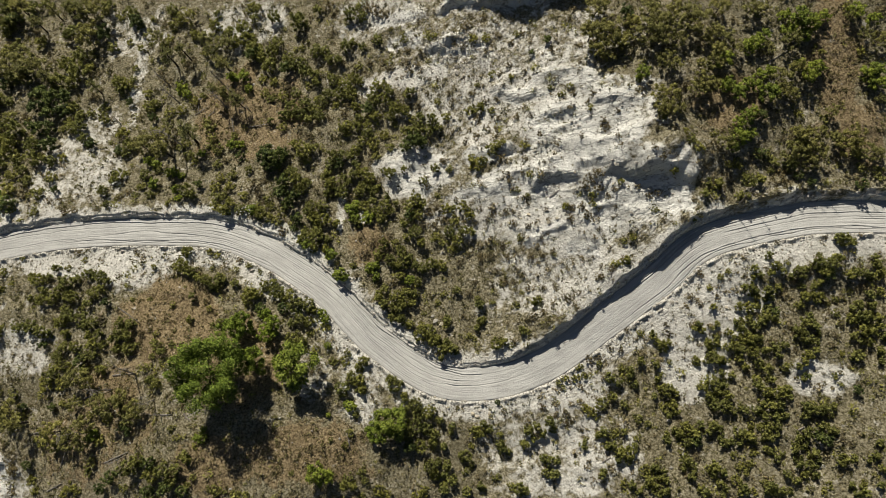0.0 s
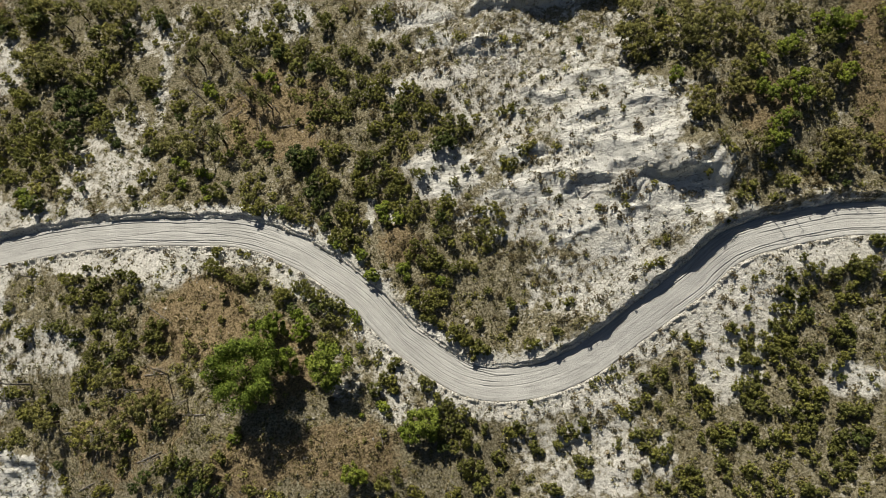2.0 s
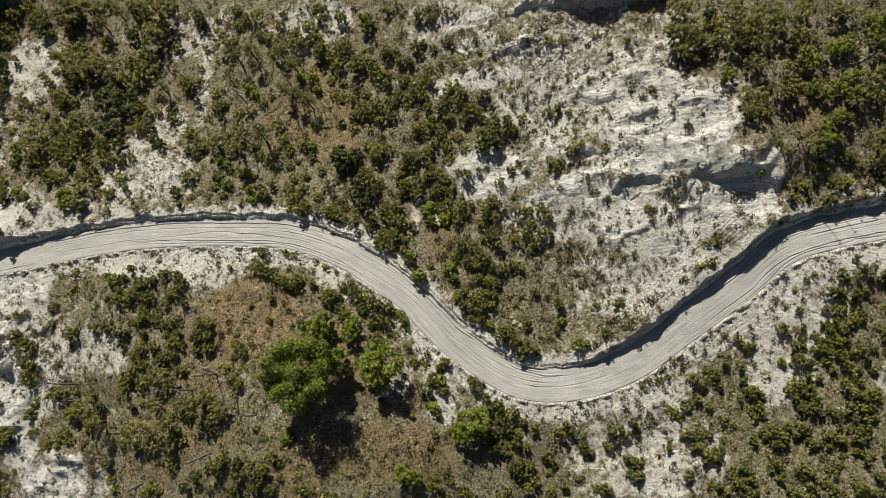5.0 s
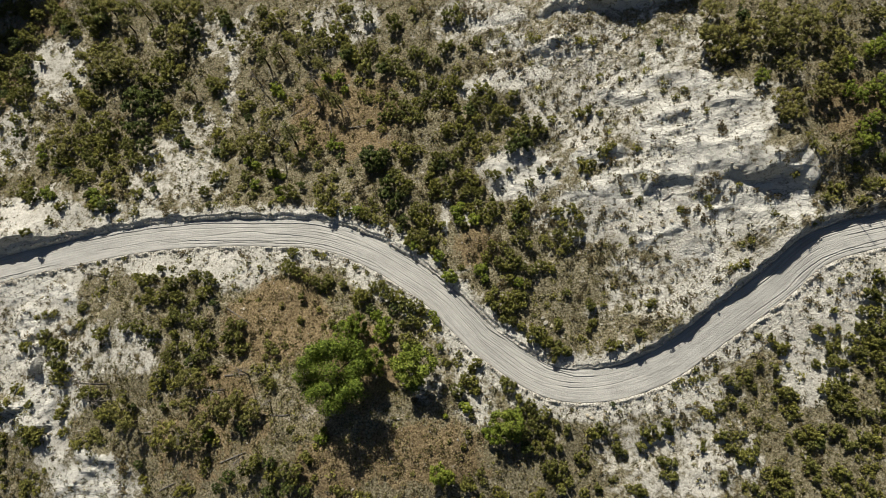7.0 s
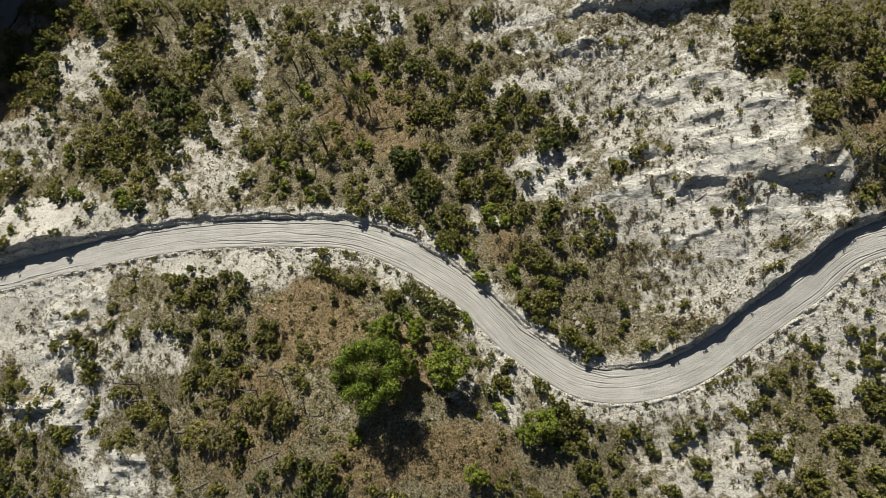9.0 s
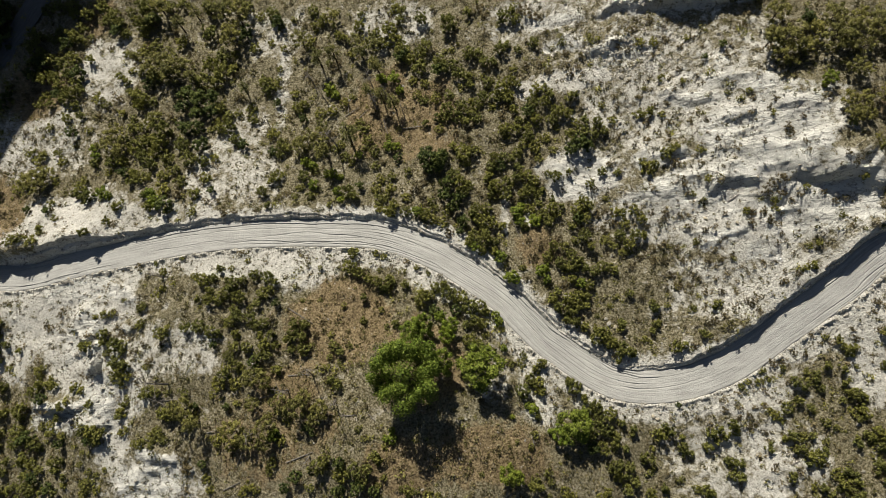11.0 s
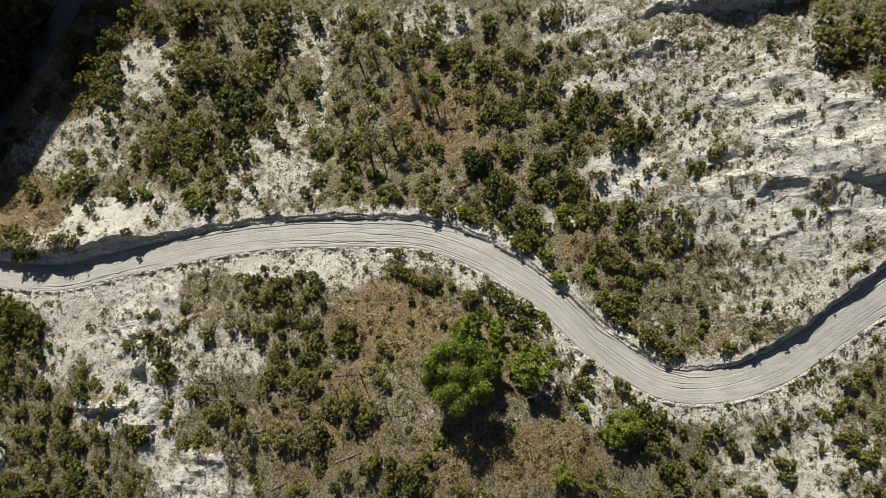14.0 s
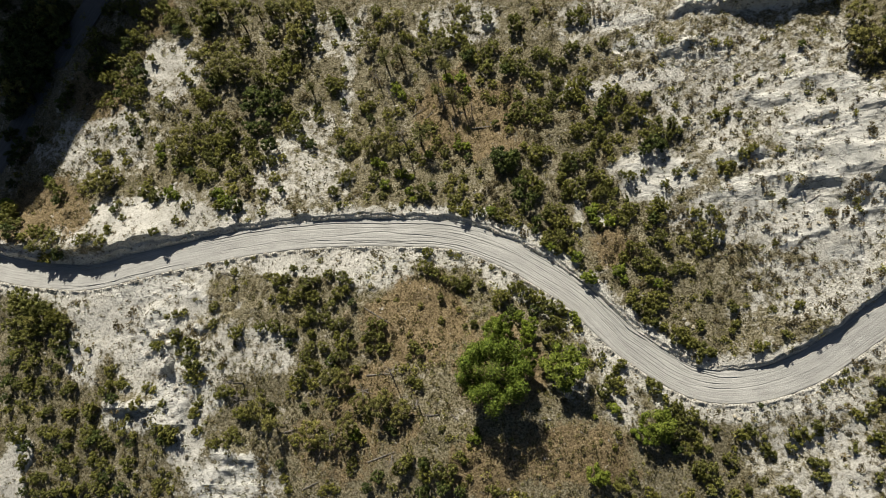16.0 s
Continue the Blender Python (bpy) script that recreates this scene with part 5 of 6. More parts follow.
CREEPING_BUSHES_E = [(-10.7, -9.4, 0.59), (-10.3, -7.5, 0.6), (-8.9, 36.3, 0.69), (-7.4, 43.7, 0.7), (-7.4, -9.3, 0.75), (-7, 24.8, 0.83), (-6.2, 57.6, 0.81), (-5.3, 25.6, 0.83), (-3.7, -9.5, 0.75), (-3.1, 12.9, 0.64), (-2.7, 14.6, 0.48), (-2.1, 56.5, 0.79), (-1.2, 56.3, 0.61), (-0.8, 46.2, 0.69), (-0.8, 31.7, 0.58), (-0.7, 16.1, 0.57), (0.1, 24.6, 0.82), (0.1, 17.3, 0.57), (1.3, 29.4, 0.83), (1.3, 23.7, 0.82), (2.1, 23.7, 0.65), (3.1, -6.5, 0.68), (3.7, 11.3, 0.64), (3.9, -3.3, 0.54), (3.9, -5.8, 0.61), (4.2, 36.2, 0.82), (4.4, 10.9, 0.48), (5.1, 47.6, 0.51), (5.8, 35.7, 0.82), (6.9, 15.9, 0.56), (7.1, 43.2, 0.66), (7.2, 48.8, 0.67)]
CREEPING_BUSHES_F = [(7.2, -7.2, 0.68), (7.7, 37.5, 0.81), (8.5, 37.8, 0.64), (9, -8.2, 0.67), (9.9, 47.6, 0.57), (10.3, 15.3, 0.55), (10.5, 31.1, 0.56), (10.7, -2.9, 0.53), (10.8, 24.5, 0.64), (10.9, 54.3, 0.67), (11.5, 37, 0.8), (11.6, 11.6, 0.54), (11.9, 30.1, 0.4), (12.1, 32.6, 0.71), (15.2, 44.5, 0.56), (15.6, 4.7, 0.61), (16.4, 5.4, 0.61), (16.5, 43.2, 0.63), (16.7, 27.9, 0.69), (17.7, 44.3, 0.63), (17.8, 5.4, 0.68), (18.3, 6.8, 0.61), (18.8, 1.7, 0.6), (19, 5.7, 0.6), (20, 40.5, 0.54), (20.1, 0.7, 0.74), (20.3, 27.9, 0.61), (20.4, 29.1, 0.77), (20.8, 7.1, 0.6), (22.1, -1.8, 0.66), (22.4, -1.4, 0.66), (23.1, -7.6, 0.65)]
CREEPING_BUSHES_G = [(23.2, 19.8, 0.67), (23.6, 6.7, 0.67), (23.8, 30.4, 0.6), (24.1, 22.8, 0.6), (25.1, 23.1, 0.67), (25.3, 0.3, 0.73), (25.7, -7.8, 0.57), (26.2, 11, 0.6), (26.4, -0.4, 0.58), (27.6, 10.6, 0.67), (27.9, 26.4, 0.59), (28.5, 1.7, 0.66), (28.7, 37.6, 0.73), (29.6, 7.3, 0.44), (31.4, 35.6, 0.58), (34.7, 16.4, 0.51), (34.9, 11.4, 0.51), (35.4, 35.6, 0.59), (35.9, 17.7, 0.58), (36, -6.9, 0.83), (36, -4, 0.56), (36.5, -5.3, 0.62), (36.8, 18.3, 0.51), (37, -5.9, 0.83), (37.1, 1.6, 0.56), (37.2, 31.8, 0.59), (37.7, -8.2, 0.55), (37.7, -5, 0.69), (38.1, -0.7, 0.7), (38.2, -3.7, 0.62), (39, -7.2, 0.61), (39.1, -0.7, 0.56)]
CREEPING_BUSHES_H = [(39.3, 30.3, 0.73), (41.6, -8.1, 0.54), (42.3, 32.8, 0.73), (42.6, 31, 0.59), (43.7, 19, 0.5), (44.9, -7.9, 0.53), (45.6, -7.3, 0.53), (46.2, 37.9, 0.73), (47.4, 19.9, 0.5), (48.1, 5.2, 0.55), (48.3, 14.1, 0.5), (48.6, 4.2, 0.48), (48.8, 46.7, 0.44), (49, 12.7, 0.63), (49.1, 7.9, 0.49), (49.1, -6.9, 0.53), (49.2, 37, 0.73), (49.3, 14.4, 0.57), (49.4, 45.8, 0.59), (53, 30.6, 0.71), (54.2, 45.6, 0.73), (54.8, 28.9, 0.71)]
GREEN_BUSHES_A = [(-115.1, 36.7, 1.22), (-107.2, 40.6, 0.91), (-85.7, 44.8, 0.98), (-85, 43.2, 0.98), (-81.5, 35.7, 1.31), (-80.5, 35.2, 0.84), (-73, 35.2, 1.29), (-71.7, 33.6, 1.28), (-48.2, -1.9, 1.08), (-47, 39.6, 1.09), (-46, 39.1, 0.9), (-45.4, 35.3, 1.06), (-44.4, 53.7, 1.34), (-43.4, 37.5, 0.9), (-43.3, 52.5, 0.95), (-42.5, 37.5, 0.9), (-41.5, 34.1, 0.88), (-41.3, 36.8, 0.71), (-40.8, 32.6, 0.7), (-38.6, 40.6, 0.9), (-35.5, 55.1, 1.14), (-33.8, 42.1, 1.09), (-33.4, 54.7, 1.32), (-32.5, 42.2, 0.91), (-32.4, -2.1, 0.59), (-32.3, 52.6, 0.94), (-31.5, -2.1, 0.88), (-31.5, -1.1, 0.59), (-28.9, 30.4, 1.02), (-20.3, 24.9, 1), (-17.3, 14.6, 0.81), (-16.8, 13.7, 0.8)]
GREEN_BUSHES_B = [(-16.4, 23.1, 1.15), (-16.2, 10, 0.63), (-15.4, 0.7, 0.45), (-15, 20.1, 1.22), (-14.2, 19.7, 0.82), (-13.9, 30.2, 1.19), (-13.4, 28.9, 1.01), (-13.2, 2.2, 0.61), (-13.1, 31.2, 0.85), (-12.5, 1.8, 0.91), (-11.2, 28.7, 1.17), (-10.6, 21, 0.98), (-9.8, 21.5, 0.82), (-9.7, 19.8, 0.82), (-4.8, 19.3, 0.97)]
DARK_SHRUBS_A = [(-122.7, 76.6, 1.75), (-122.4, 69.3, 2.02), (-122.4, 63.6, 2), (-120.3, 73.8, 2.02), (-120, 73.8, 3.14), (-119.5, 55.7, 1.7), (-119.4, 68.7, 3.47), (-119, 64.8, 3.14), (-118.8, 59.1, 1.96), (-118.4, 50.9, 1.68), (-117.8, 55.5, 2.46), (-117.5, 76.5, 2), (-117.5, 62, 2.8), (-117.4, 66.4, 3.14), (-117.2, 70.2, 3.47), (-116.3, 45.9, 1.66), (-116.2, 65.9, 1.48), (-115.9, 56.8, 2.69), (-115.5, 40.8, 1.04), (-115.4, 59.2, 2.46), (-115.3, 66.5, 3.36), (-115.3, 71.4, 3.81), (-114.8, 48, 1.66), (-114.2, 72.3, 1.74), (-114.1, 63.4, 2.8), (-113.6, 73.9, 3.47), (-113.3, 60.7, 2.46), (-112.9, 68.2, 3.14), (-112.8, 50.6, 1.42), (-112.3, 67.5, 1.22), (-111.6, 64.5, 2.46), (-111.1, 71.5, 3.14)]
DARK_SHRUBS_B = [(-110.3, 48.5, 0.94), (-110, 30, 1.5), (-109.8, 74.4, 2.2), (-109.6, 3, 0.96), (-109.5, 8.9, 1.08), (-109.4, 68.9, 2.46), (-109, 5.7, 1.28), (-109, 71.5, 2.8), (-106.9, 55.2, 1.18), (-106.1, 56.8, 1.18), (-104.1, 36.3, 1), (-104.1, -11.5, 0.93), (-103.9, -4.5, 1.23), (-101.6, 60.6, 1.18), (-100.5, 26.1, 1.28), (-99.3, 61.9, 1.64), (-98.7, 10.1, 1.25), (-97.8, -4.9, 1.02), (-95.7, 33.8, 0.86), (-95.2, 65.9, 1.41), (-95.1, 55.9, 1.14), (-91.3, 33.2, 0.84), (-91.2, 59.6, 1.38), (-90.6, -3, 1.4), (-90.5, 47.9, 1.01), (-88.6, -8.8, 0.99), (-88.3, 2.9, 1), (-85.8, -10.3, 1.16), (-85.5, 68.2, 1.4), (-84.6, -3.8, 0.88), (-78.9, -3.2, 0.86), (-78.7, 39.3, 1.06)]
DARK_SHRUBS_C = [(-78.5, 69.8, 1.4), (-77.4, 56.5, 1.12), (-70, 51, 1.51), (-69.7, 32.9, 1.41), (-69.5, 53.6, 1.75), (-68.9, 47, 1.49), (-67.1, 49.7, 1.5), (-67, 52.3, 1.74), (-66.5, 47, 1.28), (-65.3, 43.5, 1.47), (-64.7, 52.8, 1.51), (-64.7, 50.2, 1.5), (-62.3, 35.2, 0.81), (-61.2, 1.9, 0.74), (-60.4, 65.6, 1.58), (-59.3, -6.1, 0.72), (-58.9, 10.6, 0.74), (-58.1, 43.4, 1.04), (-56.1, 1.9, 0.73), (-54.7, 67.4, 1.36), (-53.3, 51.7, 0.86), (-52.9, 42, 1.03), (-52.3, 8.1, 0.91), (-49.6, 16.5, 0.74), (-48.5, 48.2, 0.85), (-46.3, -8.7, 0.85), (-44.8, -7.2, 1.01), (-43.5, -0.8, 0.85), (-42.6, -1.5, 0.68), (-38.6, -5.3, 0.99), (-38.5, -8.8, 1.15), (-38, 34.9, 0.78)]
DARK_SHRUBS_D = [(-35.9, -8.3, 1.14), (-33.7, -8.7, 0.82), (-32.3, 58.9, 1.49), (-32.2, 40, 0.81), (-27.6, 39.6, 1.77), (-27.5, 37.9, 1.38), (-26.2, 15.3, 0.91), (-26.1, 55.5, 1.25), (-25.8, 46.7, 0.82), (-25.8, 39.1, 1.57), (-25.8, 37.9, 1.18), (-25.1, 39.8, 1.19), (-24.7, 33, 1.34), (-24.5, 34.9, 1.36), (-23.3, 31.2, 1.14), (-22.9, 15.3, 0.91), (-22.6, 32.6, 1.15), (-22.3, 27.3, 0.76), (-21.9, 28.9, 1.14), (-16.1, 37.7, 0.97), (-11.8, 46.4, 1.19), (-5.4, 39.6, 1.33), (-4.9, 28.9, 0.93), (-4.5, -3.3, 1.02), (-4.2, 40.4, 1.33), (-3.3, 40, 1.14), (7.4, 2.4, 0.43), (12.8, 50.6, 0.55), (14.9, 51.7, 0.72), (25.2, 53.3, 1.21), (31.9, -2.4, 0.8), (41, 37.5, 0.81)]
DARK_SHRUBS_E = [(41.3, 32.9, 0.82), (42.1, 13.2, 0.64), (44.8, 5.2, 0.62), (45.2, -1.9, 0.91), (45.5, 29.8, 0.65), (46.1, -2.3, 0.75), (46.9, 28.9, 0.64), (48.2, 17.3, 0.78), (50, 3.5, 0.68), (52.6, 28.1, 0.8)]
DRY_BUSHES_A = [(-112.8, 38.5, 0.93), (-110.7, 40, 0.93), (-109.3, 35.2, 0.9), (-108.1, 36.3, 1.01), (-102.3, 56.8, 0.84), (-101.7, -6.7, 0.83), (-101, 33.3, 0.88), (-100.8, 49.2, 0.82), (-100.7, 57.7, 0.84), (-98.9, 47.9, 0.82), (-98.3, 31.6, 0.58), (-92, 46.8, 0.7), (-89.8, 44, 0.79), (-89.3, 14.4, 0.64), (-88.7, 14, 0.83), (-86.7, 16.1, 0.64), (-86.6, 65.3, 0.84), (-86, 51.2, 0.9), (-83.2, 54.4, 0.91), (-81.2, -8.7, 0.61), (-78.9, 65.3, 1.04), (-75.8, 13.6, 0.8), (-74.9, 12.7, 0.8), (-74.9, -5.6, 0.52), (-74.2, 67.6, 1.03), (-73.6, 23.4, 0.72), (-72, 49.6, 0.97), (-72, 21.5, 0.45), (-71.9, 10, 0.69), (-71.5, 5.4, 0.6), (-70.5, 10.8, 0.69), (-69.3, 8.3, 0.86)]
DRY_BUSHES_B = [(-68.1, 35.2, 1.28), (-67.7, 10.8, 0.6), (-63.2, 33.5, 0.63), (-62.4, -5.1, 0.97), (-62, -9.7, 0.65), (-61.9, -6.6, 1.13), (-61.1, 33.4, 0.63), (-60.3, 53.2, 0.97), (-59.6, 31.3, 0.71), (-58, 31.4, 0.71), (-56.3, 24.7, 0.7), (-55.8, 48.1, 0.76), (-50.9, 33.3, 0.71), (-50, 14.1, 0.83), (-49.7, 34.2, 0.71), (-48.9, 57.2, 0.98), (-47.6, 55.6, 0.97), (-46.9, 24.6, 0.52), (-44, 58.6, 1.18), (-43.6, 42.8, 0.92), (-43.2, 11.9, 0.57), (-43, 44.9, 0.93), (-42.2, 13.5, 0.57), (-40.7, 20.3, 0.42), (-34.6, 39.3, 0.72), (-30.3, 22.8, 0.67), (-29.2, 34.4, 1.22), (-28.1, 32.9, 1.04), (-28, 35.5, 0.88), (-26.8, 67.8, 0.78), (-25.5, 52.2, 1.12), (-25.3, 20.5, 0.5)]
DRY_BUSHES_C = [(-24, 26.9, 0.85), (-22.9, 44.1, 0.72), (-21.4, 43, 0.72), (-19.4, 66.4, 1.14), (-19.3, 2.5, 0.76), (-18.3, 64.7, 0.95), (-16.5, 55.3, 0.92), (-16.3, 32.8, 0.69), (-15.6, 46.5, 0.9), (-15.2, 48, 0.9), (-12.6, 19.9, 0.66), (-12.4, 64.4, 1.11), (-12.1, 25.9, 0.67), (-11.7, 54.6, 0.73), (-11.6, 23.3, 0.83), (-11.2, 38.1, 0.7), (-11, 63.7, 1.11), (-10.3, 25, 0.83), (-9.6, 62.8, 0.92), (-9.4, 54.6, 0.9), (-8.5, 60, 0.55), (-8.4, 52.8, 1.07), (-7.8, 26.1, 0.67), (-7.3, 19, 0.82), (-5.7, 55.6, 0.71), (-5.7, 53.5, 0.89), (-5.2, 51.9, 0.88), (-3.9, 59.9, 0.54), (-3.9, 52.6, 0.7), (-3.8, 46.1, 0.87), (-3.4, 54.5, 0.62), (-3.4, 51.5, 0.52)]
DRY_BUSHES_D = [(-2.8, 27.4, 0.83), (-2.5, 47.8, 0.52), (-2.4, 33.2, 0.67), (-2, 29.4, 0.84), (-1.2, 27.2, 1), (-0.8, 49.8, 0.52), (-0.7, 29.7, 0.83), (0.1, 28, 0.83), (0.1, 36.8, 0.67), (0.5, 57.9, 0.52), (0.9, 47.1, 0.6), (1.4, 45.7, 0.68), (1.4, 40.9, 0.68), (1.8, 54.7, 0.69), (2.5, 21.6, 0.65), (2.9, 14.1, 0.48), (3.1, 54.1, 0.68), (3.4, 39.1, 0.66), (3.5, 56.9, 0.86), (3.7, 22.8, 0.57), (3.7, 17.2, 0.56), (4.3, 46.4, 0.67), (4.4, 58.5, 0.69), (4.5, 18.7, 0.56), (4.6, 27.1, 0.65), (5, 39.6, 0.66), (5.1, 42.4, 0.83), (5.3, 22.3, 0.65), (5.4, 23.9, 0.65), (6.1, 58, 0.68), (6.2, -4.7, 0.46), (6.3, 44.7, 0.67)]
DRY_BUSHES_E = [(6.9, 24.5, 0.65), (6.9, 18.2, 0.56), (6.9, 22.2, 0.64), (7, 28.1, 0.65), (7, 28.9, 0.57), (7.7, 20.2, 0.64), (7.9, 44.8, 0.58), (7.9, 41.8, 0.66), (7.9, 40.1, 0.65), (8.1, 56.9, 0.51), (8.2, 35.7, 0.81), (8.4, 48.5, 0.58), (8.5, 54.5, 0.59), (8.5, 23.6, 0.64), (8.5, 18.6, 0.72), (8.9, 28.3, 0.72), (9.2, 22, 0.56), (9.3, 33, 0.64), (9.6, 49.6, 0.58), (9.7, 10.2, 0.69), (10, 26.5, 0.64), (10, 18.5, 0.56), (10, 0.7, 0.46), (10.1, 53.1, 0.67), (10.4, 56.8, 0.51), (10.4, 20, 0.56), (10.6, 41.6, 0.65), (11.2, 33.2, 0.56), (11.6, 35.1, 0.64), (11.7, 54.1, 0.58), (11.7, 13.2, 0.7), (11.9, 25.8, 0.55)]
DRY_BUSHES_F = [(11.9, 17.5, 0.63), (12.3, 21.7, 0.71), (12.4, 13.5, 0.69), (12.5, 41.1, 0.56), (12.8, 52.3, 0.49), (13.3, 1.8, 0.61), (13.6, 14, 0.61), (13.7, 17.4, 0.62), (13.8, 21.9, 0.63), (14.1, 34.1, 0.47), (14.2, 27.9, 0.47), (15.2, 22.1, 0.62), (15.2, 0.7, 0.53), (15.5, 49.9, 0.56), (15.5, 17.2, 0.46), (16.3, 1, 0.6), (16.5, 15.9, 0.61), (17, 15.5, 0.76), (17, -0, 0.6), (17.4, 27.8, 0.77), (17.4, 26.3, 0.69), (17.5, 40.9, 0.54), (17.9, 54.5, 0.65), (18, 43.1, 0.62), (18.4, -1.1, 0.52), (18.7, 56.2, 0.65), (18.8, 27.7, 0.77), (18.8, 36.7, 0.54), (18.9, 21.1, 0.38), (19, -5.1, 0.44), (19.2, 30.2, 0.92), (19.5, 50, 0.63)]
DRY_BUSHES_G = [(19.5, 26.4, 0.76), (19.8, 41.4, 0.54), (19.8, 7.9, 0.76), (19.9, 31.2, 0.92), (20.3, 21, 0.38), (20.4, 42.3, 0.61), (20.9, 31.6, 0.91), (20.9, 18.3, 0.68), (20.9, 8.2, 0.68), (21, 30, 0.91), (21.1, 27.3, 0.46), (21.1, 24.6, 0.46), (21.5, 5.3, 0.6), (21.7, 38.2, 0.76), (21.8, 37.5, 0.76), (22.2, 28.9, 0.61), (22.3, 9.3, 0.53), (22.4, 21.9, 0.45), (22.5, 19.2, 0.6), (22.9, 26, 0.38), (23, 45.1, 0.46), (23.1, 29.4, 0.6), (23.2, 35.8, 0.52), (23.2, 27.4, 0.38), (23.4, 39.4, 0.53), (23.5, 34.6, 0.45), (23.7, 8.9, 0.53), (24.6, 11.4, 0.45), (25.6, 10.3, 0.45), (25.9, 29.6, 0.52), (27, 33.1, 0.57), (27.3, 28.4, 0.6)]
DRY_BUSHES_H = [(27.8, 36.1, 0.58), (28.2, 32.2, 0.65), (28.3, 28.6, 0.59), (28.7, 24.8, 0.44), (29.4, 12, 0.52), (29.7, 10.9, 0.59), (29.8, 35.8, 0.58), (31.1, 25, 0.44), (31.9, 14.4, 0.52), (31.9, -4.4, 0.64), (32.2, 42.2, 0.6), (32.6, 15.4, 0.52), (33.6, 14.3, 0.44), (33.7, 18.2, 0.59), (35.2, 38.4, 0.59), (35.6, 15.3, 0.51), (36, 28.6, 0.73), (39, 51.1, 0.61), (42.9, 21.7, 0.44), (43, 29, 0.58), (43.9, 29.3, 0.87), (44, 30.6, 0.88), (44.1, 8.3, 0.42), (46.3, 28.1, 0.51), (46.6, 18.6, 0.57), (47.1, -6.1, 0.4), (47.8, 10.3, 0.42), (48, -2.3, 0.47), (48.2, 8.9, 0.49), (48.4, 22.1, 0.43), (48.7, 10, 0.49), (48.7, -2.9, 0.47)]
DRY_BUSHES_I = [(49.1, 33.5, 0.58), (49.5, 11.3, 0.63), (50.3, 31.9, 0.58), (50.7, 4.2, 0.68), (52.3, 22.1, 0.42), (52.5, 16, 0.7), (57.1, 51, 0.74)]
SLENDER_TREES_A = [(-116.6, 58, 3), (-112.1, 72.4, 3.12), (-95.5, 38.9, 1.95), (-94.2, 39.4, 1.71), (-94.2, 37.8, 1.7), (-93.5, 40.3, 1.48), (-82.4, 44.5, 1.7), (-81.1, 46.5, 1.71), (-80.2, 43.8, 1.69), (-76.6, 71.4, 1.81), (-76.4, 59.4, 2.25), (-73.7, 60.2, 2.25), (-72.8, 57.5, 1.99), (-70.2, 58.3, 1.98), (-64.9, 70.1, 2.3), (-62.9, 1.5, 1.84), (-62.6, 64.3, 2.25), (-61.9, 69.1, 2.54), (-54.4, -1.5, 1.78), (-52.4, 5.7, 1.6), (-51.9, 2.2, 1.19), (-51.9, -2.6, 1.56), (-50.1, 5.3, 1.4), (-49.8, 63, 1.72), (-49.5, -3, 1.16), (-49.2, -0.8, 1.55), (-48.5, 42.2, 1.6), (-47.4, 2.2, 1.56), (-47, 43, 1.82), (-45.2, 43.5, 1.6), (-44.8, 67.6, 1.5), (-44.8, 45.8, 1.16)]
SLENDER_TREES_B = [(-44.8, 1.8, 1.72), (-44, 2.9, 1.35), (-42.3, 0.3, 1.15), (-41.4, 1.4, 1.52), (-39.6, 61.3, 1.94), (-37.1, 61.1, 1.69), (20.3, 50.6, 1.95), (21.3, 48, 1.54), (21.4, 54.7, 1.78), (22.5, 50.2, 1.92), (22.8, 47.2, 0.96), (23.5, 49.2, 1.54), (24.5, 48.7, 1.34), (25.8, 51.1, 1.35), (27.2, 49, 1.69), (28, 53, 1.52), (28.1, 40.6, 1.1), (28.2, 38.5, 1.1), (28.7, 50.4, 1.69), (28.8, 38, 1.27), (28.9, 48.1, 1.31), (29.4, 45.1, 1.3), (29.8, 40.1, 1.29), (30.2, 50, 1.5), (30.5, 44.4, 0.92), (30.9, 52.5, 1.14), (30.9, 38.7, 0.91), (31.1, 48, 1.31), (32.7, 52.3, 1.14), (32.9, 41, 1.1), (33, 50.4, 1.86), (33.5, 41.9, 1.29)]
SLENDER_TREES_C = [(33.7, 44.3, 0.92), (34.6, 41.2, 1.29), (34.9, 48, 0.94), (34.9, 44, 0.74), (35.4, 44.4, 1.29), (35.9, 48.9, 1.3), (35.9, 46, 1.29), (36.2, 34, 1.26), (36.5, 52.1, 1.5), (37.3, 47.8, 1.11), (38.4, 46.6, 1.11), (40.8, 51.8, 1.31), (41.9, 51.4, 1.12), (42.6, 46.4, 0.92), (43.5, 42, 1.27), (44.1, 40.4, 1.27), (44.6, 32.6, 1.45), (45.1, 46.7, 1.29), (45.4, 40.3, 0.91), (45.6, 43.3, 1.09), (45.6, 35, 1.26), (46.6, 34.6, 1.26), (46.7, 31, 1.08), (46.9, 32.3, 1.44), (48, 34.6, 1.08), (49.6, 37.5, 0.9), (50, 34.1, 1.08), (51, 32.8, 1.42), (51.7, 34.2, 1.42), (52.8, 49.8, 0.91), (53.6, 32, 1.24), (54.3, 47.4, 0.91)]
SLENDER_TREES_D = [(54.7, 31.7, 0.89), (55.5, 38.8, 0.71), (55.9, 46.5, 1.09)]
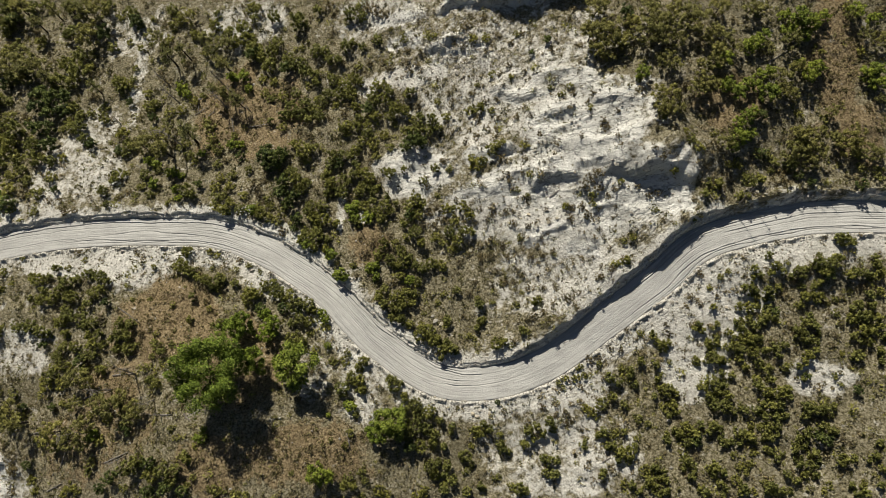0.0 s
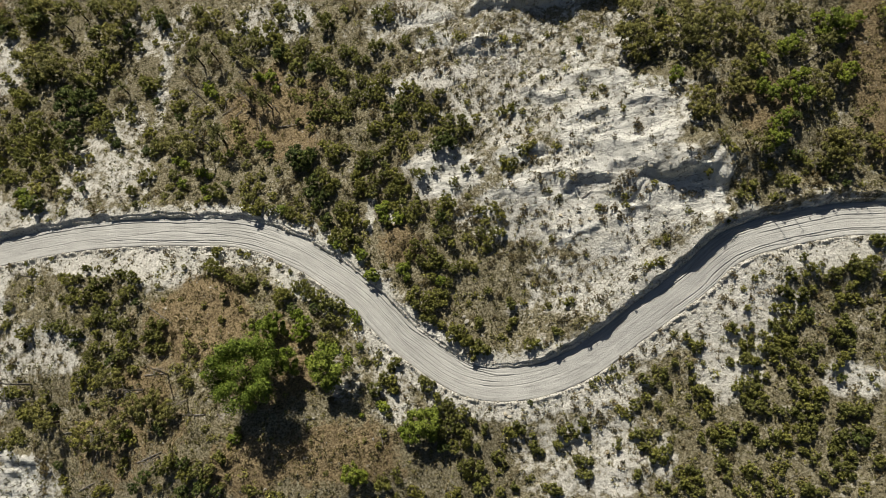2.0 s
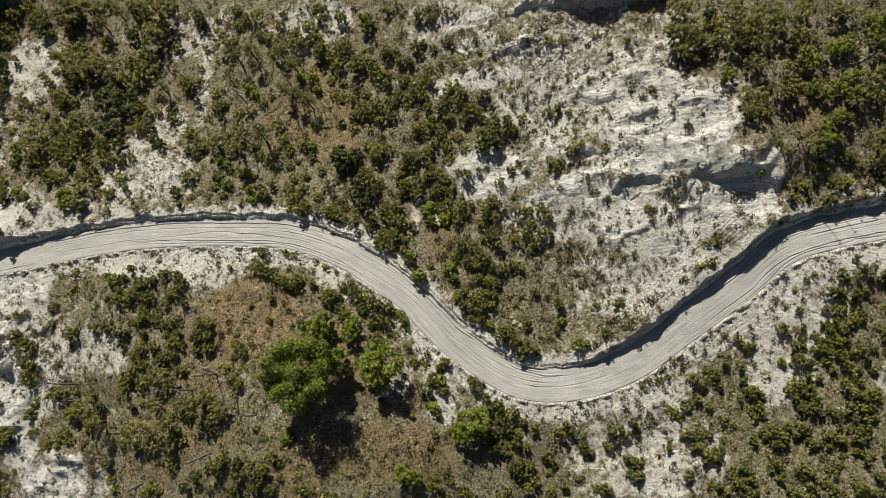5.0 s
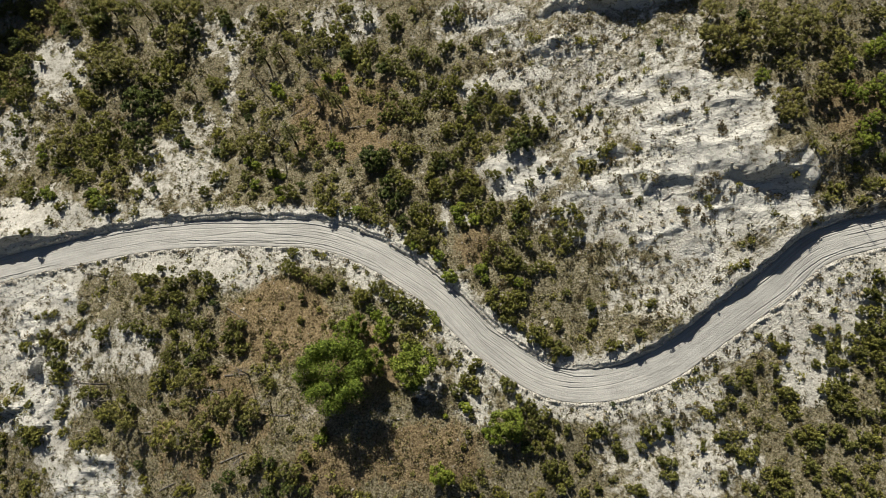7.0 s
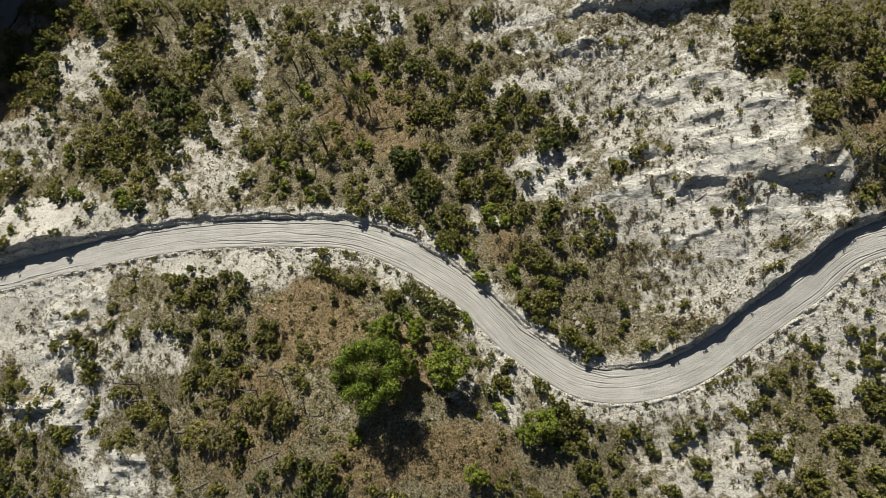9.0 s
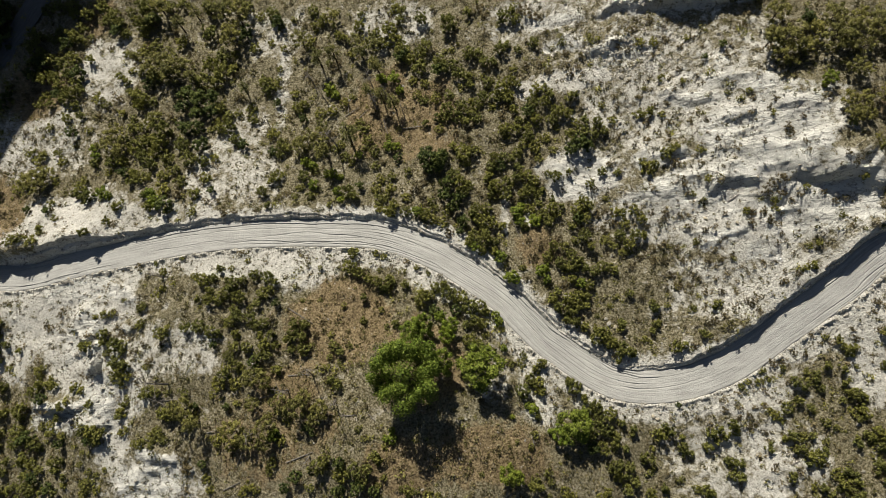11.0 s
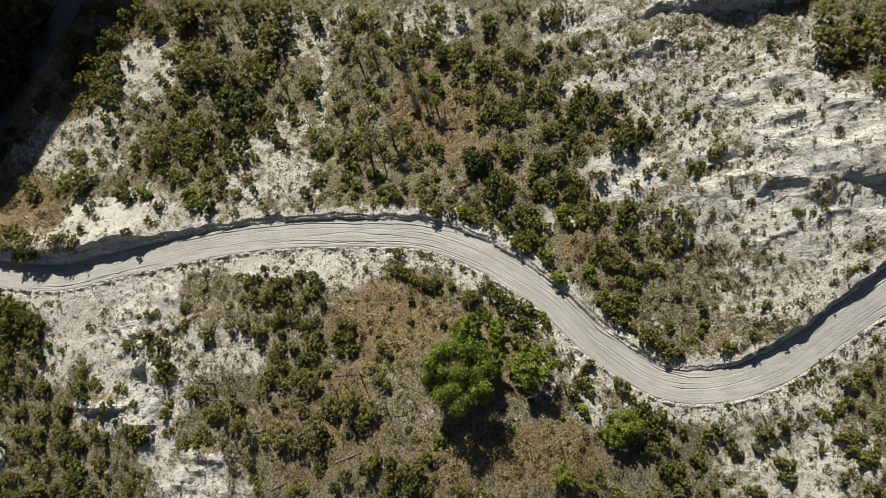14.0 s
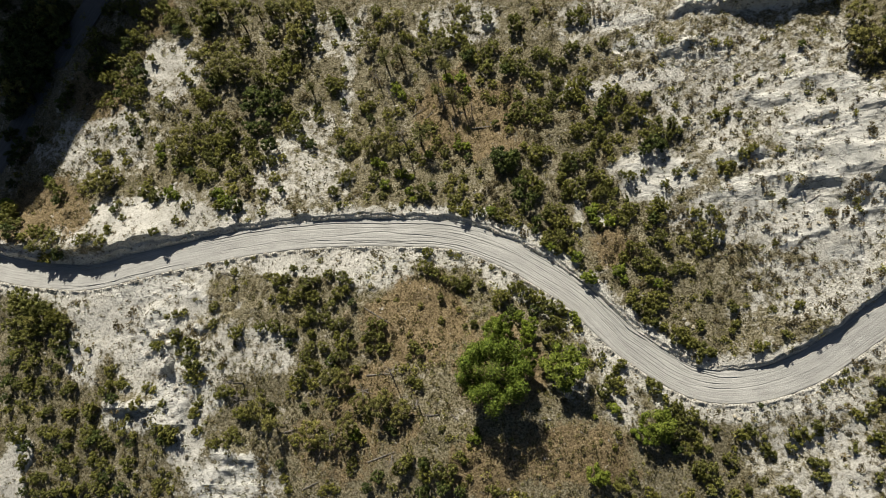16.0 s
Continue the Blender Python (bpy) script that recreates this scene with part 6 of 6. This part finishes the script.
LEAFY_TREES_A = [(-19.8, 7.1, 3.4), (-16.1, -6.5, 1.58), (-14.8, -6.9, 1.02), (-7, -0.4, 2.67), (26, 43.5, 0.6), (26.5, 43.9, 1.04), (36.7, 44.9, 1.32), (36.8, 41.2, 0.73), (37, 41.7, 1.02), (37.5, 33.5, 0.87), (37.9, 34.6, 1.3), (38.1, 36.5, 0.87), (38.3, 40.5, 1.16), (39, 37, 1.15), (39.5, 35.1, 1.01), (39.6, 41.7, 1.02), (40, 38, 0.73), (40.5, 46.6, 0.89), (40.8, 41.5, 0.88), (41, 47.3, 1.33), (41.5, 42.9, 1.03), (42, 40.2, 1.3), (42.3, 48.2, 0.89), (42.6, 43.2, 0.88), (44.9, 50.7, 0.89), (45.4, 48.7, 1.18), (46.4, 49.6, 1.6), (46.4, 44.1, 0.73), (47, 47.7, 1.03), (47, 42.2, 1.16), (47.9, 43.4, 1.02), (48, 49, 1.17)]
LEAFY_TREES_B = [(48.8, 43.2, 0.73), (49.5, 50.1, 1.02), (53.4, 50.4, 1.16), (54.3, 42.3, 1.15), (54.7, 41, 0.86), (55.3, 42.6, 1.15), (55.4, 40.7, 1), (55.8, 49.5, 1.02)]
YOUNG_OAKS = [(-28.9, 12.1, 2.01), (-27.6, 12.6, 1.71), (-25.2, 14.4, 0.96), (-25.1, 7.4, 1.93), (-24.4, 11.4, 1.25), (-23.9, 12.7, 1.41), (-9.1, -1.4, 1.49)]
OAKS = [(-29.6, 5.9, 5.18)]
# x, y of the foot, how far the tip leans in x and y, and the height
PINES_A = [(-72.4, 67.6, -0.1, -0.1, 4.3), (-70, 70.1, -0.1, -0.1, 3.8), (-62.4, 65.3, -0.2, -0.2, 3.6), (-68.2, 56.2, -0.1, -0.1, 3.7), (-73.4, 57.7, 0.2, 0.2, 3.8), (-46.2, 58.7, -0.4, -0.3, 4.9), (-43.5, 59.4, -0.6, -0.4, 4.6), (-35.7, 56.2, -0.7, -0.5, 4.9), (-34.8, 50.7, -0.6, -0.5, 4.2), (-32.8, 49.2, -0.6, -0.4, 4.1), (-37, 51.9, -0.5, -0.4, 4), (-43.5, 40.4, -0.4, -0.5, 5.3), (-39.8, 42.8, -0.2, -0.2, 5.8), (-67.9, 71.4, -0.1, -0.1, 3.2), (-76.8, 71.7, 0.1, 0.1, 3.2), (-58.8, 53.6, -0.1, -0.1, 3.4), (-60.5, -0.2, 0, -0.6, 4.4), (-104.2, 14.7, 0.2, 0.6, 4.2)]
PINES_B = [(-80, 61.8, -0.2, -0.2, 3.3), (-38.9, 59.6, -0.5, -0.5, 3.7)]
SNAGS_A = [(-47.2, 55, -0.7, -0.6, 4.8), (-44.6, 51.2, -0.3, -0.2, 5.1), (-37, 54.1, -0.6, -0.4, 4.8), (-36.2, 49.7, -0.4, -0.3, 4.8), (-54.6, 47.8, -0.1, -0.1, 3.4), (-36, 49.7, -0.5, -0.4, 3.9), (-34.1, 51.5, -0.6, -0.5, 4.2), (-31.5, 48.3, -0.5, -0.4, 3.8), (-43.3, 6.2, -0, -0, 5), (-39.6, 2.7, -0, -0.5, 3.9), (-38.2, 0.8, -0, -0.2, 3.1), (-46.8, 4.1, -0.1, -0.7, 5.2), (-51.2, -1.5, 0, -0.6, 4.6), (-42.9, -4.5, 0.1, -0.6, 4.4), (38.4, 26.8, -0.2, 0.3, 3.3), (40.8, 27.3, -0.3, 0.4, 2.6), (48.4, 27, -0.2, 0.3, 2.2), (49.7, 27.1, -0.2, 0.3, 2.2)]
SNAGS_B = [(53.1, 27.1, -0.2, 0.3, 2.2), (54.4, 26.9, -0.2, 0.3, 2.2), (46, 27.2, -0.2, 0.3, 2.3), (-69, 21.4, -0.2, -0.4, 4.7), (-64.5, 2.7, 0, 0, 7.5), (-66, 5, -0, -0.1, 7.2), (-42, 42.3, -0.9, -0.5, 6.4), (-83.1, 52, -0.2, -0.1, 3.7), (-29.9, 61.4, -0.5, -0.4, 3.3), (21.4, 49, -0.3, 0.3, 2.2), (-99.8, 26.2, 0.2, 0.4, 2.6), (-103, 26.8, 0.3, 0.3, 2.5)]

USED = set()


def put(key, k, m):
    """Stand the pattern plant itself there the first time, a copy of it after that."""
    root = PLANTS[key][k]
    if (key, k) not in USED:
        USED.add((key, k))
        root.matrix_basis = m
    else:
        kept, root.scale = root.scale.copy(), (1, 1, 1)
        copy_thing(root, m)
        root.scale = kept


def stand(key, rows, low=0.85, high=1.1, flat=1.0):
    rng = np.random.default_rng(len(key) * 97 + len(rows))
    rows = np.array(rows, float).reshape(-1, 3)
    ground = land(rows[:, 0], rows[:, 1])[0]
    for (x, y, size), z in zip(rows, ground):
        k = int(rng.integers(len(PLANTS[key])))
        m = pose(x, y, float(z) - 0.03, 0, 0, float(rng.uniform(0, 360))) @ Matrix.Diagonal((size, size, size * float(rng.uniform(low, high)) * flat, 1))
        put(key, k, m)


def stand_leaning(key, rows):
    rng = np.random.default_rng(len(key) * 31 + len(rows))
    for x, y, dx, dy, tall in rows:
        k = int(rng.integers(len(PLANTS[key])))
        way = Vector((dx, dy, tall)).normalized()
        m = Matrix.Translation((x, y, height(x, y) - 0.03)) @ way.to_track_quat("Z", "Y").to_matrix().to_4x4() @ pose(0, 0, 0, 0, 0, float(rng.uniform(0, 360))) @ Matrix.Diagonal((tall, tall, tall, 1))
        put(key, k, m)


for spot in (SHRUBS_A, SHRUBS_B, SHRUBS_C, SHRUBS_D, SHRUBS_E, SHRUBS_F, SHRUBS_G, SHRUBS_H, SHRUBS_I, SHRUBS_J, SHRUBS_K,):
    stand("shrub", spot, flat=1.3)
for spot in (SMALL_SHRUBS_A, SMALL_SHRUBS_B, SMALL_SHRUBS_C, SMALL_SHRUBS_D, SMALL_SHRUBS_E, SMALL_SHRUBS_F, SMALL_SHRUBS_G, SMALL_SHRUBS_H, SMALL_SHRUBS_I,):
    stand("small", spot, flat=1.3)
for spot in (DWARF_SHRUBS_A, DWARF_SHRUBS_B, DWARF_SHRUBS_C, DWARF_SHRUBS_D, DWARF_SHRUBS_E, DWARF_SHRUBS_F, DWARF_SHRUBS_G, DWARF_SHRUBS_H,):
    stand("dwarf", spot, flat=1.3)
for spot in (LOW_BUSHES_A, LOW_BUSHES_B, LOW_BUSHES_C, LOW_BUSHES_D, LOW_BUSHES_E, LOW_BUSHES_F,):
    stand("low", spot)
for spot in (CREEPING_BUSHES_A, CREEPING_BUSHES_B, CREEPING_BUSHES_C, CREEPING_BUSHES_D, CREEPING_BUSHES_E, CREEPING_BUSHES_F, CREEPING_BUSHES_G, CREEPING_BUSHES_H,):
    stand("ground", spot)
for spot in (GREEN_BUSHES_A, GREEN_BUSHES_B,):
    stand("green", spot)
for spot in (DARK_SHRUBS_A, DARK_SHRUBS_B, DARK_SHRUBS_C, DARK_SHRUBS_D, DARK_SHRUBS_E,):
    stand("dark", spot, flat=1.2)
for spot in (DRY_BUSHES_A, DRY_BUSHES_B, DRY_BUSHES_C, DRY_BUSHES_D, DRY_BUSHES_E, DRY_BUSHES_F, DRY_BUSHES_G, DRY_BUSHES_H, DRY_BUSHES_I,):
    stand("dry", spot)
for spot in (SLENDER_TREES_A, SLENDER_TREES_B, SLENDER_TREES_C, SLENDER_TREES_D,):
    stand("tree", spot, flat=0.9)
for spot in (LEAFY_TREES_A, LEAFY_TREES_B,):
    stand("leafy", spot, flat=0.95)
for spot in (YOUNG_OAKS,):
    stand("young", spot, flat=1.2)
for spot in (OAKS,):
    stand("oak", spot, flat=1.25)
for spot in (PINES_A, PINES_B,):
    stand_leaning("pine", spot)
for spot in (SNAGS_A, SNAGS_B,):
    stand_leaning("snag", spot)
for key, roots in PLANTS.items():
    for k, root in enumerate(roots):
        if (key, k) not in USED:
            for ob in (*root.children_recursive, root):
                bpy.data.objects.remove(ob)


# ---- fallen wood ----
LOGS = [
    (-15.6, 32, -13.2, 26.1, 0.08), (-31.8, 45.6, -28.1, 45.8, 0.09), (-41.1, 51.6, -40.9, 49.2, 0.10), (-39.1, 48, -37.7, 49.6, 0.08), (42.8, 44.8, 45.5, 46.4, 0.09), (-34.8, 0.9, -33.8, 0, 0.10), (-53.2, -4.2, -54.1, -6.6, 0.08), (-55.9, -9.5, -53.4, -8.3, 0.09), (-51, 3, -46.6, 4.1, 0.10), (-59.1, -1.8, -57.1, -1.3, 0.08), (20.6, -5.1, 21.7, -4.5, 0.09), (-47, 6.1, -43.6, 6.3, 0.10), (-12.8, -1.5, -12.4, -3.4, 0.08), (43.3, -1.1, 44, -0.7, 0.09), (-46.3, -5.5, -42.4, -4, 0.10), (-47.7, 15.8, -43.7, 13.4, 0.08), (14.8, 29.5, 16.1, 30.3, 0.09), (-34.9, 47.5, -34.1, 44.7, 0.10), (-41.4, 48.4, -39.1, 50.2, 0.08), (-38.1, 0.7, -36.5, 0.8, 0.09),
]
for k, (x1, y1, x2, y2, thick) in enumerate(LOGS):
    a, c = np.array((x1, y1, height(x1, y1) + thick)), np.array((x2, y2, height(x2, y2) + thick * 1.5))
    half = (a + c) / 2
    half[2] = max(half[2], height(half[0], half[1]) + thick)
    log = tagged(new("fallen_log"), "bleached fallen trunk lying on the slope", "log", "fallen trunks")
    part("trunk", mesh_of("trunk", *tube([a, (a * 2 + half) / 3, half, c], [thick, thick * 0.95, thick * 0.8, thick * 0.45], 7), DEAD_WOOD), log)
    side_way = np.cross(c - a, (0, 0, 1))
    side_way = side_way / np.linalg.norm(side_way) * (0.5 if k % 2 else -0.5)
    part("branch", mesh_of("branch", *tube([half, half + side_way + (c - a) * 0.18 + (0, 0, 0.15)], [thick * 0.4, thick * 0.12], 5), DEAD_WOOD), log)


# ---- stones ----
def stone_mesh(seed):
    rng = np.random.default_rng(seed)
    bm = bmesh.new()
    bmesh.ops.create_icosphere(bm, subdivisions=2, radius=1.0)
    cuts = [(Vector(rng.normal(size=3)).normalized(), float(rng.uniform(0.55, 0.85))) for _ in range(9)]
    for v in bm.verts:
        for n, d in cuts:
            over = v.co.dot(n) - d
            if over > 0:
                v.co -= n * over
        v.co.z *= 0.7
    me = bpy.data.meshes.new("stone")
    bm.to_mesh(me)
    bm.free()
    me.materials.append(STONE)
    return me


STONES = [stone_mesh(k) for k in range(5)]
BOULDERS = [
    (30.7, 17.4, 0.38), (38.2, 25.1, 0.25), (4.0, 0.9, 0.38), (4.6, 0.5, 0.38), (6.3, 1.0, 0.29), (7.1, 52.9, 0.42), (41.6, 27.7, 0.29), (38.3, 20.6, 0.29),
    (37.9, 20.2, 0.29), (38.4, 16.0, 0.38), (36.7, 13.9, 0.29), (36.6, 19.2, 0.25), (20.4, 29.1, 0.38), (20.0, 28.8, 0.33), (15.7, 26.4, 0.33), (14.6, 26.1, 0.38),
    (12.0, 27.4, 0.38), (7.4, 27.5, 0.38), (12.0, 17.1, 0.29), (-1.1, 13.4, 0.50), (-0.3, 13.0, 0.42), (-1.5, 14.2, 0.33), (48.1, 23.0, 0.25), (44.8, 23.0, 0.25),
    (17.2, -3.9, 0.25), (22.8, 30.2, 0.25), (32.8, 26.1, 0.29), (29.0, 21.7, 0.29), (2.2, 50.2, 0.50), (3.1, 49.6, 0.42), (-62.6, 38.4, 0.25), (-19.3, 14.0, 0.25),
    (-14.9, 13.0, 0.29), (-10.2, 7.5, 0.29), (-1.1, 3.0, 0.25), (8.0, 50.2, 0.29), (13.7, 43.4, 0.33), (-11.6, 11.0, 0.21), (18.9, 8.4, 0.17), (51.8, 5.8, 0.25),
    (17.9, 32.0, 0.25), (-85.8, 21.7, 0.29), (-83.0, 22.0, 0.29), (-81.5, 22.2, 0.25), (-79.8, 18.6, 0.33), (-76.2, 29.8, 0.25), (-79.1, 10.9, 0.29), (-102.8, 10.3, 0.38),
    (-64.5, 9.5, 0.25), (-87.1, 20.8, 0.21),
]
rng = np.random.default_rng(5)
for k, (x, y, size) in enumerate(BOULDERS):
    ob = tagged(new("stone", STONES[k % 5]), "pale angular limestone block on bare soil", "stone", "loose stones")
    ob.matrix_basis = pose(x, y, height(x, y) + size * 0.12, rng.uniform(-20, 20), rng.uniform(-20, 20), rng.uniform(0, 360)) @ Matrix.Diagonal((size, size * rng.uniform(0.6, 0.9), size * rng.uniform(0.7, 1), 1))


def scattered(count, box, seed):
    r = np.random.default_rng(seed)
    return r.uniform(box[0], box[1], count), r.uniform(box[2], box[3], count)


def build_gravel():
    """Small stones, thick along the verges and thin on the bare slopes."""
    r = np.random.default_rng(77)
    x, y = scattered(60000, (-122, 82, -22, 90), 71)
    pick = r.integers(0, len(ROAD), 4200)
    lat = np.where(r.random(4200) < 0.7, -1, 1) * (HALF + np.abs(r.normal(0.25, 0.6, 4200)))
    vx = ROAD[pick, 0] - ROAD_AHEAD[pick, 1] * lat
    vy = ROAD[pick, 1] + ROAD_AHEAD[pick, 0] * lat
    z, bare, straw, rock, side = land(x, y)
    keep = (np.abs(side) > HALF + 0.2) & (r.random(len(x)) < np.clip(0.05 + 0.14 * bare + 0.10 * rock, 0, 1))
    heap = np.concatenate([r.normal((2, 54), (9, 5), (2600, 2)), r.normal((16, 40), (8, 5), (250, 2)), r.normal((-80, 8), (6, 8), (700, 2))])
    x, y = np.concatenate([x[keep], heap[:, 0], vx]), np.concatenate([y[keep], heap[:, 1], vy])
    z = land(x, y)[0]
    size = np.clip(r.lognormal(-2.5, 0.5, len(x)), 0.035, 0.34) * (1 + 0.3 * land(x, y)[3])
    size[-4200:] *= 1.25
    size[-8400:-4200] *= 1.15
    corner = np.array([(1, 0, 0.1), (0.25, 0.9, 0), (-0.8, 0.5, 0.1), (-0.7, -0.6, 0), (0.4, -0.85, 0.05), (0.1, 0.05, 0.75), (0, 0, -0.5)])
    w = r.uniform(0, 6.28, len(x))
    c = corner[None] * r.uniform(0.65, 1.3, (len(x), 7, 1))
    px = (c[..., 0] * np.cos(w)[:, None] - c[..., 1] * np.sin(w)[:, None]) * size[:, None] + x[:, None]
    py = (c[..., 0] * np.sin(w)[:, None] + c[..., 1] * np.cos(w)[:, None]) * size[:, None] + y[:, None]
    pz = c[..., 2] * size[:, None] + z[:, None] + 0.02
    faces = np.array([(0, 1, 5), (1, 2, 5), (2, 3, 5), (3, 4, 5), (4, 0, 5), (1, 0, 6), (2, 1, 6), (3, 2, 6), (4, 3, 6), (0, 4, 6)])
    faces = (faces[None] + 7 * np.arange(len(x))[:, None, None]).reshape(-1, 3)
    tagged(new("gravel", mesh_of("gravel", np.stack([px, py, pz], -1).reshape(-1, 3), faces, STONE)), "loose pale stones and gravel on slope and verge", "gravel", kind="stuff")


def leaf_blades(centres, outward, sizes, rng, lean=0.8):
    """Sprigs at the centres, facing roughly outward."""
    return leaf_sprays(centres, outward, sizes, rng, lean)


def mounds(x, y, z, size, n, rng, flat, leaf):
    way = rng.normal(size=(len(x), n, 3))
    way[..., 2] = np.abs(way[..., 2])
    way /= np.linalg.norm(way, axis=2)[..., None]
    p = np.stack([x, y, z], 1)[:, None] + way * size[:, None, None] * np.array((1, 1, flat)) * rng.uniform(0.3, 1.0, (len(x), n, 1))
    return leaf_blades(p.reshape(-1, 3), way.reshape(-1, 3), np.repeat(size, n) * rng.uniform(leaf * 0.6, leaf * 1.3, len(x) * n), rng)


def build_herbs():
    """Low cushions of dry herbs, thick on the litter and sparser on bare soil."""
    r = np.random.default_rng(88)
    x, y = scattered(52000, (-118, 66, -20, 82), 81)
    z, bare, straw, rock, side = land(x, y)
    clump = rough(x, y, 5.0, 41) + 0.7 * rough(x, y, 1.8, 42)
    keep = (np.abs(side) > HALF + 0.9) & (r.random(len(x)) < np.clip(0.62 - 0.40 * bare - 0.10 * rock - 0.30 * straw + 0.45 * clump, 0.03, 1))
    x, y, z = x[keep], y[keep], z[keep]
    size = np.clip(r.lognormal(-1.4, 0.5, len(x)), 0.09, 0.75)
    v, f = mounds(x, y, z, size, 10, r, 0.85, 0.60)
    tagged(new("herbs", mesh_of("herbs", v, f, HERB)), "low cushions of dry brown and olive herbs", "herbs", kind="stuff")


def build_scrub():
    """Knee-high olive undergrowth between the shrubs."""
    r = np.random.default_rng(188)
    x, y = scattered(9000, (-118, 66, -20, 82), 181)
    z, bare, straw, rock, side = land(x, y)
    clump = rough(x, y, 7.0, 61) + 0.6 * rough(x, y, 2.5, 62)
    keep = (np.abs(side) > HALF + 1.6) & (r.random(len(x)) < np.clip(0.40 - 0.40 * bare - 0.4 * rock - 0.4 * straw + 0.5 * clump + 0.5 * (x < -104) * (y > 48), 0.02, 1))
    x, y, z = x[keep], y[keep], z[keep]
    size = np.clip(r.lognormal(-0.95, 0.45, len(x)), 0.2, 1.1)
    v, f = mounds(x, y, z, size, 30, r, 1.1, 0.42)
    tagged(new("undergrowth", mesh_of("undergrowth", v, f, SCRUB)), "knee-high olive undergrowth between the shrubs", "undergrowth", kind="stuff")


def build_tussocks():
    """Brown withered tussocks on the pale slopes."""
    r = np.random.default_rng(288)
    x, y = scattered(18000, (-118, 66, -20, 82), 281)
    z, bare, straw, rock, side = land(x, y)
    clump = rough(x, y, 6.0, 71) + 0.6 * rough(x, y, 2.0, 72)
    keep = (np.abs(side) > HALF + 1.2) & (r.random(len(x)) < np.clip(0.42 - 0.16 * rock + 0.45 * clump - 0.15 * straw, 0.02, 1))
    x, y, z = x[keep], y[keep], z[keep]
    size = np.clip(r.lognormal(-1.1, 0.4, len(x)), 0.16, 0.75)
    v, f = mounds(x, y, z, size, 20, r, 1.0, 0.55)
    tagged(new("tussocks", mesh_of("tussocks", v, f, DRY_LEAF)), "brown withered tussocks on the pale slope", "tussocks", kind="stuff")


def build_grass():
    """Tufts of dead straw-coloured grass."""
    r = np.random.default_rng(99)
    x, y = scattered(44000, (-122, 82, -22, 90), 91)
    z, bare, straw, rock, side = land(x, y)
    clump = rough(x, y, 4.0, 51)
    keep = (np.abs(side) > HALF + 0.8) & (r.random(len(x)) < np.clip(0.30 + 0.6 * straw - 0.22 * bare - 0.35 * rock + 0.3 * clump, 0.02, 1))
    x, y, z = x[keep], y[keep], z[keep]
    n = 7
    w, out = r.uniform(0, 6.28, (len(x), n)), r.uniform(0.08, 0.30, (len(x), n))
    tall = r.uniform(0.15, 0.42, (len(x), n))
    base = np.stack([x, y, z - 0.02], 1)[:, None]
    d = np.stack([np.cos(w), np.sin(w), np.zeros_like(w)], -1)
    s = np.stack([-np.sin(w), np.cos(w), np.zeros_like(w)], -1) * 0.045
    tip = base + d * out[..., None] + np.array((0, 0, 1.0)) * tall[..., None]
    v = np.stack([base + d * 0.03 - s, base + d * 0.03 + s, tip], 2).reshape(-1, 3)
    tagged(new("grass", mesh_of("grass", v, np.arange(len(v)).reshape(-1, 3), STRAW)), "tufts of dead straw-coloured grass", "grass", kind="stuff")


build_gravel()
build_herbs()
build_scrub()
build_tussocks()
build_grass()
